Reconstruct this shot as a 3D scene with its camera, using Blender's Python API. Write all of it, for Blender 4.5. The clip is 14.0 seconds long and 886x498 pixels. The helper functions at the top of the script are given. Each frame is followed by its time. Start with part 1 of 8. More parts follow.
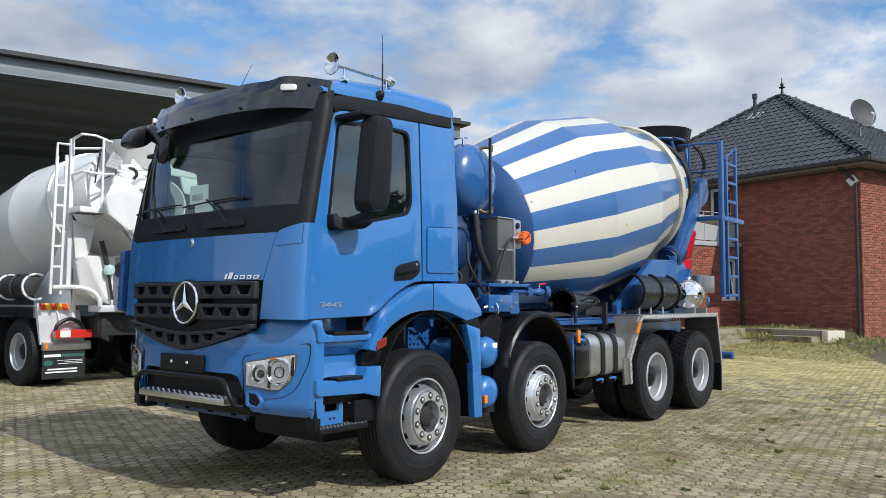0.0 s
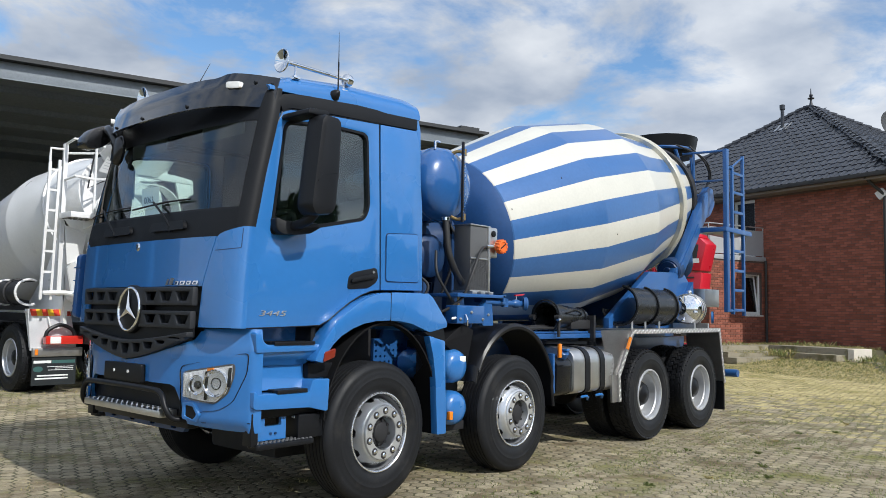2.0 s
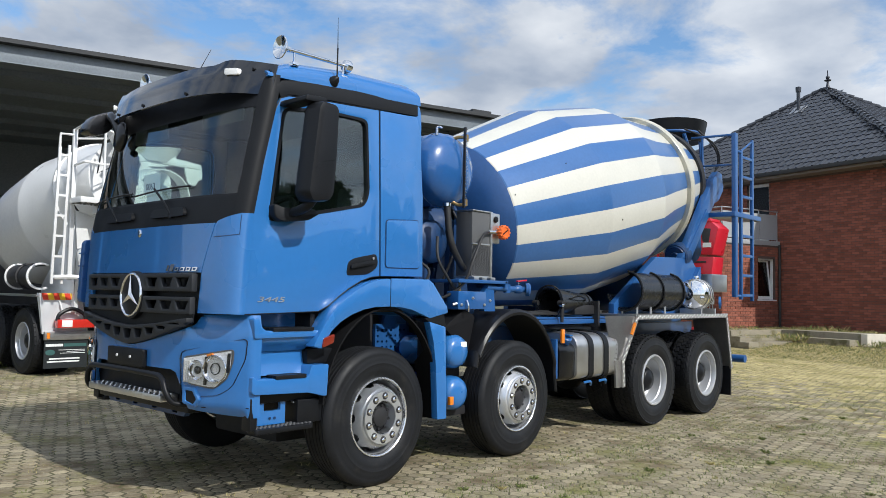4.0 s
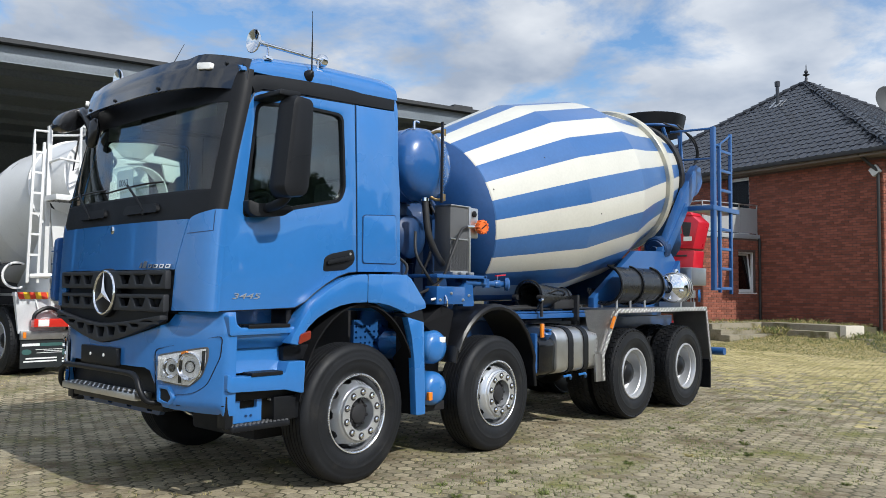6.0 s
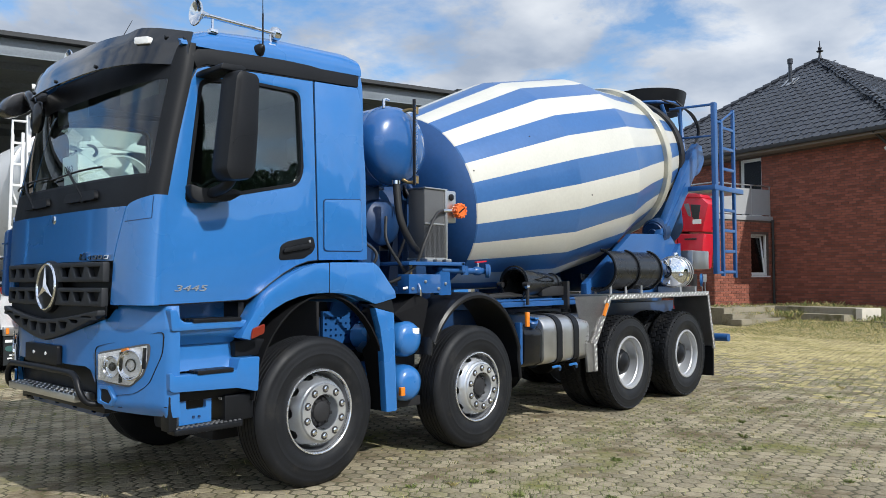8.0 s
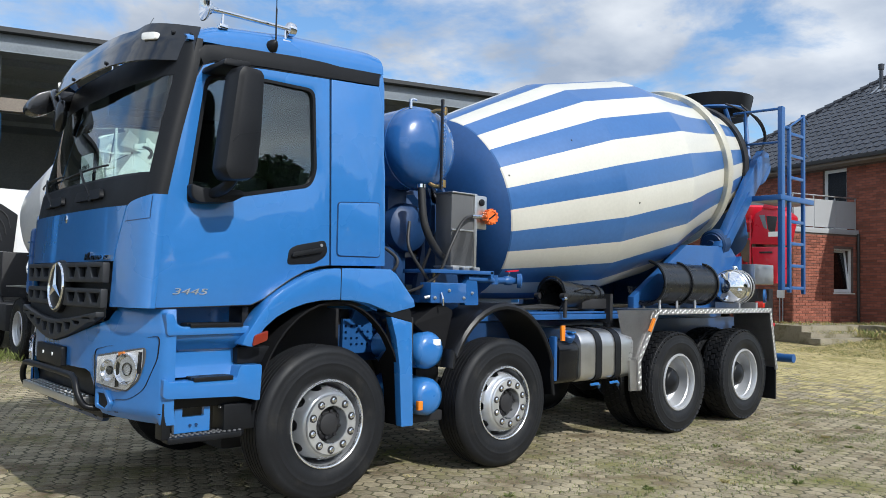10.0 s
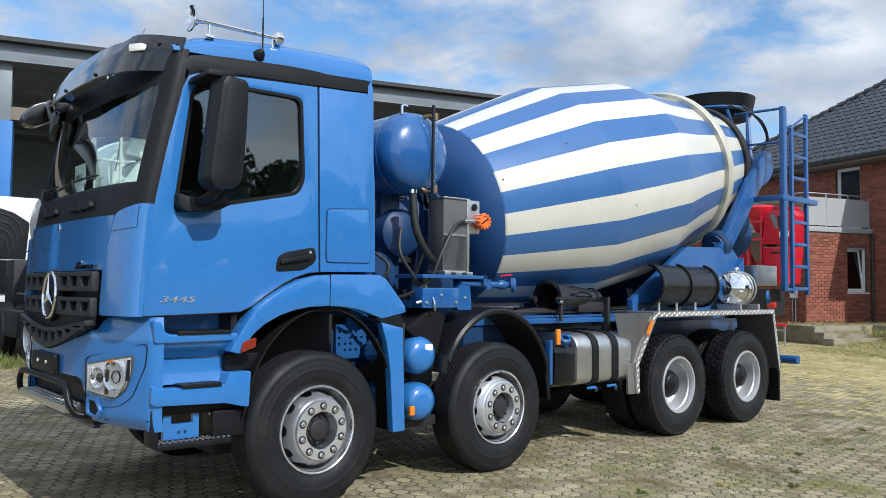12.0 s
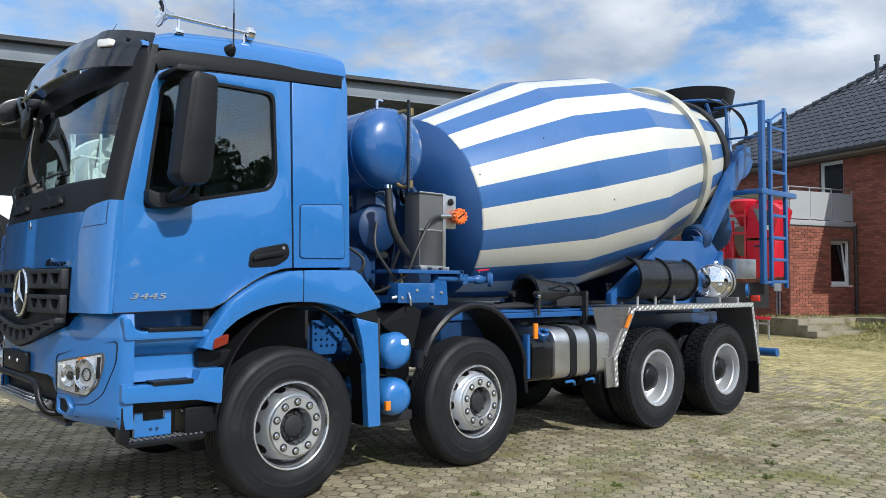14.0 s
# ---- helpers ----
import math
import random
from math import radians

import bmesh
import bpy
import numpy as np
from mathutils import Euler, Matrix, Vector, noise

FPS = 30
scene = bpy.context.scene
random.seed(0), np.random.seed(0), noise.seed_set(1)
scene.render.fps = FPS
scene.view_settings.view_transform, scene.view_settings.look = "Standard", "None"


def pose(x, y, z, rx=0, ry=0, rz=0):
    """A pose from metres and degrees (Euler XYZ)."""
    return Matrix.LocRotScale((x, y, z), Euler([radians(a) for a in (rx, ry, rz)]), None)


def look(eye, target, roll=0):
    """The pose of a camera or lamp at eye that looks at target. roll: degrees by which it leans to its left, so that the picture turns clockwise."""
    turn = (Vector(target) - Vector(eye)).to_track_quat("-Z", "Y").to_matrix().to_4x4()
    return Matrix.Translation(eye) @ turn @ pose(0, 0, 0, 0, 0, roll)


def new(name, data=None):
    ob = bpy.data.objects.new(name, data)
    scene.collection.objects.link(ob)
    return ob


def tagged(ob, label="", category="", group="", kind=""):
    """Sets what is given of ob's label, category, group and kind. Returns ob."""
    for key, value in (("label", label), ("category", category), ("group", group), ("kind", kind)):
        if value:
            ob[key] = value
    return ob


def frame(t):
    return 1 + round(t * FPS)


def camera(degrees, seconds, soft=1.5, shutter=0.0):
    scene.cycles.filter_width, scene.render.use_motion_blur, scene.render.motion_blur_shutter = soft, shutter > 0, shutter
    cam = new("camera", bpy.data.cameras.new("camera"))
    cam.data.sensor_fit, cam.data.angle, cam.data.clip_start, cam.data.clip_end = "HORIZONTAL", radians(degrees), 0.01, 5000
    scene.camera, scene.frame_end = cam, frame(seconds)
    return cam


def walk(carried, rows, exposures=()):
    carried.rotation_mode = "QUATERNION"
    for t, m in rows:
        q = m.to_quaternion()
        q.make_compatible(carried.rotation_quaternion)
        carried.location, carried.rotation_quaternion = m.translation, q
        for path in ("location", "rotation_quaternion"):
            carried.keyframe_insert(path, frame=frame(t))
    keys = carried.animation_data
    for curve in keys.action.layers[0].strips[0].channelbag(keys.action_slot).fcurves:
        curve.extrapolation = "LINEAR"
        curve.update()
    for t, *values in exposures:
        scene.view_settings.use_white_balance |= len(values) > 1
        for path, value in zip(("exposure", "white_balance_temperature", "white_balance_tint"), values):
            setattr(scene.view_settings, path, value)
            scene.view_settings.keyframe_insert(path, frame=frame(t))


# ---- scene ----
cam = camera(58.3, 14.0, soft=0.42)
PATH = [
    (0, (-4.99, -5.461, 1.461), (-3.447, -4.195, 1.591), 0.2),
    (0.5, (-4.834, -5.563, 1.458), (-3.324, -4.256, 1.58), -0.1),
    (1, (-4.671, -5.617, 1.44), (-3.159, -4.315, 1.571), 0.4),
    (1.5, (-4.486, -5.637, 1.452), (-2.975, -4.338, 1.615), 0.8),
    (2, (-4.363, -5.69, 1.455), (-2.875, -4.363, 1.614), 1.0),
    (2.5, (-4.312, -5.751, 1.474), (-2.852, -4.39, 1.61), 1.5),
    (3, (-4.297, -5.779, 1.479), (-2.845, -4.409, 1.597), 1.3),
    (5.5, (-4.269, -5.791, 1.48), (-2.78, -4.46, 1.596), 0.7),
    (6, (-4.234, -5.804, 1.473), (-2.741, -4.478, 1.58), 0.6),
    (6.5, (-4.168, -5.804, 1.469), (-2.663, -4.49, 1.558), 0.2),
    (7, (-4.035, -5.751, 1.467), (-2.524, -4.444, 1.553), -0.2),
    (7.5, (-3.888, -5.725, 1.474), (-2.392, -4.401, 1.557), -0.8),
    (8, (-3.67, -5.786, 1.474), (-2.203, -4.429, 1.551), -0.3),
    (8.5, (-3.516, -5.844, 1.483), (-2.091, -4.442, 1.556), -0.0),
    (9, (-3.384, -5.832, 1.471), (-1.997, -4.393, 1.538), 0.2),
    (9.2, (-3.323, -5.816, 1.473), (-1.95, -4.364, 1.551), 0.5),
    (11.5, (-3.017, -5.975, 1.508), (-1.725, -4.451, 1.595), 0.8),
    (12, (-3.009, -5.992, 1.509), (-1.71, -4.474, 1.61), 0.6),
    (12.5, (-3.013, -5.992, 1.509), (-1.708, -4.481, 1.613), 0.5),
    (13, (-3.001, -6.009, 1.51), (-1.693, -4.499, 1.612), 0.5),
    (13.5, (-2.968, -6.04, 1.506), (-1.657, -4.532, 1.605), 0.4),
    (14, (-2.924, -6.065, 1.502), (-1.605, -4.564, 1.593), 0.2),
]
walk(cam, [(t, look(eye, target, roll)) for t, eye, target, roll in PATH], [(0, 0.06, 6180, 9), (9, 0.12, 6130, 9), (11.5, 0.15, 6030, 8), (14, 0.15, 6030, 8)])

# ---- world, sun, exposure ----
SUN_ELEV, SUN_FROM = 41.0, (-0.05, -1.0)   # the sun stands behind the camera
world = bpy.data.worlds.new("sky")
scene.world = world
world.use_nodes = True
wn, wl = world.node_tree.nodes, world.node_tree.links
wn.clear()
w_out = wn.new("ShaderNodeOutputWorld")
w_bg = wn.new("ShaderNodeBackground")
w_sky = wn.new("ShaderNodeTexSky")
w_sky.sky_type = 'NISHITA'
w_sky.sun_disc = False
w_sky.sun_elevation = radians(SUN_ELEV)
w_sky.sun_rotation = math.atan2(SUN_FROM[0], SUN_FROM[1])
w_bg.inputs["Strength"].default_value = 0.128
# broken cumulus: noise over the sky dome, flattened towards the horizon
w_tc = wn.new("ShaderNodeTexCoord")
w_sep = wn.new("ShaderNodeSeparateXYZ")
w_add = wn.new("ShaderNodeMath"); w_add.operation = 'ADD'; w_add.inputs[1].default_value = 0.22
w_dx = wn.new("ShaderNodeMath"); w_dx.operation = 'DIVIDE'
w_dy = wn.new("ShaderNodeMath"); w_dy.operation = 'DIVIDE'
w_cmb = wn.new("ShaderNodeCombineXYZ"); w_cmb.inputs[2].default_value = 67.1
w_n1 = wn.new("ShaderNodeTexNoise"); w_n1.inputs["Scale"].default_value = 2.1; w_n1.inputs["Detail"].default_value = 9.0
w_n1.inputs["Roughness"].default_value = 0.60; w_n1.inputs["Distortion"].default_value = 0.25
w_r1 = wn.new("ShaderNodeValToRGB")
w_r1.color_ramp.elements[0].position = 0.395; w_r1.color_ramp.elements[1].position = 0.53
w_n2 = wn.new("ShaderNodeTexNoise"); w_n2.inputs["Scale"].default_value = 3.4; w_n2.inputs["Detail"].default_value = 7.0
w_r2 = wn.new("ShaderNodeValToRGB")
w_r2.color_ramp.elements[0].position = 0.34; w_r2.color_ramp.elements[0].color = (3.55, 4.05, 4.9, 1)
w_r2.color_ramp.elements[1].position = 0.70; w_r2.color_ramp.elements[1].color = (6.9, 7.05, 7.3, 1)
w_mix = wn.new("ShaderNodeMix"); w_mix.data_type = 'RGBA'
# cloud on the sun's side of the sky is brighter than cloud opposite
w_dot = wn.new("ShaderNodeVectorMath"); w_dot.operation = 'DOT_PRODUCT'
w_dot.inputs[1].default_value = (-0.30, -0.78, 0.4)
w_toward = wn.new("ShaderNodeMapRange"); w_toward.inputs["From Min"].default_value = -0.8; w_toward.inputs["From Max"].default_value = 0.9
w_toward.inputs["To Min"].default_value = 0.76; w_toward.inputs["To Max"].default_value = 1.28
w_lit = wn.new("ShaderNodeVectorMath"); w_lit.operation = 'SCALE'
wl.new(w_tc.outputs["Generated"], w_dot.inputs[0]); wl.new(w_dot.outputs["Value"], w_toward.inputs["Value"])
wl.new(w_tc.outputs["Generated"], w_sep.inputs[0])
wl.new(w_sep.outputs[2], w_add.inputs[0])
wl.new(w_sep.outputs[0], w_dx.inputs[0]); wl.new(w_add.outputs[0], w_dx.inputs[1])
wl.new(w_sep.outputs[1], w_dy.inputs[0]); wl.new(w_add.outputs[0], w_dy.inputs[1])
wl.new(w_dx.outputs[0], w_cmb.inputs[0]); wl.new(w_dy.outputs[0], w_cmb.inputs[1])
wl.new(w_cmb.outputs[0], w_n1.inputs["Vector"]); wl.new(w_cmb.outputs[0], w_n2.inputs["Vector"])
wl.new(w_n1.outputs["Fac"], w_r1.inputs[0]); wl.new(w_n2.outputs["Fac"], w_r2.inputs[0])
wl.new(w_r1.outputs["Color"], w_mix.inputs["Factor"])
w_hs = wn.new("ShaderNodeHueSaturation"); w_hs.inputs["Saturation"].default_value = 1.20; w_hs.inputs["Value"].default_value = 1.22
wl.new(w_sky.outputs[0], w_hs.inputs["Color"]); wl.new(w_hs.outputs[0], w_mix.inputs["A"]); wl.new(w_r2.outputs["Color"], w_lit.inputs[0])
wl.new(w_toward.outputs[0], w_lit.inputs["Scale"]); wl.new(w_lit.outputs[0], w_mix.inputs["B"])
wl.new(w_mix.outputs["Result"], w_bg.inputs["Color"]); wl.new(w_bg.outputs[0], w_out.inputs[0])

sun_data = bpy.data.lights.new("sun", 'SUN')
sun_data.energy = 3.75
sun_data.angle = radians(0.6)
sun_data.color = (1.0, 0.95, 0.87)
sun = new("sun", sun_data)
sd = Vector((*SUN_FROM, 0)).normalized() * math.cos(radians(SUN_ELEV)) + Vector((0, 0, math.sin(radians(SUN_ELEV))))
sun.matrix_basis = look(sd * 50, (0, 0, 0))

# ---- materials ----
MATS = {}


def mat(name, color, rough=0.5, metal=0.0, var=0.12, scale=6.0, bump=0.0, bscale=120.0, coat=0.0, spec=0.5,
        island=0.0, obj=0.0, dirt=None, dirt_scale=2.0, dirt_at=0.6, rvar=0.1, trans=0.0, ior=1.45, dirt2=None, world_at=False):
    """Principled material with variation at two scales, optional dirt, per-piece tint and fine relief."""
    if name in MATS:
        return MATS[name]
    m = bpy.data.materials.new(name)
    MATS[name] = m
    m.use_nodes = True
    n, l = m.node_tree.nodes, m.node_tree.links
    p = n["Principled BSDF"]
    p.inputs["Roughness"].default_value = rough
    p.inputs["Metallic"].default_value = metal
    p.inputs["Coat Weight"].default_value = coat
    p.inputs["Coat Roughness"].default_value = 0.03
    p.inputs["Specular IOR Level"].default_value = spec
    p.inputs["Transmission Weight"].default_value = trans
    p.inputs["IOR"].default_value = ior
    tc = n.new("ShaderNodeTexCoord")
    here = n.new("ShaderNodeNewGeometry").outputs["Position"] if world_at else tc.outputs["Object"]
    big = n.new("ShaderNodeTexNoise"); big.inputs["Scale"].default_value = scale; big.inputs["Detail"].default_value = 4
    fine = n.new("ShaderNodeTexNoise"); fine.inputs["Scale"].default_value = scale * 14; fine.inputs["Detail"].default_value = 3
    l.new(here, big.inputs["Vector"]); l.new(here, fine.inputs["Vector"])
    add = n.new("ShaderNodeMath"); add.operation = 'ADD'
    l.new(big.outputs["Fac"], add.inputs[0]); l.new(fine.outputs["Fac"], add.inputs[1])
    last = add.outputs[0]
    amount = 0.0
    for use, node, sock in ((island, "ShaderNodeNewGeometry", "Random Per Island"), (obj, "ShaderNodeObjectInfo", "Random")):
        if use:
            g = n.new(node)
            mu = n.new("ShaderNodeMath"); mu.operation = 'MULTIPLY_ADD'
            mu.inputs[1].default_value = use / max(var, 0.01); 
            l.new(g.outputs[sock], mu.inputs[0]); l.new(last, mu.inputs[2])
            last = mu.outputs[0]; amount += use / max(var, 0.01)
    rng = n.new("ShaderNodeMapRange")
    rng.inputs["From Min"].default_value = 0.6; rng.inputs["From Max"].default_value = 1.4 + amount
    rng.inputs["To Min"].default_value = 1 - var - island - obj; rng.inputs["To Max"].default_value = 1 + var + island + obj
    l.new(last, rng.inputs["Value"])
    hsv = n.new("ShaderNodeHueSaturation"); hsv.inputs["Color"].default_value = (*color, 1)
    l.new(rng.outputs[0], hsv.inputs["Value"])
    out = hsv.outputs["Color"]
    for dirt, dirt_scale, dirt_at in ([(dirt, dirt_scale, dirt_at)] if dirt else []) + ([dirt2] if dirt2 else []):
        dn = n.new("ShaderNodeTexNoise"); dn.inputs["Scale"].default_value = dirt_scale; dn.inputs["Detail"].default_value = 8
        dn.inputs["Roughness"].default_value = 0.7
        l.new(here, dn.inputs["Vector"])
        dr = n.new("ShaderNodeMapRange"); dr.inputs["From Min"].default_value = dirt_at; dr.inputs["From Max"].default_value = dirt_at + 0.15
        l.new(dn.outputs["Fac"], dr.inputs["Value"])
        mx = n.new("ShaderNodeMix"); mx.data_type = 'RGBA'
        l.new(dr.outputs[0], mx.inputs["Factor"]); l.new(out, mx.inputs["A"]); mx.inputs["B"].default_value = (*dirt, 1)
        out = mx.outputs["Result"]
    l.new(out, p.inputs["Base Color"])
    if rvar:
        rr = n.new("ShaderNodeMapRange"); rr.inputs["From Min"].default_value = 0.3; rr.inputs["From Max"].default_value = 0.7
        rr.inputs["To Min"].default_value = max(0.01, rough * (1 - rvar)); rr.inputs["To Max"].default_value = min(1, rough * (1 + rvar) + 0.01)
        l.new(big.outputs["Fac"], rr.inputs["Value"]); l.new(rr.outputs[0], p.inputs["Roughness"])
    if bump:
        bn = n.new("ShaderNodeTexNoise"); bn.inputs["Scale"].default_value = bscale; bn.inputs["Detail"].default_value = 4
        l.new(here, bn.inputs["Vector"])
        b = n.new("ShaderNodeBump"); b.inputs["Strength"].default_value = bump; b.inputs["Distance"].default_value = 0.01
        l.new(bn.outputs["Fac"], b.inputs["Height"]); l.new(b.outputs[0], p.inputs["Normal"])
    return m


def glass(name, tint, rough=0.0, clear=0.75, film=0.07):
    """Thin pane: mostly clear with a mirror-like film, stronger at grazing angles."""
    m = bpy.data.materials.new(name)
    m.use_nodes = True
    n, l = m.node_tree.nodes, m.node_tree.links
    n.remove(n["Principled BSDF"])
    t = n.new("ShaderNodeBsdfTransparent"); t.inputs[0].default_value = (*[c * clear for c in tint], 1)
    g = n.new("ShaderNodeBsdfGlossy"); g.inputs["Roughness"].default_value = rough; g.inputs[0].default_value = (0.95, 0.97, 1, 1)
    w = n.new("ShaderNodeLayerWeight"); w.inputs[0].default_value = 0.5
    pw = n.new("ShaderNodeMath"); pw.operation = 'POWER'; pw.inputs[1].default_value = 4.0
    f = n.new("ShaderNodeMath"); f.operation = 'MULTIPLY_ADD'; f.inputs[1].default_value = 0.92; f.inputs[2].default_value = film
    l.new(w.outputs["Facing"], pw.inputs[0]); l.new(pw.outputs[0], f.inputs[0])
    x = n.new("ShaderNodeMixShader")
    l.new(f.outputs[0], x.inputs[0]); l.new(t.outputs[0], x.inputs[1]); l.new(g.outputs[0], x.inputs[2])
    l.new(x.outputs[0], n["Material Output"].inputs[0])
    return m


BLUE = mat("blue_cab_paint", (0.030, 0.158, 0.435), 0.28, 0, 0.05, 1.5, coat=1.0)
BLUE_T = mat("blue_tank_paint", (0.020, 0.098, 0.295), 0.24, 0, 0.10, 2.5, coat=0.8)
# navy of the machinery; on rails and underrun beam it also holds their shade
BLUE_N = mat("navy_paint_with_shade", (0.011, 0.040, 0.115), 0.42, 0, 0.2, 5, coat=0.2, dirt=(0.03, 0.035, 0.045), dirt_scale=6, dirt_at=0.6)
BLUE_F = mat("blue_frame_paint", (0.020, 0.090, 0.265), 0.36, 0, 0.12, 4, coat=0.3, dirt=(0.10, 0.11, 0.12), dirt_scale=9, dirt_at=0.66)
BLUE_D = mat("blue_drum_paint", (0.045, 0.132, 0.335), 0.32, 0, 0.10, 2.0, coat=0.3, dirt=(0.16, 0.22, 0.30), dirt_scale=5, dirt_at=0.66)
BLUE_H = mat("blue_drum_head_paint", (0.018, 0.07, 0.21), 0.40, 0, 0.12, 2.0, coat=0.2)
CREAM = mat("cream_drum_paint", (0.61, 0.595, 0.525), 0.36, 0, 0.06, 2.5, coat=0.3, dirt=(0.5, 0.47, 0.38), dirt_scale=6, dirt_at=0.68)
LINER = mat("black_liner_plastic", (0.007, 0.007, 0.008), 0.7, 0, 0.3, 6, spec=0.2)
BLACK = mat("black_plastic", (0.0085, 0.0093, 0.0112), 0.40, 0, 0.2, 5, bump=0.03, bscale=300, spec=0.28)
GREYP = mat("dark_grey_plastic", (0.0105, 0.0115, 0.0135), 0.5, 0, 0.15, 5, bump=0.03, bscale=300, spec=0.22)
VISOR = mat("smoked_black_acrylic", (0.007, 0.008, 0.011), 0.10, 0, 0.4, 3, coat=0.8, spec=0.5, bump=0.02, bscale=9)
GRILLE = mat("grey_grille_plastic", (0.024, 0.026, 0.030), 0.5, 0, 0.12, 5, bump=0.04, bscale=300, spec=0.4)
REFLECT = mat("lamp_reflector", (0.93, 0.94, 0.96), 0.2, 0.4, 0.03, 6)
BOWL = mat("polished_lamp_bowl", (0.92, 0.93, 0.95), 0.09, 1.0, 0.03, 6)
GLOSSB = mat("glossy_black_plastic", (0.007, 0.0075, 0.009), 0.25, 0, 0.3, 4, coat=0.35)
TANKB = mat("black_tank_plastic", (0.006, 0.0065, 0.008), 0.22, 0, 0.3, 5, coat=0.25, spec=0.3)
MUDG = mat("black_mudguard_plastic", (0.009, 0.0095, 0.0115), 0.34, 0, 0.3, 4, spec=0.35, bump=0.02, bscale=120)
CHUTEB = mat("black_chute_plastic", (0.011, 0.012, 0.014), 0.27, 0, 0.3, 5, coat=0.15, spec=0.4, dirt=(0.03, 0.03, 0.03), dirt_scale=7, dirt_at=0.66)
RUBBER = mat("tyre_rubber", (0.0090, 0.0098, 0.0118), 0.56, 0, 0.3, 8, bump=0.05, bscale=160, spec=0.35, dirt=(0.022, 0.0215, 0.021), dirt_scale=5, dirt_at=0.56, dirt2=((0.20, 0.19, 0.17), 12, 0.72))
CHASSIS = mat("black_chassis_paint", (0.02, 0.02, 0.022), 0.6, 0, 0.25, 8, dirt=(0.06, 0.055, 0.05), dirt_scale=6, dirt_at=0.6)
ALLOY = mat("alloy_wheel", (0.86, 0.88, 0.91), 0.23, 0.7, 0.06, 6)
RIMSILVER = mat("silver_rim_paint", (0.55, 0.56, 0.58), 0.38, 0.6, 0.08, 6)
CHROME = mat("chrome", (0.85, 0.86, 0.88), 0.07, 1.0, 0.03, 6)
ALU = mat("brushed_aluminium", (0.62, 0.615, 0.60), 0.33, 0.95, 0.1, 10, bump=0.05, bscale=60)
TREADPLATE = mat("aluminium_tread_plate", (0.42, 0.41, 0.40), 0.40, 0.9, 0.18, 10, bump=0.1)
GREYBOX = mat("grey_box_paint", (0.095, 0.097, 0.10), 0.45, 0, 0.1, 8)
ORANGE = mat("orange_plastic", (0.80, 0.16, 0.03), 0.4, 0, 0.06, 8)
AMBER = mat("amber_lens", (0.75, 0.22, 0.02), 0.15, 0, 0.06, 8, coat=0.5)
MARKER = mat("red_orange_lens", (0.20, 0.022, 0.010), 0.2, 0, 0.06, 8, coat=0.4)
REDLENS = mat("red_lens", (0.55, 0.03, 0.02), 0.15, 0, 0.06, 8, coat=0.5)
BRASS = mat("brass", (0.36, 0.25, 0.11), 0.35, 0.9, 0.1, 8)
WHITE = mat("white_truck_paint", (0.72, 0.72, 0.71), 0.3, 0, 0.05, 3, coat=0.3)
PEARL = mat("silver_white_drum_paint", (0.68, 0.68, 0.675), 0.32, 0.08, 0.07, 1.2, coat=0.4)
REDP = mat("red_machine_paint", (0.55, 0.012, 0.03), 0.3, 0, 0.08, 4, coat=0.4)
RINGM = mat("greasy_roller_ring", (0.52, 0.50, 0.42), 0.35, 0.1, 0.15, 6, dirt=(0.30, 0.26, 0.17), dirt_scale=8, dirt_at=0.62)
SEATM = mat("cab_interior_cloth", (0.085, 0.09, 0.095), 0.9, 0, 0.2, 12)
BRICK = mat("red_brick", (0.262, 0.090, 0.058), 0.85, 0, 0.22, 5, bump=0.5, bscale=60, island=0.25, dirt=(0.12, 0.065, 0.055), dirt_scale=0.9, dirt_at=0.66)
BRICKO = mat("red_brick_piece", (0.262, 0.090, 0.058), 0.85, 0, 0.22, 5, bump=0.5, bscale=60, obj=0.25)
MORTAR = mat("dark_mortar", (0.115, 0.083, 0.070), 0.95, 0, 0.2, 9, bump=0.4, bscale=90)
TILE = mat("glazed_anthracite_tile", (0.027, 0.030, 0.039), 0.36, 0, 0.2, 6, island=0.2, coat=0.35)
TILEO = mat("glazed_anthracite_tile_piece", (0.027, 0.030, 0.039), 0.36, 0, 0.2, 6, obj=0.2, coat=0.35)
SOFFIT = mat("brown_soffit_board", (0.20, 0.17, 0.14), 0.7, 0, 0.12, 4)
GUTTER = mat("dark_gutter_metal", (0.05, 0.048, 0.045), 0.45, 0.3, 0.15, 5)
FRAMEW = mat("white_window_frame", (0.78, 0.78, 0.76), 0.4, 0, 0.05, 5)
BALC = mat("grey_balcony_panel", (0.36, 0.37, 0.38), 0.5, 0, 0.06, 4)
GALV = mat("galvanised_steel", (0.50, 0.51, 0.52), 0.42, 0.8, 0.12, 8)
CONC = mat("weathered_concrete", (0.27, 0.24, 0.175), 0.9, 0, 0.2, 3, bump=0.4, bscale=70, dirt=(0.13, 0.115, 0.055), dirt_scale=2.2, dirt_at=0.50)
FASCIA = mat("grey_steel_fascia", (0.19, 0.215, 0.24), 0.45, 0.2, 0.15, 1.2, dirt=(0.34, 0.25, 0.16), dirt_scale=1.1, dirt_at=0.66)
FASCIA_D = mat("black_roof_edge", (0.03, 0.032, 0.035), 0.6, 0, 0.2, 2)
HALLIN = mat("dark_hall_sheeting", (0.23, 0.26, 0.31), 0.7, 0.1, 0.2, 1.0)
COLBLUE = mat("blue_steel_column", (0.03, 0.16, 0.45), 0.5, 0, 0.1, 3)
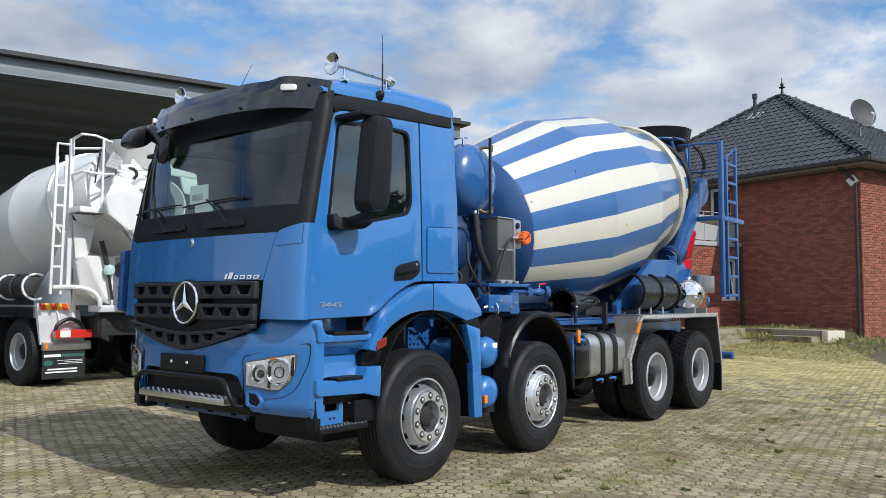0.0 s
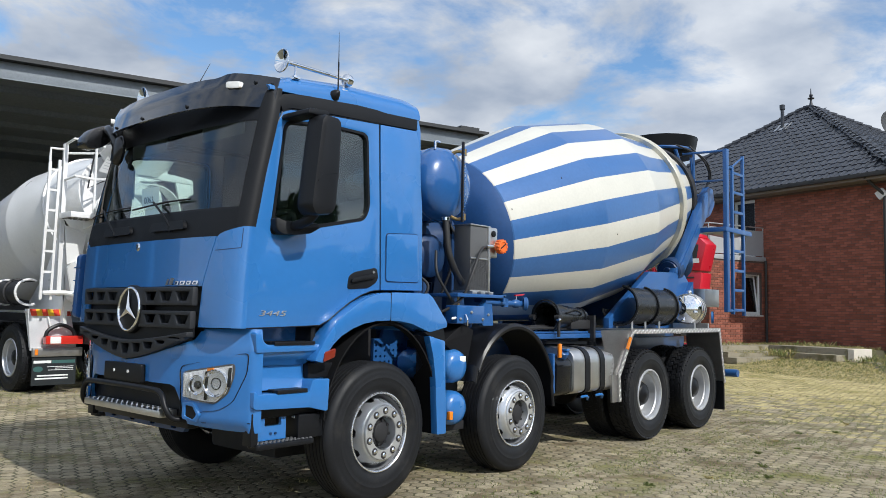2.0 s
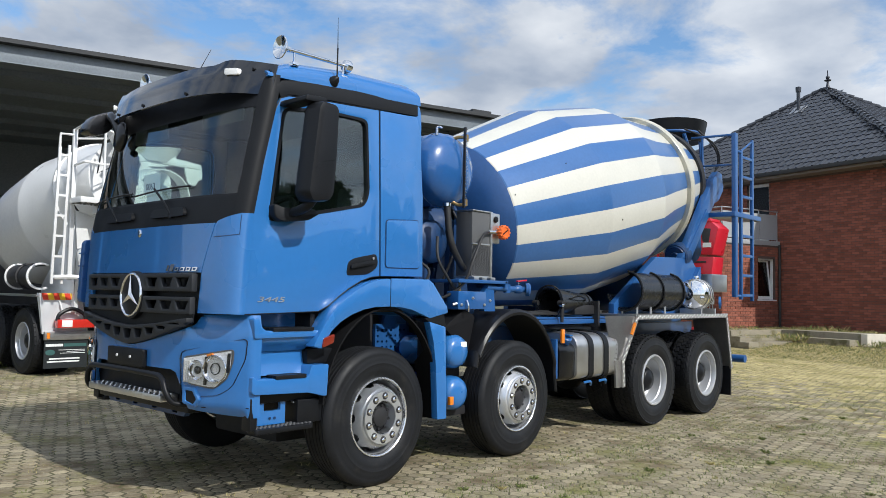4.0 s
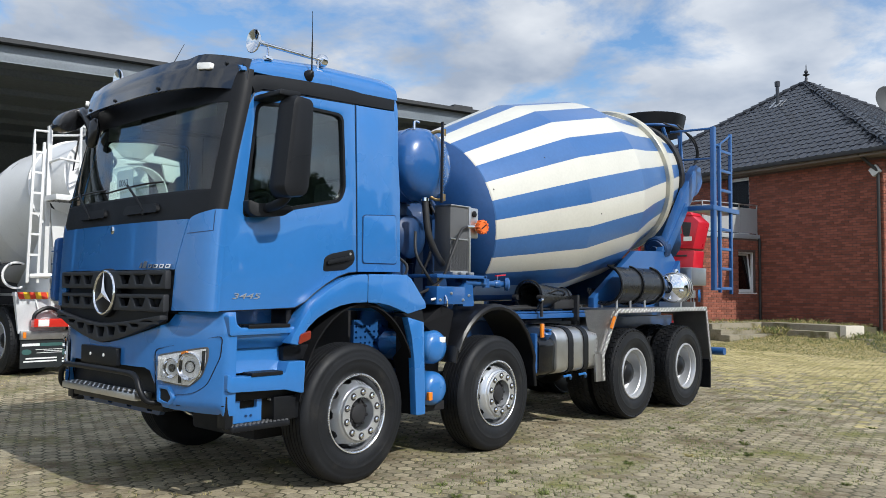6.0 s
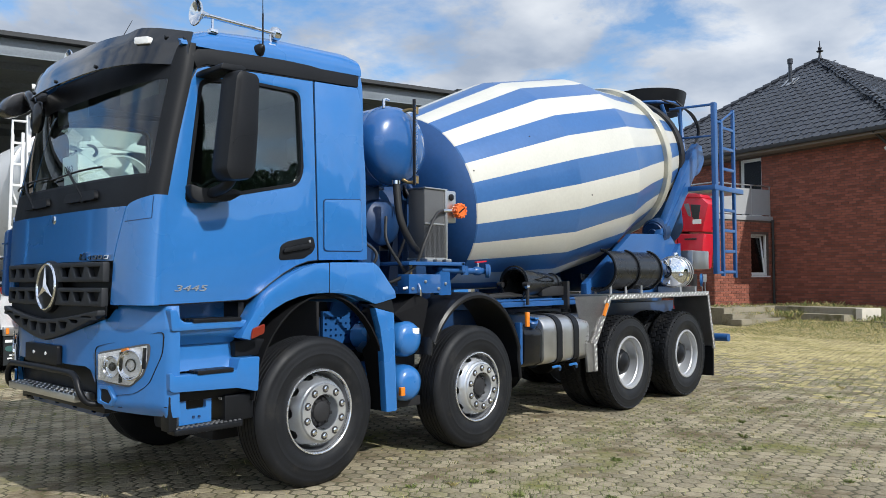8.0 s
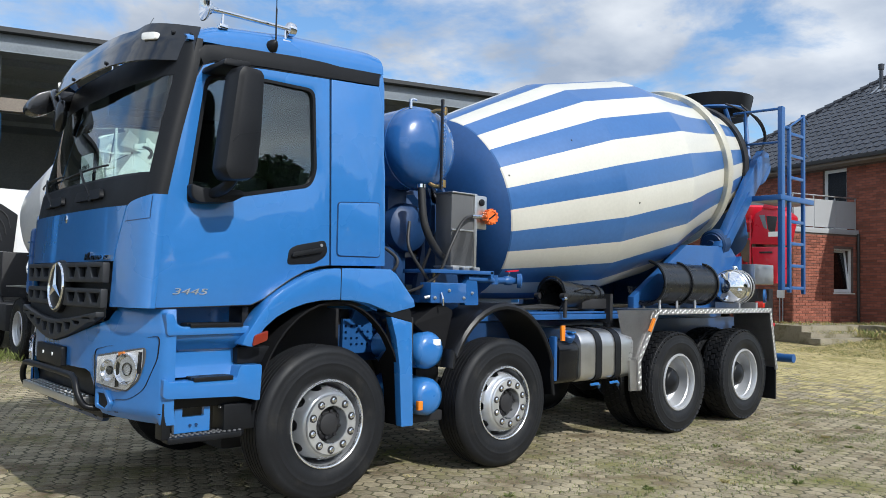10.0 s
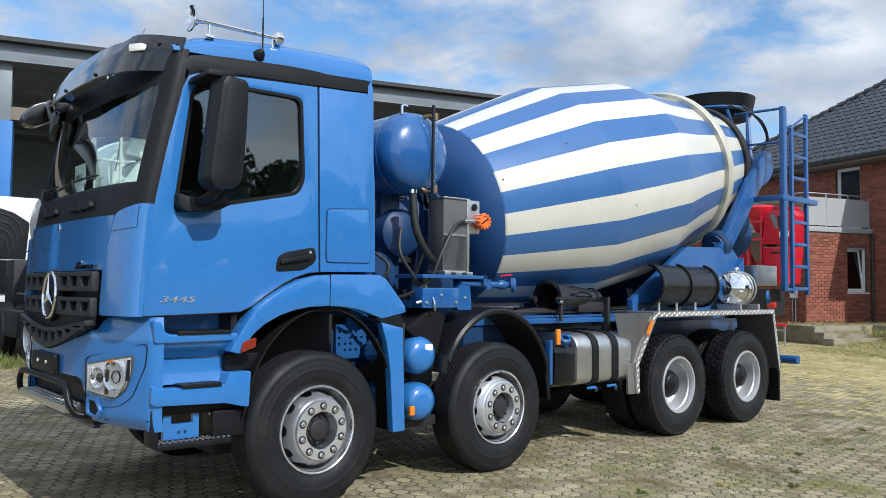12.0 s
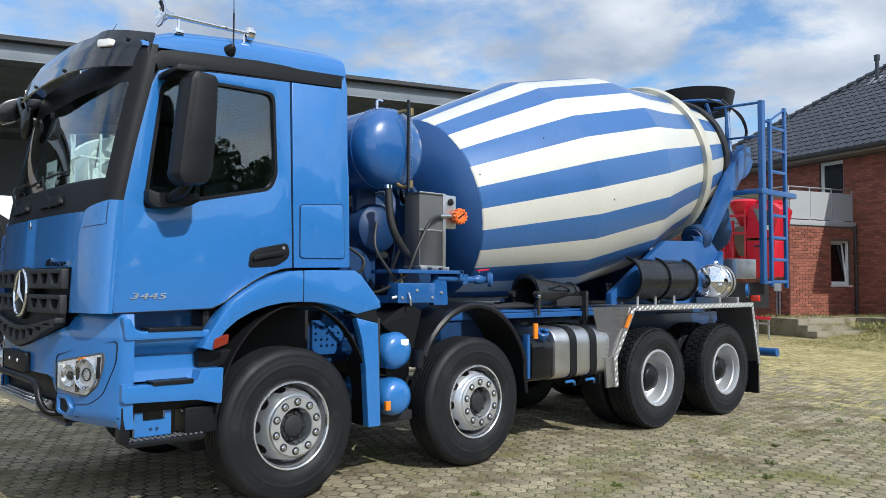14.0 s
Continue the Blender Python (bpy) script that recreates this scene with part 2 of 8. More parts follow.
PAVER = mat("grey_brown_paver", (0.300, 0.258, 0.172), 0.9, 0, 0.36, 2.6, bump=0.9, bscale=70, island=0.24, dirt=(0.135, 0.10, 0.055), dirt_scale=1.6, dirt_at=0.49, dirt2=((0.165, 0.16, 0.045), 1.1, 0.52), world_at=True)
PAVERO = mat("grey_brown_paver_piece", (0.300, 0.258, 0.172), 0.9, 0, 0.36, 2.6, bump=0.9, bscale=70, obj=0.24, dirt=(0.135, 0.10, 0.055), dirt_scale=1.6, dirt_at=0.49, dirt2=((0.165, 0.16, 0.045), 1.1, 0.52), world_at=True)
SOIL = mat("mossy_joint_soil", (0.090, 0.080, 0.045), 0.95, 0, 0.35, 1.1, bump=0.6, bscale=50, dirt=(0.115, 0.12, 0.038), dirt_scale=1.7, dirt_at=0.52)
PAVERS = mat("sandy_mossy_paver", (0.42, 0.35, 0.165), 0.9, 0, 0.30, 2.6, bump=0.9, bscale=70, island=0.2, dirt=(0.25, 0.22, 0.07), dirt_scale=0.8, dirt_at=0.50, dirt2=((0.20, 0.16, 0.09), 2.0, 0.56), world_at=True)
GRASS = mat("grass_blades", (0.13, 0.155, 0.04), 0.7, 0, 0.35, 2.0, island=0.3)
DRY = mat("dry_grass_blades", (0.40, 0.34, 0.14), 0.8, 0, 0.3, 2.0, island=0.3)
LEAF = mat("tree_leaves", (0.045, 0.08, 0.02), 0.6, 0, 0.3, 1.0, island=0.35)
BARK = mat("tree_bark", (0.10, 0.075, 0.05), 0.9, 0, 0.3, 6, bump=0.6, bscale=40)
LAMPGLASS = glass("clear_lamp_lens", (1, 1, 1), 0.02, 0.95)
WINDSHIELD = glass("windscreen_glass", (0.88, 1.0, 0.96), 0.0, 0.98, 0.065)
SIDEGLASS = glass("tinted_side_glass", (0.90, 0.99, 0.95), 0.0, 0.90, 0.085)
HOUSEGLASS = glass("house_window_glass", (0.5, 0.55, 0.58), 0.0, 0.35)
DARKIN = mat("dark_interior", (0.045, 0.046, 0.05), 0.9, 0, 0.2, 2)
SIGNDARK = mat("dark_flap_print", (0.010, 0.014, 0.016), 0.6, 0, 0.2, 5)
SIGNTXT = mat("white_print", (0.75, 0.76, 0.76), 0.6, 0, 0.05, 5)
PAPER = mat("white_paper", (0.80, 0.82, 0.80), 0.8, 0, 0.05, 5)
WARNRED = mat("red_reflective", (0.65, 0.06, 0.03), 0.4, 0, 0.05, 5)
WARNYEL = mat("yellow_reflective", (0.80, 0.50, 0.03), 0.4, 0, 0.05, 5)
HOSE = mat("black_rubber_hose", (0.02, 0.02, 0.021), 0.5, 0, 0.15, 9)

# ---- mesh helpers ----


def part(name, bm, material, parent=None, label="", smooth=40):
    """Links a bmesh as one mesh object, under a thing or a part."""
    bmesh.ops.recalc_face_normals(bm, faces=bm.faces)
    for f in bm.faces:
        f.smooth = True
    me = bpy.data.meshes.new(name)
    bm.to_mesh(me)
    bm.free()
    me.set_sharp_from_angle(angle=radians(smooth))
    for m in (material if isinstance(material, (list, tuple)) else [material]):
        me.materials.append(m)
    ob = new(name, me)
    if parent:
        ob.parent = parent
    if label:
        ob["label"] = label
    return ob


def thing(name, label, category, group="", kind="", at=None):
    ob = new(name)
    if at is not None:
        ob.matrix_basis = at
    return tagged(ob, label, category, group, kind)


def B():
    return bmesh.new()


def box(bm, x0, x1, y0, y1, z0, z1, bevel=0.0, m=None, seg=2):
    tmp = bmesh.new()
    bmesh.ops.create_cube(tmp, size=1)
    for v in tmp.verts:
        v.co = Vector(((x0 + x1) / 2 + v.co.x * (x1 - x0), (y0 + y1) / 2 + v.co.y * (y1 - y0), (z0 + z1) / 2 + v.co.z * (z1 - z0)))
    if bevel:
        bmesh.ops.bevel(tmp, geom=tmp.edges[:], offset=bevel, segments=seg, affect='EDGES', profile=0.6)
    return merge(bm, tmp, m)


def merge(bm, tmp, m=None, mat_index=None):
    idx = {}
    for v in tmp.verts:
        idx[v] = bm.verts.new(m @ v.co if m is not None else v.co)
    for f in tmp.faces:
        try:
            g = bm.faces.new([idx[v] for v in f.verts])
            g.material_index = f.material_index if mat_index is None else mat_index
        except ValueError:
            pass
    tmp.free()
    return bm


def lathe(bm, profile, seg=32, m=None, close=False, mats=None):
    """Turns (radius, height) pairs round the z axis, then places them by m."""
    rings = []
    for r, h in profile:
        if r < 1e-5:
            rings.append([bm.verts.new((0, 0, h))])
        else:
            rings.append([bm.verts.new((r * math.cos(2 * math.pi * i / seg), r * math.sin(2 * math.pi * i / seg), h)) for i in range(seg)])
    pairs = list(zip(rings[:-1], rings[1:])) + ([(rings[-1], rings[0])] if close else [])
    for a, b in pairs:
        for i in range(seg):
            j = (i + 1) % seg
            if len(a) == 1 and len(b) == 1:
                continue
            if len(a) == 1:
                bm.faces.new((a[0], b[j], b[i]))
            elif len(b) == 1:
                bm.faces.new((a[i], a[j], b[0]))
            else:
                bm.faces.new((a[i], a[j], b[j], b[i]))
    if m is not None:
        for ring in rings:
            for v in ring:
                v.co = m @ v.co
    return bm


def along(p, q):
    """Matrix that carries the z axis onto the line from p to q, starting at p."""
    d = Vector(q) - Vector(p)
    return Matrix.Translation(p) @ d.to_track_quat('Z', 'Y').to_matrix().to_4x4()


def rod(bm, p, q, r, seg=10, r2=None):
    d = (Vector(q) - Vector(p)).length
    r2 = r if r2 is None else r2
    return lathe(bm, [(0, 0), (r, 0), (r2, d), (0, d)], seg, along(p, q))


def tube(bm, pts, r, seg=8, smooth_n=0, cap=True):
    """A round tube through points, bent softly when smooth_n is given."""
    pts = [Vector(p) for p in pts]
    if smooth_n:
        out = []
        for i in range(len(pts) - 1):
            p0, p1, p2, p3 = pts[max(i - 1, 0)], pts[i], pts[i + 1], pts[min(i + 2, len(pts) - 1)]
            for k in range(smooth_n):
                t = k / smooth_n
                out.append(0.5 * ((2 * p1) + (p2 - p0) * t + (2 * p0 - 5 * p1 + 4 * p2 - p3) * t * t + (3 * p1 - p0 - 3 * p2 + p3) * t ** 3))
        out.append(pts[-1])
        pts = out
    rings = []
    up = Vector((0.13, 0.31, 0.94))
    for i, p in enumerate(pts):
        d = (pts[min(i + 1, len(pts) - 1)] - pts[max(i - 1, 0)]).normalized()
        u = d.cross(up)
        u = (u if u.length > 1e-4 else d.cross(Vector((1, 0, 0)))).normalized()
        v = d.cross(u)
        up = u.cross(d) * 1.0
        rings.append([bm.verts.new(p + r * (math.cos(2 * math.pi * k / seg) * u + math.sin(2 * math.pi * k / seg) * v)) for k in range(seg)])
    for a, b in zip(rings[:-1], rings[1:]):
        for k in range(seg):
            bm.faces.new((a[k], a[(k + 1) % seg], b[(k + 1) % seg], b[k]))
    if cap:
        bm.faces.new(rings[0]); bm.faces.new(rings[-1])
    return bm


def plate(bm, outer, holes=(), d0=0.0, d1=0.05, axis='y', bevel=0.0, shift=None):
    """A flat plate from an outline, with holes, given in the two other axes and extruded from d0 to d1 along one axis."""
    tmp = bmesh.new()
    edges = []
    for loop in (outer, *holes):
        vs = [tmp.verts.new((a, b, 0)) for a, b in loop]
        for i in range(len(vs)):
            edges.append(tmp.edges.new((vs[i], vs[(i + 1) % len(vs)])))
    if holes:
        bmesh.ops.triangle_fill(tmp, use_beauty=True, use_dissolve=False, edges=edges)
    else:
        tmp.faces.new(tmp.verts[:])
    ext = bmesh.ops.extrude_face_region(tmp, geom=tmp.faces[:])
    for g in ext["geom"]:
        if isinstance(g, bmesh.types.BMVert):
            g.co.z = 1
    for v in tmp.verts:
        a, b, c = v.co
        d = d0 + (d1 - d0) * c
        v.co = (a, d, b) if axis == 'y' else ((d, a, b) if axis == 'x' else (a, b, d))
    bmesh.ops.recalc_face_normals(tmp, faces=tmp.faces)
    if bevel:
        sharp = [e for e in tmp.edges if len(e.link_faces) == 2 and e.calc_face_angle() > 1.0]
        bmesh.ops.bevel(tmp, geom=sharp, offset=bevel, segments=2, affect='EDGES', profile=0.6, clamp_overlap=True)
    if shift:
        for v in tmp.verts:
            v.co = shift(v.co)
    return merge(bm, tmp)


def rounded(pts, r, n=4):
    """Rounds the corners of an outline."""
    out = []
    k = len(pts)
    for i in range(k):
        p, a, b = Vector(pts[i]), Vector(pts[i - 1]), Vector(pts[(i + 1) % k])
        ra = min(r, (a - p).length * 0.45, (b - p).length * 0.45)
        s, e = p + (a - p).normalized() * ra, p + (b - p).normalized() * ra
        for j in range(n + 1):
            t = j / n
            out.append(tuple((1 - t) ** 2 * s + 2 * t * (1 - t) * p + t * t * e))
    return out


def sheet(bm, f, us, vs, thick=0.0, ref=(0.0, 0.0, 2.0)):
    """A grid over f(u, v); with thick it gets a back face on the side of ref."""
    us, vs = list(us), list(vs)
    g = [[bm.verts.new(f(u, v)) for v in vs] for u in us]
    nu, nv = len(us), len(vs)
    for i in range(nu - 1):
        for j in range(nv - 1):
            bm.faces.new((g[i][j], g[i + 1][j], g[i + 1][j + 1], g[i][j + 1]))
    if thick:
        bm.normal_update()
        r = Vector(ref)
        s = 1 if sum(v.normal.dot((v.co - r).normalized()) for row in g for v in row) > 0 else -1
        h = [[bm.verts.new(v.co - v.normal * (s * thick)) for v in row] for row in g]
        for i in range(nu - 1):
            for j in range(nv - 1):
                bm.faces.new((h[i][j], h[i][j + 1], h[i + 1][j + 1], h[i + 1][j]))
        for i in range(nu - 1):
            for j in (0, nv - 1):
                bm.faces.new((g[i][j], g[i + 1][j], h[i + 1][j], h[i][j]))
        for j in range(nv - 1):
            for i in (0, nu - 1):
                bm.faces.new((g[i][j], g[i][j + 1], h[i][j + 1], h[i][j]))
    return bm


def lin(a, b, n):
    return [a + (b - a) * i / (n - 1) for i in range(n)]


def text_mesh(s, size, depth=0.002):
    cu = bpy.data.curves.new("print", 'FONT')
    cu.body = s
    cu.size = size
    cu.extrude = depth
    ob = new("print", cu)
    me = bpy.data.meshes.new_from_object(ob)
    bpy.data.objects.remove(ob)
    return me


def text(name, s, size, material, m, parent, depth=0.002):
    me = text_mesh(s, size, depth)
    me.materials.append(material)
    ob = new(name, me)
    ob.parent = parent
    ob.matrix_basis = m
    return ob


SIDE = Matrix(((1, 0, 0, 0), (0, 0, -1, 0), (0, 1, 0, 0), (0, 0, 0, 1)))    # z to -y, y to z: lettering on the side that faces -y
FRONTW = Matrix(((0, 0, -1, 0), (-1, 0, 0, 0), (0, 1, 0, 0), (0, 0, 0, 1)))  # lettering on a face that looks to -x

# ---- the blue mixer truck: x runs to its rear, -y is its driver's side, front axle at x = 0 ----
truck = thing("concrete_mixer_truck", "blue four-axle concrete mixer truck with blue and cream striped drum", "truck")


def lerp(z, pts):
    for (a, p), (b, q) in zip(pts[:-1], pts[1:]):
        if z <= b:
            return p + (q - p) * max(0.0, (z - a) / (b - a))
    return pts[-1][1]


def cab_w(z):
    return lerp(z, [(1.0, 1.17), (2.1, 1.17), (2.9, 1.145), (3.1, 1.12)])


def cab_xs(z):
    return lerp(z, [(1.0, -1.27), (1.32, -1.265), (1.9, -1.222), (2.0, -1.212), (2.4, -1.132), (2.8, -1.035), (3.1, -0.985)])


def cab_xc(z):
    return lerp(z, [(1.0, -1.42), (1.62, -1.425), (1.95, -1.415), (2.12, -1.39), (2.9, -1.225), (3.2, -1.16)])


def front(phi, z, off=0.0, n=2.8, xs=cab_xs, xc=cab_xc, w=cab_w):
    s, c = math.sin(phi), abs(math.cos(phi))
    y = math.copysign(abs(s) ** (2 / n), s)
    dx = c ** (2 / n)
    p = Vector((xs(z) - (xs(z) - xc(z)) * dx, w(z) * y, z))
    d = Vector((-dx, y * 0.9, 0)).normalized()
    return p + d * off


def fx(y, z, n=2.8, xs=cab_xs, xc=cab_xc, w=cab_w):
    a = min(1.0, abs(y) / w(z))
    return xs(z) - (xs(z) - xc(z)) * (1 - a ** n) ** (1 / n)


def phi_of(y, n=2.8, w=1.17):
    a = min(1, abs(y) / w)
    return math.copysign(math.asin(a ** (n / 2)), y)


def hood_half(z):
    """Half the width of the hood panel and of the grille below it."""
    return lerp(z, [(1.325, 0.815), (1.60, 0.842), (1.73, 0.880), (1.92, 0.942), (2.02, 0.968)])


def side_shift(sgn=-1):
    def f(co):
        return Vector((co.x, sgn * (cab_w(co.z) + co.y), co.z))
    return f


# doors, quarter panels and side trims, one per side; d runs outwards from the cab's side
DOOR = [(-1.262, 1.325), (-1.243, 1.66), (-1.215, 2.01), (-1.133, 2.40), (-1.043, 2.77), (-1.0, 2.855), (-0.93, 2.885), (-0.56, 2.915), (-0.05, 2.945),
        (-0.045, 2.25), (-0.03, 1.62), (-0.12, 1.61), (-0.23, 1.575), (-0.34, 1.52), (-0.45, 1.45), (-0.54, 1.385), (-0.63, 1.345), (-0.9, 1.335)]
WIN = rounded([(-0.96, 2.775), (-0.60, 2.825), (-0.195, 2.825), (-0.175, 2.27), (-0.215, 2.175), (-0.76, 2.06), (-1.07, 1.985)], 0.06, 4)
WINRIM = rounded([(-0.978, 2.795), (-0.60, 2.845), (-0.175, 2.845), (-0.155, 2.26), (-0.205, 2.155), (-0.76, 2.035), (-1.095, 1.96)], 0.065, 4)
QUARTER = [(-0.035, 2.945), (0.25, 2.96), (0.385, 2.97), (0.41, 2.85), (0.445, 2.3), (0.455, 1.63), (-0.02, 1.62), (-0.033, 2.2)]
for sgn in (-1, 1):
    sh = side_shift(sgn)
    door = part("door", plate(B(), DOOR, [WINRIM], -0.045, 0.0, bevel=0.006, shift=sh), BLUE, truck)
    part("window_seal", plate(B(), WINRIM, [WIN], -0.04, 0.004, shift=sh), BLACK, door, "black rubber seal")
    g = part("side_window", plate(B(), WIN, (), -0.022, -0.018, shift=sh), SIDEGLASS, door, "dark tinted glass")
    part("door_lining", plate(B(), DOOR, [WINRIM], -0.075, -0.05, shift=sh), DARKIN, door, "dark grey door lining")
    gap = B()
    for a, b in zip(DOOR, DOOR[1:] + DOOR[:1]):
        rod(gap, sh(Vector((a[0], 0.0005, a[1]))), sh(Vector((b[0], 0.0005, b[1]))), 0.0036, 6)
    part("door_gap", gap, BLACK, door, "dark shut line round the door")
    part("quarter_panel", plate(B(), QUARTER, (), -0.045, 0.0, bevel=0.008, shift=sh), BLUE, truck)
    part("quarter_lining", plate(B(), QUARTER, (), -0.075, -0.05, shift=sh), DARKIN, truck, "dark grey inner lining")
    # locker flap with rounded corners
    flap = rounded([(0.02, 2.075), (0.395, 2.10), (0.41, 1.69), (0.02, 1.685)], 0.035)
    part("locker_gap", plate(B(), flap, (), -0.01, 0.0015, shift=sh), BLUE_N, truck)
    flap2 = rounded([(0.027, 2.068), (0.388, 2.093), (0.403, 1.697), (0.027, 1.692)], 0.032)
    part("locker_flap", plate(B(), flap2, (), 0.0, 0.009, bevel=0.007, shift=sh), BLUE, truck)
    # recessed door handle
    cup = rounded([(-0.375, 1.615), (-0.36, 1.72), (-0.30, 1.75), (-0.075, 1.795), (-0.055, 1.72), (-0.075, 1.68), (-0.16, 1.63)], 0.03)
    part("handle_cup", plate(B(), cup, (), -0.02, 0.006, bevel=0.004, shift=sh), BLACK, door, "black plastic handle recess")
    bar = rounded([(-0.35, 1.665), (-0.34, 1.70), (-0.11, 1.745), (-0.10, 1.71)], 0.02)
    part("door_handle", plate(B(), bar, (), 0.006, 0.028, bevel=0.008, shift=sh), BLACK, door, "black pull handle")
    part("door_lock", plate(B(), [(-0.108 + 0.011 * math.cos(a), 1.757 + 0.011 * math.sin(a)) for a in lin(0, 2 * math.pi * 9 / 10, 10)], (), 0.006, 0.011, shift=sh), GALV, door, "small round door lock")
    # black roof-side band and its foot at the windscreen pillar
    band = [(-1.035, 2.94), (-0.99, 2.985), (-0.9, 3.005), (-0.76, 3.02), (-0.27, 3.055), (0.40, 3.075), (0.39, 2.975), (0.0, 2.953), (-0.56, 2.925), (-0.93, 2.893), (-1.0, 2.855)]
    part("roof_side_trim", plate(B(), band, (), -0.04, 0.004, bevel=0.004, shift=sh), GREYP, truck, "dark grey plastic band")
    # windscreen pillar
    us = [sgn * radians(a) for a in lin(65, 90, 8)]
    part("windscreen_pillar", sheet(B(), lambda u, v: front(u, v, 0.004), us, lin(1.985, 3.02, 12), 0.03), GREYP, truck, "dark grey plastic pillar")
    # corner panel beside the grille
    def corner(k, v, sgn=sgn):
        hi = 1.935 + 0.075 * min(1, k * 1.6) ** 0.42
        z = 1.325 + (hi - 1.325) * v
        a = phi_of(hood_half(z) + 0.006)
        return front(sgn * (a + (radians(90) - a) * k), z, 0.012)
    part("corner_panel", sheet(B(), corner, lin(0, 1, 27), lin(0, 1, 12), 0.02), BLUE, truck)
    us = [sgn * radians(a) for a in (74.5, 75.0, 75.5)]
    part("corner_panel_seam", sheet(B(), lambda u, v: front(u, v, 0.0135), us, lin(1.865, 1.998, 4)), BLUE_N, truck)
    # crease drawn as a thin navy strip, its shade put into the colour
    us = [sgn * radians(a) for a in lin(48, 75, 12)]
    part("corner_panel_crease", sheet(B(), lambda u, v: front(u, v - 0.0006 * (75 - abs(math.degrees(u))), 0.0135), us, (1.862, 1.867)), BLUE_N, truck)

# front hood panel, cowl and windscreen
part("hood_panel", sheet(B(), lambda u, v: front(phi_of(u * hood_half(v)), v, 0.016), lin(-1, 1, 33), lin(1.605, 1.945, 10), 0.02), BLUE, truck)
us = [radians(a) for a in lin(-66, 66, 33)]
part("cowl", sheet(B(), lambda u, v: front(u, v, 0.0), us, lin(1.90, 2.135, 6), 0.03), GREYP, truck, "dark grey plastic cowl")
part("windscreen", sheet(B(), lambda u, v: front(u, v, -0.004), us, lin(2.12, 2.97, 12)), WINDSHIELD, truck, "clear curved glass")
for ya, yb in ((-0.62, -0.14), (0.14, 0.62)):
    bm = B()
    plate(bm, rounded([(ya, 2.01), (yb, 2.01), (yb - 0.03, 2.075), (ya + 0.03, 2.075)], 0.03), (), -0.03, -0.004, axis='x', shift=lambda c: Vector((fx(c.y, c.z) + c.x, c.y, c.z)))
    part("cowl_vent", bm, BLACK, truck)
# glass border print
part("windscreen_border", sheet(B(), lambda u, v: front(u, v, -0.002), us, lin(2.12, 2.15, 2)), BLACK, truck)

part("windscreen_top_band", sheet(B(), lambda u, v: front(u, v, -0.0015), us, lin(2.775, 2.97, 4)), BLACK, truck, "black printed band along the top of the glass")

# wipers
for y0 in (0.42, -0.42):
    bm = B()
    arm = [front(phi_of(y0), 2.03, 0.02), front(phi_of(y0 + 0.12), 2.14, 0.045), front(phi_of(y0 + 0.30), 2.24, 0.03)]
    tube(bm, arm, 0.009, 6, 4)
    rod(bm, front(phi_of(y0), 2.02, -0.01), front(phi_of(y0), 2.02, 0.028), 0.02, 10)
    w1 = part("wiper_arm", bm, BLACK, truck)
    bm = B()
    tube(bm, [front(phi_of(y0 + k), 2.21 + 0.02 * math.cos(k * 3), 0.020) for k in lin(-0.18, 0.62, 9)], 0.007, 6)
    part("wiper_blade", bm, BLACK, w1)

# roof: crowned blue shell with rounded sides


def roof_pt(u, v):
    # u runs across, v from front to rear
    x = -1.10 + 1.53 * v
    zmid = lerp(v, [(0, 3.06), (0.06, 3.12), (0.16, 3.19), (0.5, 3.25), (0.95, 3.275), (1.0, 3.25)])
    zside = lerp(v, [(0, 3.0), (1.0, 3.07)])
    a = abs(u)
    k = (1 - a ** 12) ** (1 / 2.2) if a < 1 else 0
    rear = 0.035 if v > 0.97 else 0
    return Vector((x - rear * 0 + (0.03 if a < 0.9 else 0) * 0, u * 1.13, zside + (zmid - zside) * k))


uu = [-1, -0.998, -0.993, -0.985, -0.97, -0.95, -0.92, -0.88, -0.8, -0.5, -0.2]
uu = uu + [0] + [-q for q in reversed(uu)]
bm = B()
sheet(bm, roof_pt, uu, lin(0, 1, 16), 0.03)
part("roof", bm, BLUE, truck)
bm = B()
plate(bm, rounded([(-1.12, 1.3), (1.12, 1.3), (1.14, 2.2), (1.12, 3.0), (1.05, 3.2), (-1.05, 3.2), (-1.12, 3.0), (-1.14, 2.2)], 0.06), (), 0.40, 0.455, axis='x', bevel=0.012)
part("cab_rear_wall", bm, BLUE, truck)
part("rear_lining", box(B(), 0.375, 0.396, -1.07, 1.07, 1.36, 3.0), DARKIN, truck, "dark grey rear lining")
bm = B()
box(bm, -1.12, 0.40, -1.08, 1.08, 1.335, 1.40)
part("cab_floor", bm, CHASSIS, truck)
bm = B()
plate(bm, [(-1.16, -0.70), (-1.0, -1.05), (0.40, -1.05), (0.40, 1.05), (-1.0, 1.05), (-1.16, 0.70)], (), 2.985, 3.01, axis='z')
part("headliner", bm, DARKIN, truck, "dark grey headliner")

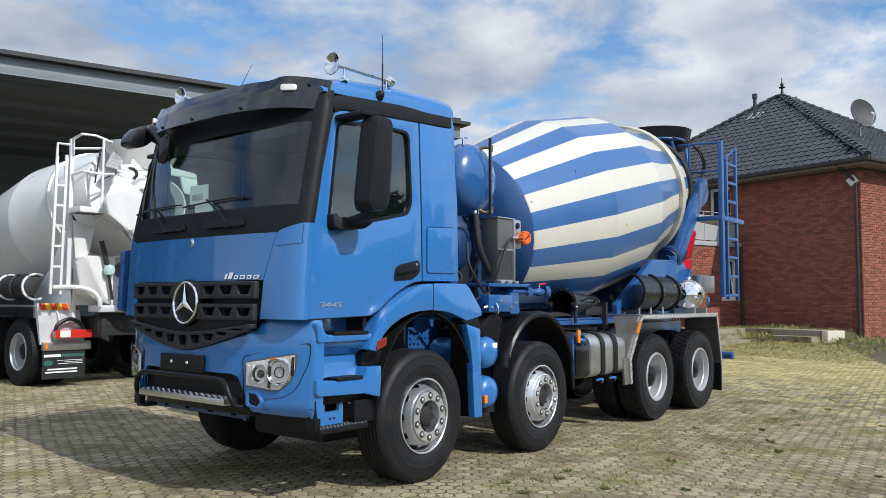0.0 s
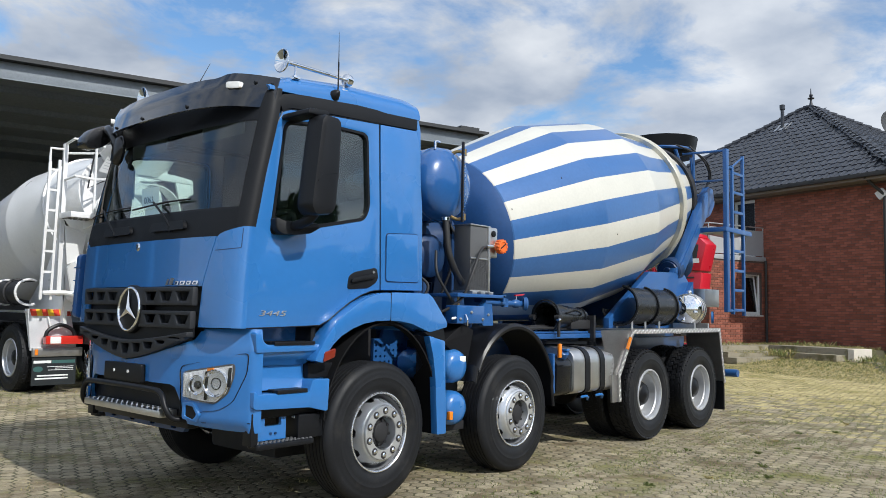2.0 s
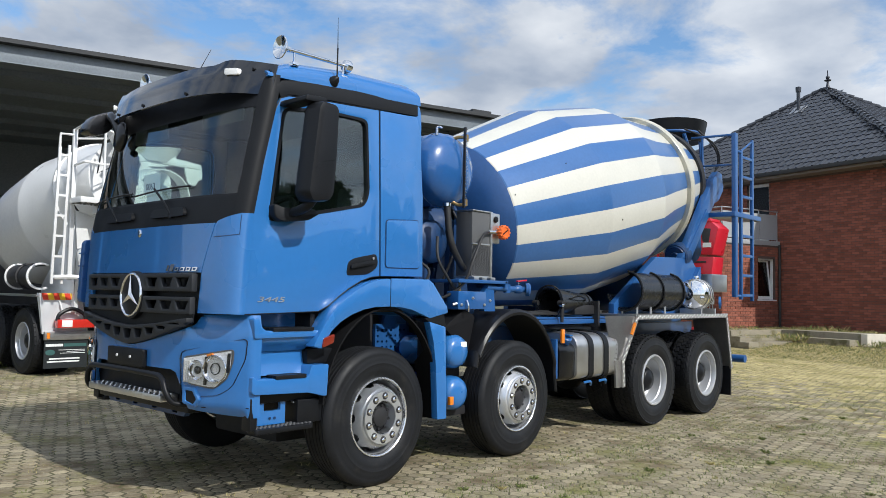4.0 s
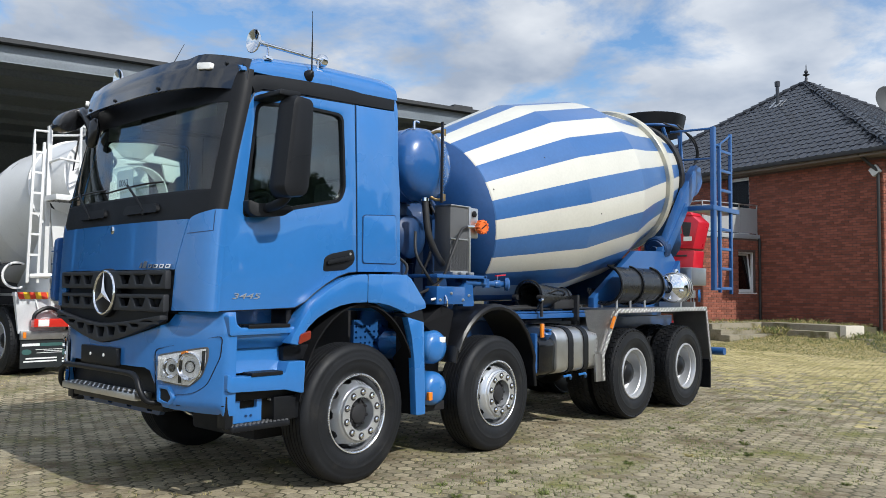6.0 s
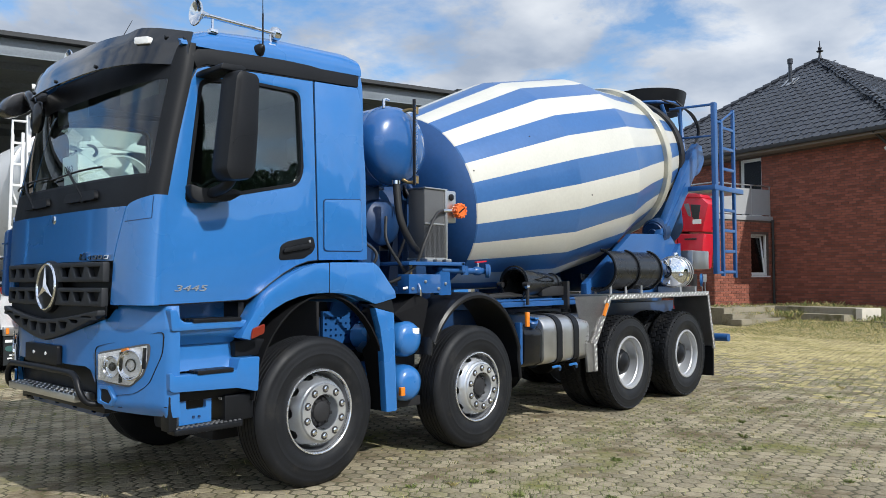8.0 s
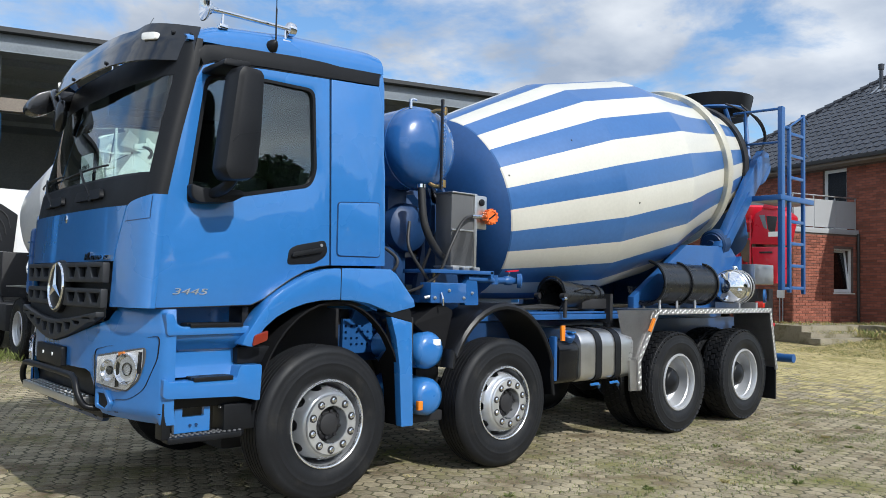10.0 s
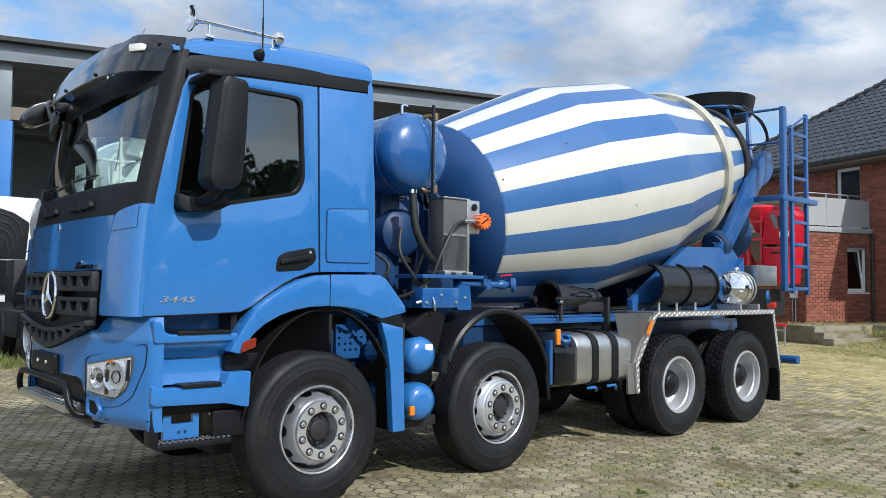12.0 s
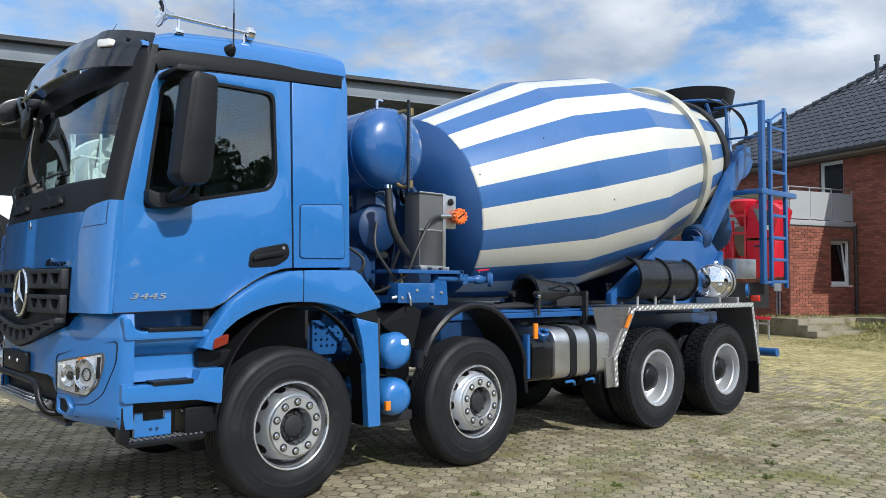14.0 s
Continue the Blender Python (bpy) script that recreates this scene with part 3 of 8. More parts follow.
# dashboard, seats and steering wheel inside
bm = B()
box(bm, -1.28, -0.80, -1.05, 1.05, 1.36, 2.08, 0.06)
part("dashboard", bm, DARKIN, truck, "dark grey dashboard")
bm = B()
box(bm, -1.05, -0.80, -0.9, -0.3, 2.06, 2.15, 0.04)
part("instrument_hood", bm, DARKIN, truck)
bm = B()
lathe(bm, [(0.20 + 0.018 * math.cos(a), 0.018 * math.sin(a)) for a in lin(0, 2 * math.pi * 9 / 10, 10)], 28, pose(-0.62, -0.58, 2.06, 0, -55, 0), close=True)
rod(bm, (-0.62, -0.78, 2.06), (-0.62, -0.38, 2.06), 0.02)
rod(bm, (-0.62, -0.58, 2.06), (-0.85, -0.58, 1.9), 0.035)
part("steering_wheel", bm, BLACK, truck)
for y in (-0.58, 0.58):
    bm = B()
    box(bm, -0.45, 0.05, y - 0.25, y + 0.25, 1.72, 1.86, 0.05)
    box(bm, 0.02, 0.16, y - 0.24, y + 0.24, 1.80, 2.42, 0.06, pose(0, 0, 0, 0, 4, 0))
    box(bm, 0.20, 0.30, y - 0.13, y + 0.13, 2.42, 2.64, 0.04)
    box(bm, -0.40, 0.02, y - 0.18, y + 0.18, 1.36, 1.74)
    part("seat", bm, SEATM, truck, "dark cloth seat")
bm = B()
box(bm, -1.253, -1.25, 0.07, 0.33, 2.25, 2.40)
pap = part("windscreen_card", bm, PAPER, truck, "white paper card on the dashboard")
text("card_print", "0063", 0.075, GREYBOX, Matrix.Translation((-1.256, 0.29, 2.275)) @ FRONTW, pap, 0.001)
part("paper_sheet", box(B(), -1.30, -1.297, -0.06, 0.18, 2.125, 2.235), PAPER, truck, "white paper against the windscreen")
part("paper_sheet", box(B(), -1.20, -0.95, 0.55, 0.95, 1.985, 1.995), PAPER, truck, "white paper on the dashboard")
for y in (-0.55, 0.55):
    bm = B()
    box(bm, -1.10, -1.085, y - 0.28, y + 0.28, 2.72, 2.92, 0.008)
    part("inner_sun_blind", bm, SEATM, truck)

# smoked sun visor across the top of the windscreen


def visor_pt(u, v):
    y = 1.14 * u
    zt = 3.130 - 0.075 * abs(u) ** 3 + (0.035 if abs(u) > 0.72 else 0.035 * max(0, (abs(u) - 0.62) / 0.1))
    zb = 2.865 + 0.02 * (1 - u * u)
    z = zb + (zt - zb) * v
    x = fx(min(1.1, abs(y)), min(z, 3.0)) - 0.16 * (1 - abs(u) ** 4) * (1 - 0.25 * v) - 0.015
    x += 0.10 * max(0, v - 0.6)
    x += 0.07 * max(0.0, (abs(u) - 0.82) / 0.18) * (1 - 0.55 * v)
    return Vector((x, y, z))


bm = B()
sheet(bm, visor_pt, lin(-1, 1, 41), lin(0, 1, 8), 0.012)
visor = part("sun_visor", bm, VISOR, truck, "smoked black acrylic sun visor")
for u in (-0.80, 0.80):
    bm = B()
    p = visor_pt(u, 0.62)
    plate(bm, rounded([(p.y - 0.05, p.z - 0.026), (p.y + 0.05, p.z - 0.022), (p.y + 0.05, p.z + 0.026), (p.y - 0.05, p.z + 0.022)], 0.016), (), -0.022, 0.01, axis='x', bevel=0.006,
          shift=lambda c: Vector((visor_pt(c.y / 1.14, 0.62).x + c.x, c.y, c.z)))
    part("marker_lamp", bm, FRAMEW, visor, "clear white marker lamp")
for u in (-0.97, -0.9, -0.45, 0.1, 0.5, 0.9):
    bm = B()
    p = visor_pt(u, 0.75 if abs(u) > 0.8 else 0.12)
    rod(bm, p + Vector((0.01, 0, 0)), p + Vector((-0.012, 0, 0)), 0.012, 8)
    part("visor_bolt", bm, BLACK, visor)

# two chrome horns with their long tubes on the roof, and aerials
for y, hx, z in ((-1.075, -0.145, 3.245), (0.97, -0.14, 3.325)):
    bm = B()
    m = along((-0.83 + hx, y, z), (-0.2 + hx, y, z))
    lathe(bm, [(0.0, 0.03), (0.03, 0.015), (0.082, 0.0), (0.088, 0.004), (0.080, 0.014), (0.045, 0.035), (0.024, 0.06), (0.016, 0.11), (0.014, 0.60), (0.03, 0.605), (0.045, 0.61), (0.05, 0.63), (0.045, 0.66), (0, 0.665)], 20, m)
    horn = part("air_horn", bm, CHROME, truck, "chrome trumpet air horn")
    for xx in (-0.70 + hx, -0.235 + hx):
        bm = B()
        rod(bm, (xx, y, z - 0.01), (xx, y, z - 0.10), 0.008, 8)
        box(bm, xx - 0.03, xx + 0.03, y - 0.025, y + 0.025, z - 0.115, z - 0.085, 0.006)
        part("horn_bracket", bm, CHROME, horn)
bm = B()
lathe(bm, [(0, 0), (0.042, 0), (0.045, 0.02), (0.03, 0.055), (0.012, 0.075), (0, 0.08)], 16, along((-0.51, -1.10, 3.07), (-0.49, -1.21, 3.145)))
rod(bm, (-0.49, -1.14, 3.12), (-0.49, -1.14, 3.34), 0.006, 8)
rod(bm, (-0.49, -1.14, 3.34), (-0.49, -1.135, 3.58), 0.004, 6, 0.0015)
part("rod_aerial", bm, BLACK, truck, "black rod aerial")
bm = B()
rod(bm, (-1.00, 0.05, 3.20), (-0.86, 0.05, 3.475), 0.004, 6, 0.002)
lathe(bm, [(0, 0), (0.035, 0), (0.03, 0.03), (0, 0.035)], 12, pose(-1.00, 0.05, 3.175))
part("roof_aerial", bm, BLACK, truck, "short black roof aerial")

# mirrors: the large pair on the doors, and the front mirror on an arm
for sgn in (-1, 1):
    Y = lambda q: sgn * q
    bm = B()
    # housing, long axis upright, slightly tapered
    prof = rounded([(-0.985, 2.19), (-0.915, 2.79), (-0.88, 2.835), (-0.76, 2.825), (-0.735, 2.79), (-0.745, 2.45), (-0.765, 2.20), (-0.80, 2.145), (-0.945, 2.125)], 0.03)
    plate(bm, prof, (), 1.375, 1.53, bevel=0.035)
    for v in bm.verts:
        k = (v.co.y - 1.375) / 0.20
        v.co.x += 0.03 * k - 0.055
        v.co.z -= 0.035
        v.co.y *= sgn
    mir = part("mirror", bm, BLACK, truck, "tall black plastic mirror housing")
    bm = B()
    plate(bm, [(-0.935, 2.36), (-0.90, 2.40), (-0.775, 2.43), (-0.775, 2.437), (-0.905, 2.407), (-0.94, 2.366)], (), 1.41, 1.5315)
    for v in bm.verts:
        k = (v.co.y - 1.375) / 0.20
        v.co.x += 0.03 * k - 0.055
        v.co.z -= 0.035
        v.co.y *= sgn
    part("housing_joint", bm, GREYP, mir)
    bm = B()
    plate(bm, rounded([(1.40, 2.46), (1.51, 2.46), (1.51, 2.745), (1.40, 2.745)], 0.02), (), -0.80, -0.778, axis='x')
    for v in bm.verts:
        v.co.y *= sgn
    part("mirror_glass", bm, CHROME, mir, "mirror glass")
    bm = B()
    plate(bm, rounded([(-0.97, 2.825), (-0.96, 2.865), (-0.80, 2.875), (-0.78, 2.85), (-0.83, 2.83)], 0.015), (), 1.14, 1.45, bevel=0.01)
    for v in bm.verts:
        v.co.x -= 0.04
        v.co.z -= 0.03
    for v in bm.verts:
        v.co.y *= sgn
    part("upper_arm", bm, BLACK, mir)
    bm = B()
    plate(bm, rounded([(-1.135, 2.09), (-1.06, 2.065), (-0.80, 2.065), (-0.77, 2.035), (-0.86, 1.985), (-1.07, 1.97), (-1.125, 2.0)], 0.025), (), 1.15, 1.33, bevel=0.025)
    for v in bm.verts:
        k = min(1.0, max(0.0, (v.co.x + 1.135) / 0.26))
        v.co.y = 1.15 + (v.co.y - 1.15) * (0.45 + 0.55 * k)
        v.co.x += 0.045 * (1 - k)
    tube(bm, [(-0.96, 1.26, 2.03), (-0.94, 1.40, 2.07), (-0.92, 1.46, 2.14)], 0.035, 10, 4)
    for v in bm.verts:
        v.co.y *= sgn
    part("lower_arm", bm, BLACK, mir)
# front mirror: a flat wedge on a broad arm, with the kerb mirror hanging below it inside
bm = B()
plate(bm, rounded([(-1.50, 2.79), (-1.49, 2.86), (-1.43, 2.94), (-1.33, 2.985), (-1.16, 3.0), (-1.12, 2.955), (-1.24, 2.885), (-1.33, 2.80), (-1.42, 2.765)], 0.035), (), 0.88, 1.04, bevel=0.045)
fm = part("front_mirror", bm, GLOSSB, truck, "glossy black wedge-shaped front mirror")
bm = B()
tube(bm, [(-1.25, 0.95, 2.95), (-1.32, 0.84, 2.94), (-1.34, 0.74, 2.89), (-1.34, 0.66, 2.80), (-1.33, 0.62, 2.72)], 0.045, 10, 5)
for v in bm.verts:
    v.co.x = -1.32 + (v.co.x + 1.32) * 0.7
part("kerb_mirror_arm", bm, GLOSSB, fm)
bm = B()
lathe(bm, [(0, -0.12), (0.045, -0.115), (0.07, -0.085), (0.08, -0.03), (0.078, 0.03), (0.06, 0.09), (0.03, 0.12), (0, 0.125)], 20, Matrix.Translation((-1.33, 0.615, 2.735)) @ pose(0, 0, 0, 18, 0, 0) @ Matrix.Diagonal((0.55, 1, 1, 1)))
part("kerb_mirror", bm, GLOSSB, fm)

# ---- front end: grille, bumper, lamps, step ----


def cyl_front(off=0.0):
    return lambda c: Vector((fx(c.y, c.z) + c.x - off, c.y, c.z))


def outline_strip(y0, y1, zlo, zhi, n=13):
    ys = lin(y0, y1, n)
    return [(y, zlo(y)) for y in ys] + [(y, zhi(y)) for y in reversed(ys)]


part("grille_backing", sheet(B(), lambda u, v: front(u, v, -0.03), [radians(a) for a in lin(-40, 40, 17)], lin(1.30, 1.62, 3), 0.01), BLACK, truck)


def slots(y0, y1, n, zlo, zhi, taper):
    out = []
    step = (y1 - y0) / n
    for i in range(n):
        c = y0 + step * (i + 0.5)
        a, b = step * 0.39, step * 0.39 - taper
        out.append([(c - b, zlo(c)), (c + b, zlo(c)), (c + a, zhi(c)), (c - a, zhi(c))])
    return out


for k, (za, zb) in enumerate(((1.470, 1.598), (1.312, 1.434))):
    holes = []
    for lo, hi in ((0.19, 0.80), (-0.80, -0.19)):
        holes += slots(lo, hi, 3, lambda y: za + 0.034, lambda y: zb - 0.030, 0.034)
    bm = B()
    plate(bm, outline_strip(0.01 - hood_half(za), hood_half(za) - 0.01, lambda y: za, lambda y: zb, 19), holes, -0.055, -0.01, axis='x', bevel=0.011, shift=cyl_front())
    part("grille_bar", bm, GRILLE, truck, "dark grey plastic grille bar")


def vlow(y):
    return 1.075 + 0.20 * (abs(y) / 0.86) ** 1.5


def vup(y):
    return 1.215 + 0.085 * (abs(y) / 0.86) ** 1.5


bm = B()
holes = slots(-0.75, 0.75, 9, lambda y: vlow(y) + 0.040, lambda y: vup(y) - 0.028, 0.026)
plate(bm, outline_strip(-0.815, 0.815, vlow, vup, 25), holes, -0.085, -0.03, axis='x', bevel=0.010, shift=cyl_front())
part("lower_grille", bm, GRILLE, truck, "dark grey plastic lower grille")
part("lower_grille_backing", sheet(B(), lambda u, v: Vector((fx(u, 1.2) - 0.03, u, vlow(u) + (1.32 - vlow(u)) * v)), lin(-0.81, 0.81, 17), lin(0, 1, 3), 0.01), BLACK, truck)

# round emblem as a plain chrome ring with a three-armed plain shape
bm = B()
EM = along((-1.485, 0.0, 1.44), (-1.60, 0.0, 1.445))
lathe(bm, [(0.157 + 0.0105 * math.cos(a), 0.0105 * math.sin(a)) for a in lin(0, 2 * math.pi * 7 / 8, 8)], 40, EM, close=True)
emblem = part("emblem_ring", bm, CHROME, truck, "plain chrome ring emblem")
part("emblem_disc", lathe(B(), [(0, -0.04), (0.182, -0.04), (0.178, -0.006), (0.168, -0.001), (0, 0.002)], 32, EM), BLACK, emblem)
bm = B()
for k in range(3):
    a = radians(90 + 120 * k)
    up = Vector((0, -math.cos(a), math.sin(a)))
    sd2 = Vector((0, math.sin(a), math.cos(a)))
    c = Vector((-1.494, 0, 1.44))
    tip, ridge = c + up * 0.154, c + Vector((-0.014, 0, 0))
    l1, r1 = c + sd2 * 0.026 + up * 0.012, c - sd2 * 0.026 + up * 0.012
    vs = [bm.verts.new(q) for q in (tip, l1, ridge, r1)]
    bm.faces.new((vs[0], vs[1], vs[2])); bm.faces.new((vs[0], vs[2], vs[3]))
part("emblem_arms", bm, CHROME, emblem)
bm = B()
lathe(bm, [(0, 0), (0.026, 0), (0.03, 0.006), (0.022, 0.010), (0, 0.010)], 20, along((fx(0, 1.9) - 0.014, 0.0, 1.905), (-1.6, 0, 1.905)))
part("hood_badge", bm, CHROME, truck, "small round chrome badge")
bm = B()
for y0, y1, h in ((-0.450, -0.475, 0.040), (-0.490, -0.535, 0.048), (-0.560, -0.605, 0.026), (-0.625, -0.680, 0.026), (-0.700, -0.750, 0.026), (-0.770, -0.825, 0.026)):
    lean = -0.45 * h
    outline = [(y0, 1.616), (y1, 1.616), (y1 + lean, 1.616 + h), (y0 + lean, 1.616 + h)]
    inner = [(y0 - 0.012, 1.622), (y1 + 0.012, 1.622), (y1 + 0.012 + 0.6 * lean, 1.610 + h), (y0 - 0.012 + 0.6 * lean, 1.610 + h)]
    plate(bm, outline, [inner] if y0 < -0.55 else (), -0.030, -0.014, axis='x', shift=lambda c: Vector((fx(c.y, c.z) + c.x, c.y, c.z)))
part("hood_lettering", bm, CHROME, truck, "chrome lettering strip")
figures = text("model_figures", "3445", 0.085, GALV, Matrix.Translation((-1.165, -1.172, 1.41)) @ SIDE @ Matrix.Diagonal((1.35, 0.62, 1, 1)), truck, 0.003)
for v in figures.data.vertices:
    v.co.x += 0.22 * v.co.y

# bumper with swept corners; its top follows the lower grille
BPLAN = [(0.0, -1.485), (0.35, -1.478), (0.50, -1.465), (0.70, -1.418), (0.88, -1.355), (1.06, -1.283), (1.14, -1.243), (1.19, -1.212), (1.205, -1.185), (1.212, -1.14)]


def bx(a, z):
    lip = lerp(z, [(0.62, 0.060), (0.65, 0.030), (0.685, 0.010), (0.70, 0.0), (1.10, 0.0), (1.20, 0.004), (1.27, 0.012), (1.33, 0.024)])
    return lerp(a, BPLAN) + lip * (1 if a < 1.15 else 0.3)


def bump_pt(y, v):
    a = abs(y)
    top = vlow(y) - 0.004 if a < 0.77 else lerp(a, [(0.77, vlow(0.77) - 0.004), (0.83, 1.315), (1.23, 1.319)])
    bot = lerp(a, [(0.0, 0.93), (0.60, 0.925), (0.66, 0.86), (0.70, 0.665), (0.80, 0.650), (1.0, 0.635), (1.23, 0.628)])
    z = bot + (top - bot) * v
    return Vector((bx(a, z), y * (1 - 0.02 * max(0, z - 1.2) / 0.1), z))


ysamp = lin(0, 0.72, 15) + lin(0.735, 1.06, 20) + [1.10, 1.14, 1.17, 1.19, 1.20, 1.205, 1.210, 1.212]
ysamp = [-q for q in reversed(ysamp[1:])] + ysamp
bumper = part("bumper", sheet(B(), bump_pt, ysamp, lin(0, 1, 24), 0.03), BLUE, truck)


def bfx(c):
    return bx(abs(c.y), c.z)


def bshift(c):
    return Vector((bfx(c) + c.x, c.y, c.z))


for sgn in (-1, 1):
    my = lambda pts: [(sgn * a, b) for a, b in pts]
    # panel line round the lamp
    ring_o = rounded([(0.665, 1.055), (1.175, 1.165), (1.165, 1.02), (1.08, 0.83), (0.98, 0.77), (0.84, 0.755), (0.80, 0.70), (0.68, 0.74)], 0.04)
    ring_i = [((a - 0.92) * 0.993 + 0.92, (b - 0.93) * 0.992 + 0.93) for a, b in ring_o]
    bm = B()
    plate(bm, my(ring_o), [my(ring_i)], -0.006, 0.004, axis='x', shift=bshift)
    part("lamp_panel_gap", bm, BLACK, bumper)
    lens = rounded([(0.695, 1.02), (1.09, 1.09), (1.085, 1.0), (1.045, 0.885), (0.95, 0.81), (0.86, 0.82), (0.735, 0.835)], 0.03, 3)
    bm = B()
    plate(bm, my(lens), (), -0.0062, -0.002, axis='x', shift=bshift)
    hl = part("headlight", bm, GREYBOX, bumper, "clear headlight with two deep chrome bowls")
    # chrome trim that follows the lamp's upper and inner edge
    bm = B()
    lo = lambda u: lerp(u, [(0, 0.850), (0.12, 0.845), (0.45, 0.828), (0.68, 0.824), (0.9, 0.895), (1, 0.99)])
    hi = lambda u: 1.010 + 0.066 * u
    fold = lambda y, z: Vector((bx(y, z) - 0.008 - 0.010 * abs((y * 24) % 1.0 - 0.5) - 0.004 * abs((z * 14) % 1.0 - 0.5), sgn * y, z))
    sheet(bm, lambda u, v: fold(0.708 + 0.37 * u, lo(u) + (hi(u) - lo(u)) * v), lin(0, 1, 37), lin(0, 1, 9))
    part("reflector", bm, REFLECT, hl, "folded chrome reflector")
    out = Vector((-1, sgn * 0.42, 0)).normalized()
    for (yy, zz, r) in ((0.822, 0.935, 0.060), (0.962, 0.950, 0.086)):
        c = Vector((bfx(Vector((0, yy, zz))) - 0.006, sgn * yy, zz))
        bm = B()
        lathe(bm, [(r * 1.10, 0.0), (r * 1.12, 0.022), (r * 1.06, 0.026), (r * 1.0, 0.022), (r * 0.93, 0.010), (r * 0.78, 0.0), (r * 0.55, -0.006), (r * 0.40, -0.008)], 32, along(c, c + out))
        bowl = part("reflector_bowl", bm, BOWL, hl, "polished bowl")
        bm = B()
        lathe(bm, [(r * 0.40, -0.006), (r * 0.40, 0.014), (r * 0.34, 0.022), (r * 0.20, 0.027), (0, 0.029)], 24, along(c, c + out))
        part("projector_lens", bm, VISOR if r < 0.07 else LAMPGLASS, bowl, "round projector lens")
        part("bulb_shield", lathe(B(), [(r * 0.44, -0.004), (r * 0.47, 0.012), (r * 0.42, 0.016), (r * 0.40, 0.004)], 24, along(c, c + out)), GREYP, bowl)
    bm = B()
    plate(bm, my(rounded([(0.905, 1.030), (0.950, 1.040), (0.945, 1.056), (0.905, 1.048)], 0.004)), (), -0.026, -0.014, axis='x', shift=bshift)
    part("indicator", bm, AMBER, hl, "amber indicator")
    bm = B()
    plate(bm, my(lens), (), -0.042, -0.039, axis='x', shift=bshift)
    part("lamp_lens", bm, LAMPGLASS, hl, "clear lens")
    # upright flutes at the inner end of the lamp, white to hold their bright reflection, and dark webs between the
    # chambers
    for k in range(3):
        bm = B()
        y0 = 0.722 + 0.017 * k
        plate(bm, my([(y0, 0.862), (y0 + 0.012, 0.862), (y0 + 0.012, 1.0), (y0, 0.998)]), (), -0.024, -0.012, axis='x', bevel=0.004, shift=bshift)
        part("reflector_flute", bm, FRAMEW, hl)
    for y0, z0, z1 in ((0.888, 0.838, 1.03), (1.058, 0.93, 1.06)):
        bm = B()
        plate(bm, my([(y0, z0), (y0 + 0.010, z0), (y0 + 0.016, z1), (y0 + 0.006, z1)]), (), -0.028, -0.012, axis='x', bevel=0.002, shift=bshift)
        part("chamber_web", bm, GREYP, hl)
    bm = B()
    plate(bm, my([(0.84, 0.676), (1.19, 0.693), (1.19, 0.699), (0.84, 0.682)]), (), -0.003, 0.004, axis='x', shift=bshift)
    part("bumper_seam", bm, BLACK, bumper)
    # fog lamp recess: a black plate stands in for its shade
    bm = B()
    plate(bm, my(rounded([(0.735, 0.720), (0.80, 0.698), (0.83, 0.735), (0.795, 0.79), (0.735, 0.795)], 0.012)), (), -0.012, 0.0, axis='x', shift=bshift)
    part("fog_lamp_recess", bm, BLACK, bumper, "black plate for the shaded fog lamp recess")
    bm = B()
    plate(bm, my(rounded([(0.715, 0.705), (0.805, 0.675), (0.85, 0.735), (0.80, 0.812), (0.715, 0.815)], 0.015)), [my(rounded([(0.735, 0.720), (0.80, 0.698), (0.83, 0.735), (0.795, 0.79), (0.735, 0.795)], 0.012))], -0.022, 0.0, axis='x', bevel=0.003, shift=bshift)
    part("fog_lamp_frame", bm, BLUE, bumper)

# dark centre of the bumper with number plate holder, tube guard, step
bm = B()
box(bm, -1.38, -1.20, -0.70, 0.70, 0.62, 0.97, 0.02)
part("bumper_centre", bm, BLACK, truck, "black plastic lower centre")
bm = B()
plate(bm, rounded([(-0.28, 0.915), (0.28, 0.915), (0.28, 1.045), (-0.28, 1.045)], 0.015), (), -1.515, -1.48, axis='x', bevel=0.004)
npl = part("number_plate_holder", bm, BLACK, truck, "empty black number plate holder")
for y in (-0.09, 0.12):
    part("screw", rod(B(), (-1.512, y, 0.985), (-1.520, y, 0.985), 0.012, 8), FRAMEW, npl)
bm = B()
pts = [(-1.38, 0.68, 0.685), (-1.47, 0.655, 0.70), (-1.51, 0.63, 0.77), (-1.515, 0.565, 0.865), (-1.52, 0.38, 0.885), (-1.52, -0.38, 0.885), (-1.515, -0.565, 0.865), (-1.51, -0.63, 0.77), (-1.47, -0.655, 0.70), (-1.38, -0.68, 0.685)]
tube(bm, pts, 0.021, 10, 5)
part("tube_guard", bm, BLACK, truck, "black tube guard")
bm = B()
box(bm, -1.525, -1.39, -0.58, 0.57, 0.698, 0.748, 0.008)
step = part("front_step", bm, ALU, truck, "aluminium front step")
bm = B()
for i in range(15):
    for j in range(3):
        y = -0.54 + i * 0.076
        lathe(bm, [(0.013, 0.0), (0.011, 0.006), (0, 0.006)], 6, pose(-1.505 + 0.042 * j, y, 0.748))
tagged(part("stud_pattern", bm, ALU, step), kind="stuff")
bm = B()
plate(bm, [(-0.66, 0.675), (0.66, 0.675), (0.58, 0.585), (-0.58, 0.585)], [rounded([(y - 0.035, 0.60), (y + 0.035, 0.60), (y + 0.035, 0.625), (y - 0.035, 0.625)], 0.01) for y in (-0.45, -0.15, 0.15, 0.45)], -1.34, -1.30, axis='x')
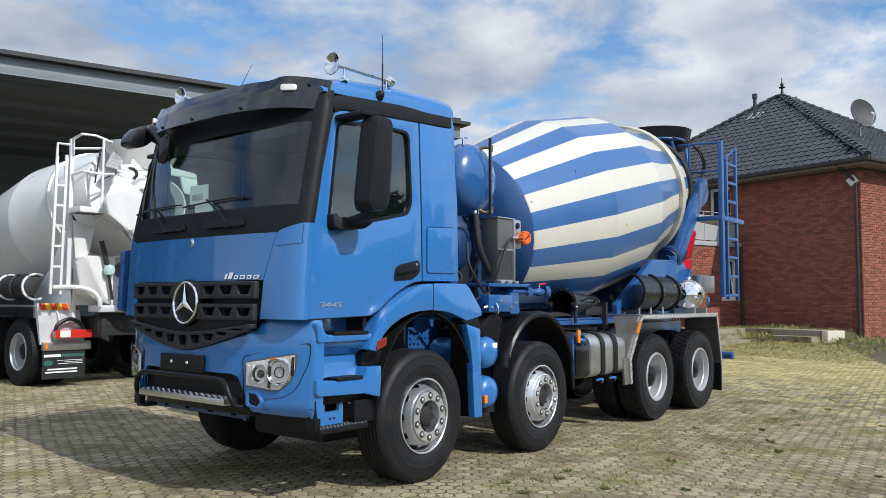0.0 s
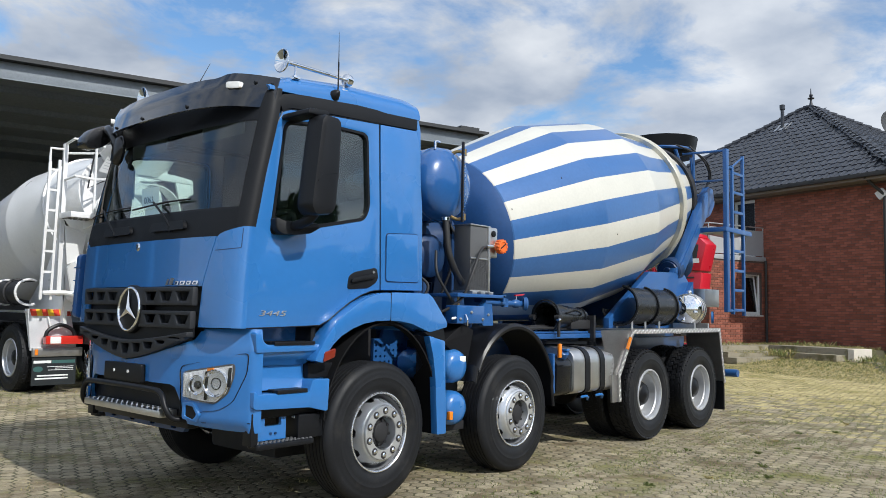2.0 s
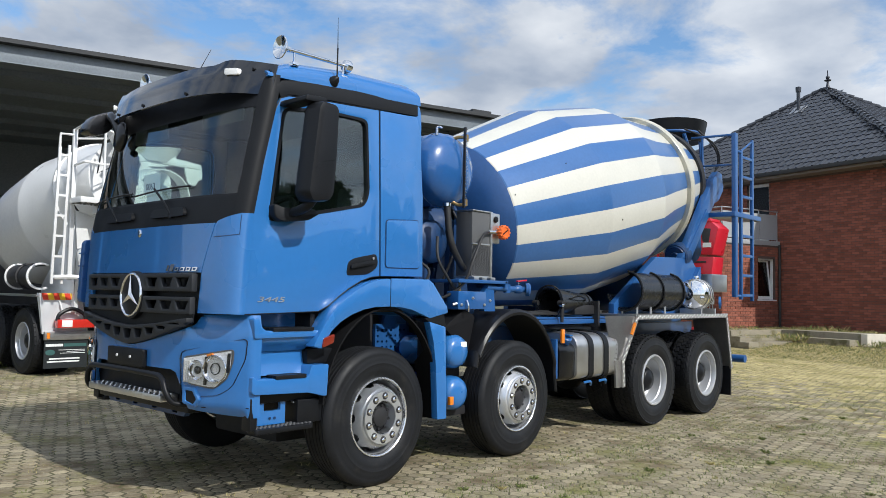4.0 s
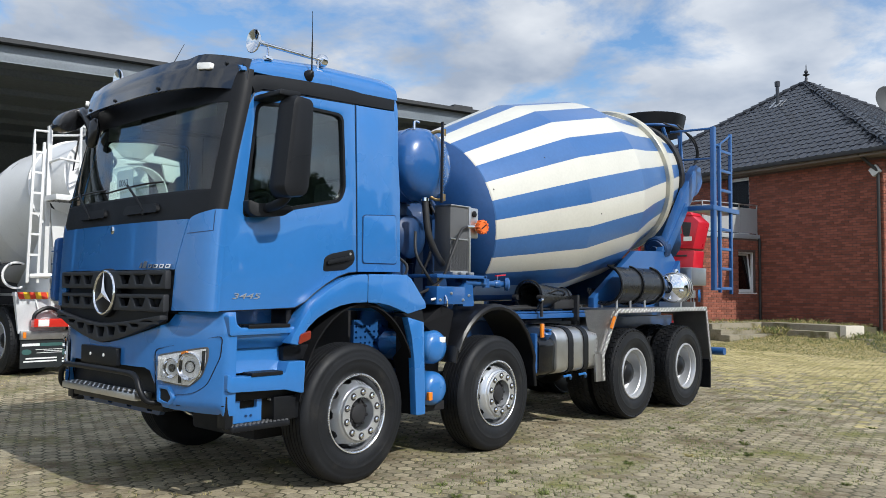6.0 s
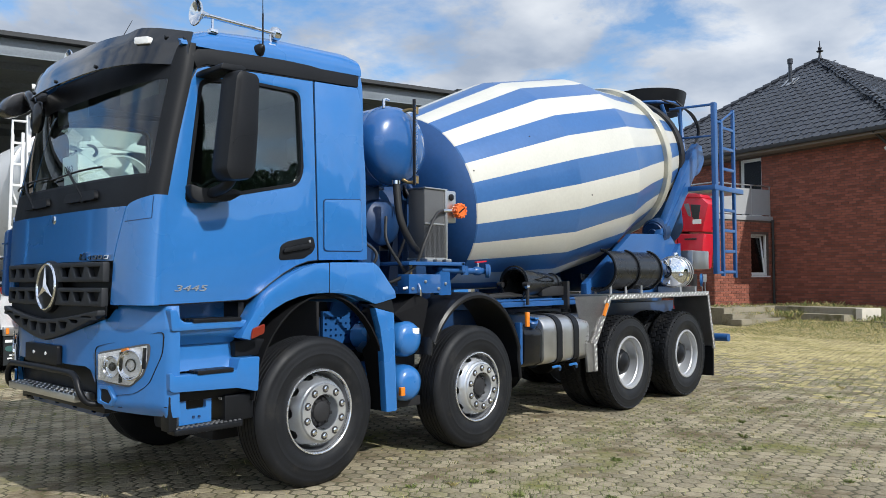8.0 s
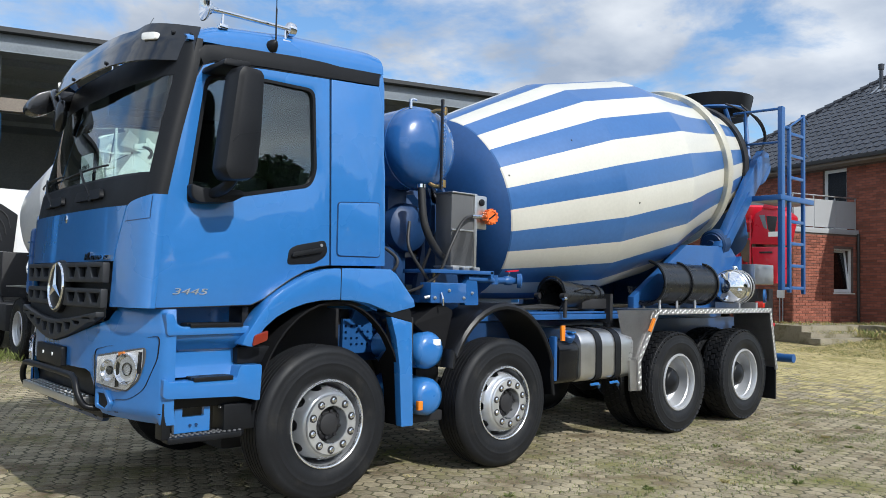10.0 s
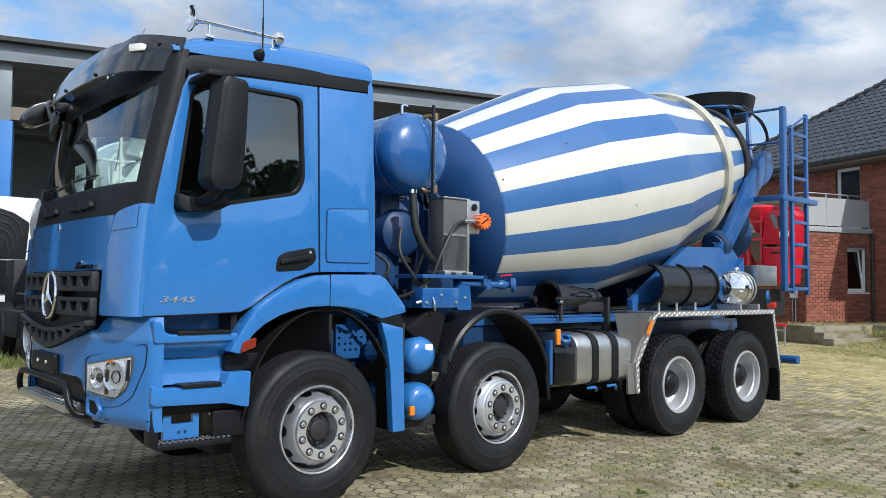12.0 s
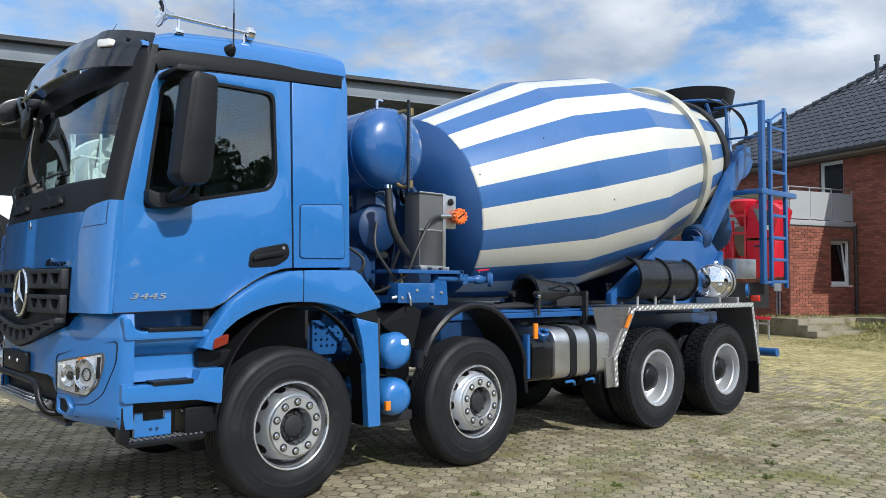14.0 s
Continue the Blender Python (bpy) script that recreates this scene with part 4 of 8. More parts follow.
# navy puts the shade below the bumper into the beam's colour
part("underrun_beam", bm, BLUE_N, truck, "blue steel underrun beam, darkened for its shade")
# far corner wing deflector seen beyond the grille
bm = B()
plate(bm, rounded([(-1.36, 1.36), (-1.34, 1.90), (-1.18, 1.92), (-1.16, 1.34)], 0.04), (), 1.19, 1.27, bevel=0.02)
for k in range(4):
    box(bm, -1.355, -1.17, 1.185, 1.275, 1.45 + 0.11 * k, 1.46 + 0.11 * k)
part("wind_deflector", bm, BLUE_F, truck, "blue ribbed wind deflector")

# ---- access steps and front wings, both sides ----
for sgn in (-1, 1):
    def mir_y(bm):
        for v in bm.verts:
            v.co.y *= sgn
        return bm
    sh = lambda c: Vector((c.x, sgn * c.y, c.z))
    # upper step: a tray with a front post, a lip and an undercut belly
    bm = B()
    plate(bm, rounded([(-1.215, 1.30), (-1.20, 1.16), (-0.68, 1.165), (-0.655, 1.18), (-0.66, 1.215), (-1.105, 1.215), (-1.14, 1.235), (-1.165, 1.30)], 0.02), (), 0.93, 1.222, bevel=0.014, shift=sh)
    st = part("upper_step", bm, BLUE, truck)
    bm = B()
    sheet(bm, lambda u, v: Vector((-1.19 + 0.04 * v + (0.50 - 0.06 * v) * u, 1.205 - 0.095 * v ** 1.5, 1.166 - 0.10 * v)), lin(0, 1, 8), lin(0, 1, 6), 0.012, (-0.9, 0.8, 1.1))
    part("step_belly", mir_y(bm), BLUE, st)
    for k in range(3):
        part("tread_pad", mir_y(box(B(), -1.06, -0.71, 1.085 + 0.052 * k, 1.127 + 0.052 * k, 1.210, 1.234, 0.004)), BLACK, st, "black ribbed tread pad")
    part("upper_step_back", mir_y(box(B(), -1.19, -0.60, 0.90, 0.94, 1.06, 1.335)), BLUE, truck)
    part("niche_end", mir_y(box(B(), -0.665, -0.62, 0.93, 1.12, 1.18, 1.33, 0.006)), BLACK, truck)
    bm = B()
    sheet(bm, lambda u, v: Vector((-1.20 + 0.50 * u, 1.095 + 0.03 * v ** 2, 1.09 - 0.19 * v)), lin(0, 1, 6), lin(0, 1, 8), 0.02, (-0.9, 0.8, 1.0))
    part("step_riser", mir_y(bm), BLUE, truck)
    bm = B()
    box(bm, -0.71, -0.47, 1.0, 1.155, 0.965, 1.075, 0.015)
    part("wing_gap_liner", mir_y(bm), BLACK, truck)
    # lower step with its raised rear cheek
    bm = B()
    plate(bm, rounded([(-1.215, 0.905), (-1.215, 0.80), (-1.19, 0.785), (-0.74, 0.77), (-0.60, 0.735), (-0.575, 0.735), (-0.565, 0.965), (-0.72, 0.965), (-0.745, 0.885), (-1.18, 0.885), (-1.195, 0.905)], 0.015), (), 0.95, 1.228, bevel=0.014, shift=sh)
    st = part("lower_step", bm, BLUE, truck)
    for k in range(3):
        part("tread_pad", mir_y(box(B(), -1.03, -0.77, 1.090 + 0.052 * k, 1.132 + 0.052 * k, 0.880, 0.906, 0.004)), BLACK, st, "black ribbed tread pad")
    bm = B()
    box(bm, -1.12, -0.60, 0.98, 1.14, 0.71, 0.80, 0.01)
    part("step_underside", mir_y(bm), BLACK, truck)
    bm = B()
    plate(bm, [(-1.10, 0.76), (-0.87, 0.76), (-0.87, 0.56), (-1.10, 0.56)], [rounded([(-1.05, 0.755), (-0.91, 0.755), (-0.91, 0.655), (-1.05, 0.655)], 0.01)], 1.10, 1.13, shift=sh)
    br = part("step_bracket", bm, BLUE, truck)
    for xx, zz in ((-1.0, 0.605), (-0.96, 0.605), (-1.12, 0.72), (-0.80, 0.70)):
        part("bolt", mir_y(rod(B(), (xx, 1.11, zz), (xx, 1.140, zz), 0.009, 6)), GALV if zz > 0.65 else BLUE_N, br)
    part("step_hanger", mir_y(box(B(), -1.205, -1.15, 1.10, 1.20, 0.54, 0.76, 0.008)), BLACK, truck)
    part("step_hanger", mir_y(box(B(), -0.80, -0.58, 1.02, 1.18, 0.55, 0.72, 0.012)), BLACK, truck)
    bm = B()
    plate(bm, rounded([(-1.175, 1.225), (-0.69, 1.225), (-0.63, 1.13), (-0.63, 1.0), (-0.70, 1.0), (-1.165, 1.09)], 0.03), (), 0.515, 0.552, axis='z', bevel=0.01, shift=sh)
    lows = part("bottom_step", bm, BLACK, truck)
    bm = B()
    for i in range(14):
        for j in range(3):
            lathe(bm, [(0.012, 0), (0.010, 0.008), (0, 0.008)], 6, pose(-1.15 + 0.035 * i, 1.11 + 0.04 * j, 0.552))
    tagged(part("stud_pattern", mir_y(bm), GREYBOX, lows), kind="stuff")

    # wing over the front wheel
    OUT = [(-0.735, 1.095), (-0.70, 1.16), (-0.62, 1.275), (-0.53, 1.385), (-0.44, 1.45), (-0.33, 1.515), (-0.22, 1.565), (-0.10, 1.595), (0.05, 1.605), (0.44, 1.61), (0.50, 1.575), (0.67, 1.385), (0.685, 1.33)]
    INN = [(0.46, 1.285), (0.36, 1.32), (0.25, 1.355), (0.12, 1.375), (-0.02, 1.38), (-0.15, 1.375), (-0.27, 1.355), (-0.38, 1.32), (-0.49, 1.265), (-0.57, 1.20), (-0.625, 1.13), (-0.65, 1.075)]
    bm = B()
    plate(bm, OUT + INN, (), 1.10, 1.262, bevel=0.018, shift=sh)
    wing = part("front_wing", bm, BLUE, truck)
    bm = B()
    plate(bm, [(0.003, 1.375), (0.003, 1.607), (0.009, 1.607), (0.009, 1.375)], (), 1.12, 1.2635, shift=sh)
    part("wing_seam", bm, BLACK, wing)
    bm = B()
    plate(bm, rounded([(-0.665, 1.085), (-0.65, 1.155), (-0.555, 1.185), (-0.56, 1.12)], 0.015), (), 1.25, 1.275, bevel=0.005, shift=sh)
    part("side_marker", bm, MARKER, wing, "orange-red side marker lamp")
    bm = B()
    plate(bm, rounded([(0.455, 1.262), (0.655, 1.215), (0.685, 0.45), (0.575, 0.45), (0.545, 0.90), (0.51, 1.10)], 0.012), (), 1.19, 1.258, bevel=0.01, shift=sh)
    part("wing_lower_panel", bm, BLUE, truck)
    bm = B()
    plate(bm, [(0.40, 1.29), (0.64, 1.315), (0.665, 1.22), (0.455, 1.265)], (), 1.12, 1.25, shift=sh)
    part("wing_joint", bm, BLACK, truck)
    # dark liner inside the arch
    bm = B()
    arc = [(0.66 * math.cos(radians(a)) * 0.92, 0.56 + 0.80 * math.sin(radians(a))) for a in lin(-8, 172, 22)]
    sheet(bm, lambda u, v: Vector((arc[u][0], sgn * (1.225 - (0.22 if u < 5 else 0.07 if u < 12 else 0.50) * (1 - v)), arc[u][1])), range(22), (0.0, 0.55, 1.0), 0.012)
    part("arch_liner", bm, LINER, truck)

# ---- wheels ----


def tyre_mesh(R, r, w, lugs):
    """Tyre round the z axis; its outer face looks to +z."""
    bm = B()
    h = w / 2
    seg = 72
    prof = [(r, -h * 0.80), (r + 0.03, -h * 0.93), (r + 0.10, -h), (R - 0.09, -h * 0.99), (R - 0.035, -h * 0.90), (R - 0.008, -h * 0.78)]
    if lugs:
        for a in (-0.5, 0.0, 0.5):
            prof += [(R - 0.008, h * a)]
    else:
        for c in (-0.60, -0.36, -0.12, 0.12, 0.36, 0.60):
            prof += [(R, h * c - 0.0045), (R - 0.010, h * c - 0.0025), (R - 0.010, h * c + 0.0025), (R, h * c + 0.0045)]
    prof += [(R - 0.008, h * 0.78), (R - 0.035, h * 0.90), (R - 0.052, h * 0.94), (R - 0.055, h * 0.935), (R - 0.075, h * 0.975), (R - 0.095, h * 0.99), (r + 0.135, h), (r + 0.132, h * 1.008), (r + 0.126, h * 1.008), (r + 0.123, h),
             (r + 0.10, h), (r + 0.045, h * 0.96), (r + 0.04, h * 0.93), (r + 0.02, h * 0.91), (r, h * 0.80)]
    lathe(bm, prof, seg)
    return bm


def tread_mesh(R, w):
    """Staggered tread blocks, the outer rows wrapping over the shoulder."""
    bm = B()
    h, n = w / 2, 46
    for row, (c, wd) in enumerate(((-0.80, 0.30), (-0.42, 0.30), (0.0, 0.30), (0.42, 0.30), (0.80, 0.30))):
        edge = abs(c) > 0.7
        for i in range(n):
            a = 360 / n * (i + 0.5 * (row % 2))
            m = pose(0, 0, 0, 0, 0, a) @ Matrix.Translation((R - (0.020 if edge else 0.006), 0, h * c)) @ (pose(0, 0, 0, 0, -22 if c > 0 else 22, 0) if edge else pose(0, 0, 0, 18))
            box(bm, -0.02, 0.007, -0.028, 0.028, -h * wd / 2, h * wd / 2, 0.0, m)
    return bm


def alloy_disc():
    """Front wheel: bright alloy disc with ten hand holes; outer face to +z."""
    bm = B()
    # domed disc with round openings
    tmp = bmesh.new()
    flank = lin(0.0, 1.0, 23)
    rings = [(0.264 - 0.042 * q ** 1.6, 0.036 + 0.134 * q) for q in flank] + [(0.216, 0.1765), (0.208, 0.179), (0.2065, 0.1795), (0.203, 0.192), (0.199, 0.196), (0.131, 0.196), (0.126, 0.191), (0.122, 0.10)]
    seg = 400
    vs = [[tmp.verts.new((q * math.cos(2 * math.pi * i / seg), q * math.sin(2 * math.pi * i / seg), z)) for i in range(seg)] for q, z in rings]
    for k in range(len(rings) - 1):
        for i in range(seg):
            if k < 22:
                along_arc = ((i + 0.5) % 40 - 20) / 40 * 2 * math.pi / 10 * 0.26
                down = (k + 0.5) / 22 * 0.142 - 0.055
                if (along_arc / 0.043) ** 2 + (down / 0.043) ** 2 < 1:
                    continue
            tmp.faces.new((vs[k][i], vs[k][(i + 1) % seg], vs[k + 1][(i + 1) % seg], vs[k + 1][i]))
    bmesh.ops.solidify(tmp, geom=tmp.faces[:], thickness=0.007)
    merge(bm, tmp)
    return bm


def steel_disc():
    """Rear wheel: deep dished steel rim; outer face to +z."""
    bm = B()
    R = 0.288
    lathe(bm, [(R, -0.16), (R + 0.012, 0.135), (R + 0.006, 0.145), (R - 0.010, 0.145), (R - 0.016, 0.13), (R - 0.022, 0.09), (R - 0.034, 0.08), (R - 0.04, -0.02), (R - 0.055, -0.05), (0.19, -0.075), (0.15, -0.08), (0.12, -0.078), (0.10, -0.085), (0.0, -0.085)], 48)
    return bm


def mesh_of(name, bm, material, smooth=40):
    ob = part(name, bm, material, None, "", smooth)
    me = ob.data
    bpy.data.objects.remove(ob)
    return me


ME_TYRE_F = mesh_of("tyre", tyre_mesh(0.535, 0.285, 0.31, False), RUBBER)
ME_TYRE_R = mesh_of("tyre", tyre_mesh(0.53, 0.285, 0.30, True), RUBBER)
ME_TREAD = mesh_of("tread", tread_mesh(0.53, 0.30), RUBBER)
ME_ALLOY = mesh_of("wheel", alloy_disc(), ALLOY)
ME_STEEL = mesh_of("wheel", steel_disc(), RIMSILVER)
bm = B(); lathe(bm, [(0.116, 0.0), (0.114, 0.075), (0.098, 0.092), (0.080, 0.096), (0.073, 0.112), (0.058, 0.118), (0, 0.118)], 24)
ME_HUB = mesh_of("hub_cap", bm, CHASSIS)
bm = B(); lathe(bm, [(0.0, 0.0), (0.019, 0.0), (0.018, 0.022), (0.013, 0.026), (0.010, 0.036), (0, 0.037)], 8)
# dark disc round each nut, the shade of its recess put in as colour
ME_SEAT = mesh_of("nut_seat", lathe(B(), [(0, 0), (0.0285, 0), (0.028, 0.003), (0, 0.0025)], 16), CHASSIS)
# dark disc added behind the front wheels' holes, standing in for their shade
ME_HOLEBACK = mesh_of("brake_drum", lathe(B(), [(0.0, -0.05), (0.235, -0.05), (0.25, -0.06), (0.25, -0.16), (0, -0.16)], 28), CHASSIS)
ME_LIP = mesh_of("rim_lip", lathe(B(), [(0.306, 0.118), (0.307, 0.144), (0.303, 0.151), (0.296, 0.152), (0.290, 0.147), (0.287, 0.126)], 64), mat("polished_rim_alloy", (0.78, 0.80, 0.84), 0.2, 0.85, 0.05, 6))
# the rim well's shade and dark reflections are put into its grey
ME_WELL = mesh_of("rim_well", lathe(B(), [(0.288, -0.10), (0.300, 0.105), (0.300, 0.120), (0.287, 0.124), (0.280, 0.112), (0.273, 0.06), (0.267, -0.09), (0.276, -0.10)], 64), mat("shaded_rim_alloy", (0.20, 0.205, 0.215), 0.5, 0.4, 0.15, 8))
ME_NUT = mesh_of("wheel_nut", bm, CHROME)
bm = B(); lathe(bm, [(0.135, -0.085), (0.128, 0.015), (0.118, 0.035), (0.110, 0.038), (0.104, 0.062), (0.088, 0.075), (0.050, 0.082), (0.030, 0.095), (0, 0.097)], 28)
ME_HUBR = mesh_of("hub_cap", bm, BLACK)
ME_HBOLT = mesh_of("hub_bolt", lathe(B(), [(0.012, 0), (0.012, 0.018), (0, 0.019)], 6), CHASSIS)


def child(name, me, parent, m=None, label=""):
    ob = new(name, me)
    ob.parent = parent
    if m is not None:
        ob.matrix_basis = m
    if label:
        ob["label"] = label
    return ob


def wheel(parent, x, y, sgn, front_axle, z=0.53, turn=0.0, disc=None, dual=True):
    """One wheel with its tyre, hub cap and nuts; sgn gives the side that its face looks to."""
    m = pose(x, y, z, 0, 0, turn) @ (pose(0, 0, 0, 90) if sgn < 0 else pose(0, 0, 0, -90))
    m = m @ pose(0, 0, 0, 0, 0, random.uniform(0, 360))
    w = child("wheel", disc or (ME_ALLOY if front_axle else ME_STEEL), parent, m, "bright alloy wheel" if front_axle else "silver dished steel wheel")
    child("tyre", ME_TYRE_F if front_axle else ME_TYRE_R, w)
    if not front_axle:
        child("tread", ME_TREAD, w)["kind"] = "stuff"
    child("hub_cap", ME_HUB if front_axle else ME_HUBR, w, pose(0, 0, 0.05) if front_axle else Matrix.Diagonal((1.15, 1.15, 1, 1)), "black hub cap")
    for i in range(8):
        a = 2 * math.pi * i / 8
        child("hub_bolt", ME_HBOLT, w, pose(0.089 * math.cos(a), 0.089 * math.sin(a), 0.142) if front_axle else pose(0.142 * math.cos(a), 0.142 * math.sin(a), -0.078))
    if front_axle:
        child("rim_lip", ME_LIP, w, None, "polished rim lip")
        child("rim_well", ME_WELL, w, None, "rim well in a darker alloy that holds its shade")
        child("brake_drum", ME_HOLEBACK, w, None, "dark disc added behind the wheel holes for their shade")
        for i in range(10):
            a = 2 * math.pi * i / 10
            child("nut_seat", ME_SEAT, w, pose(0.167 * math.cos(a), 0.167 * math.sin(a), 0.1965))
            child("wheel_nut", ME_NUT, w, pose(0.167 * math.cos(a), 0.167 * math.sin(a), 0.183))
    elif dual:
        child("tyre", ME_TYRE_R, w, pose(0, 0, -0.345), "inner twin tyre")
        child("tread", ME_TREAD, w, pose(0, 0, -0.345))["kind"] = "stuff"
    return w


AX = (-0.05, 1.71, 4.36, 5.76)
for sgn in (-1, 1):
    wheel(truck, AX[0], sgn * 1.075, sgn, True, turn=2.0)
    wheel(truck, AX[1], sgn * 1.075, sgn, True, turn=1.0)
    wheel(truck, AX[2], sgn * 1.085, sgn, False)
    wheel(truck, AX[3], sgn * 1.085, sgn, False)
for x in AX:
    bm = B()
    rod(bm, (x, -0.95, 0.53), (x, 0.95, 0.53), 0.075, 12)
    if x > 3.0:
        lathe(bm, [(0, -0.22), (0.14, -0.2), (0.22, -0.05), (0.22, 0.05), (0.14, 0.2), (0, 0.22)], 16, pose(x, 0, 0.53, 0, 90, 0))
    part("axle", bm, CHASSIS, truck)

# ---- chassis ----
for y in (-0.40, 0.40):
    bm = B()
    box(bm, -1.1, 7.0, y - 0.035, y + 0.035, 0.86, 1.16, 0.008)
    # navy also carries the shade inside the wheel arches
    part("frame_rail", bm, BLUE_N, truck)
for x in (0.75, 2.2, 3.2, 5.0, 6.9):
    part("cross_member", box(B(), x - 0.04, x + 0.04, -0.36, 0.36, 0.90, 1.12), BLUE_F, truck)
for y in (-0.40, 0.40):
    part("subframe_rail", box(B(), 1.1, 6.6, y - 0.06, y + 0.06, 1.165, 1.27, 0.01), BLUE_F, truck, "blue mixer subframe rail")
part("deck_plate", box(B(), 2.25, 4.25, -0.98, -0.47, 1.255, 1.275, 0.004), BLUE_F, truck, "blue deck plate under the chutes")
part("side_beam", box(B(), 2.25, 4.25, -1.0, -0.95, 1.20, 1.25, 0.006), BLUE_F, truck)
for k in range(3):
    part("wiring_loom", tube(B(), [(2.2, -0.95 + 0.07 * k, 1.30), (2.6, -1.0 + 0.06 * k, 1.31 + 0.01 * k), (3.0, -0.93 + 0.05 * k, 1.30), (3.5, -0.98 + 0.07 * k, 1.31)], 0.014, 6, 5), HOSE, truck, "black wiring loom")
bm = B()
box(bm, -0.9, 0.9, -0.38, 0.38, 0.62, 1.30, 0.06)
part("engine", bm, CHASSIS, truck, "black engine under the cab")
# box added below the engine to stop sunlight crossing under the truck
part("oil_sump", box(B(), -0.46, 0.15, -0.46, 0.46, 0.27, 0.615, 0.05), CHASSIS, truck)
bm = B()
hole = lambda x, z: [(x + 0.013 * math.cos(a), z + 0.013 * math.sin(a)) for a in lin(0, 2 * math.pi * 7 / 8, 8)]
plate(bm, [(0.57, 0.93), (1.02, 0.93), (1.02, 1.21), (0.84, 1.21), (0.80, 1.31), (0.70, 1.31), (0.66, 1.21), (0.57, 1.21)], [hole(0.60 + 0.055 * i, 1.0 + 0.05 * j) for i in range(7) for j in range(4) if (i * 3 + j) % 5], -0.48, -0.45)
# black box added in the arch for its shade and black components
part("engine_side_cover", box(B(), -0.75, 0.52, -0.50, -0.445, 0.84, 1.36, 0.02), CHASSIS, truck, "black backing added for the shade and black components in the arch")
part("suspension_bracket", bm, BLUE_F, truck, "blue drilled steel bracket")
for x in (0.0, 1.70):
    bm = B()
    tube(bm, [(x - 0.75, -0.52, 0.78), (x - 0.4, -0.52, 0.68), (x, -0.52, 0.64), (x + 0.4, -0.52, 0.68), (x + 0.75, -0.52, 0.80)], 0.045, 6, 4)
    part("leaf_spring", bm, CHASSIS, truck)
    bm = B()
    box(bm, x - 0.10, x + 0.10, -0.80, -0.55, 0.42, 0.68, 0.03)
    part("spring_seat", bm, CHASSIS, truck)
bm = B()
plate(bm, [(1.30, 1.0), (1.95, 1.0), (1.95, 1.18), (1.30, 1.18)], [[(1.36 + 0.07 * i + 0.018 * math.cos(a), z + 0.018 * math.sin(a)) for a in lin(0, 2 * math.pi * 7 / 8, 8)] for i in range(8) for z in (1.06, 1.12)], -0.50, -0.47)
part("perforated_plate", bm, BLUE, truck, "blue perforated bracket plate")

# black mudguard over the second axle, both sides
for sgn in (-1, 1):
    pts = [(1.70 + 0.66 * math.cos(radians(a)), 0.54 + 0.80 * math.sin(radians(a))) for a in lin(0, 180, 25)]
    pts = [(2.33, 0.55)] + [(2.30, 0.75)] + [p for p in pts[3:-4]] + [(1.105, 0.98), (1.085, 0.85)]
    bm = B()
    n = len(pts)
    sheet(bm, lambda i, v: Vector((pts[i][0], sgn * v, pts[i][1])), range(n), (0.78, 0.95, 1.19, 1.215), 0.02)
    mg = part("mudguard", bm, MUDG, truck, "black plastic mudguard")
    bm = B()
    sheet(bm, lambda i, k: Vector((1.70 + (pts[i][0] - 1.70) * k[0], sgn * k[1], 0.54 + (pts[i][1] - 0.54) * k[0])), range(n), ((1.022, 1.12), (1.034, 1.185), (1.024, 1.225), (0.995, 1.242), (0.965, 1.238), (0.955, 1.225)), 0.012)
    part("mudguard_lip", bm, MUDG, mg)
    # sheet in front of the mudguard
    bm = B()
    plate(bm, rounded([(0.78, 1.20), (1.05, 1.36), (1.20, 1.30), (1.13, 1.05), (1.10, 0.86), (1.02, 0.86), (0.90, 1.12)], 0.03), (), 0.70, 1.12, bevel=0.02, shift=lambda c: Vector((c.x, sgn * c.y, c.z)))
    part("mudguard_front", bm, LINER, truck)

# blue air bottles stacked between the first two wheels
for z in (0.99, 0.63):
    bm = B()
    lathe(bm, [(0, 0), (0.05, 0.003), (0.095, 0.014), (0.128, 0.036), (0.145, 0.070), (0.150, 0.11), (0.150, 0.60), (0.10, 0.68), (0, 0.70)], 28, along((0.925, -1.20, z), (0.925, 0, z)))
    part("air_bottle", bm, BLUE, truck, "blue air bottle")
part("bottle_label", box(B(), 0.925, 1.0, -1.197, -1.184, 1.03, 1.078, 0.003), PAPER, truck, "white sticker")
for z in (0.99, 0.63):
    part("bottle_strap", lathe(B(), [(0.151, 0.30), (0.156, 0.302), (0.156, 0.338), (0.151, 0.34)], 28, along((0.925, -1.20, z), (0.925, 0, z))), GALV, truck, "steel strap")
bm = B()
box(bm, 0.755, 0.80, -1.235, -1.20, 0.55, 0.62, 0.006)
part("side_reflector", bm, AMBER, truck, "orange reflector")
bm = B()
box(bm, 0.74, 1.16, -1.05, -0.45, 0.42, 0.50, 0.01)
box(bm, 0.70, 0.76, -1.15, -0.88, 0.45, 1.25, 0.01)
box(bm, 1.0, 1.25, -0.9, -0.45, 0.5, 1.2, 0.02)
part("air_bottle_bracket", bm, CHASSIS, truck)

# fuel tank with straps, black AdBlue tank
bm = B()
prof = rounded([(-1.215, 0.66), (-1.215, 1.10), (-0.62, 1.13), (-0.62, 0.62), (-1.10, 0.62)], 0.16, 7)
plate(bm, prof, (), 2.72, 3.55, axis='x', bevel=0.03)
tank = part("fuel_tank", bm, ALU, truck, "brushed aluminium fuel tank")
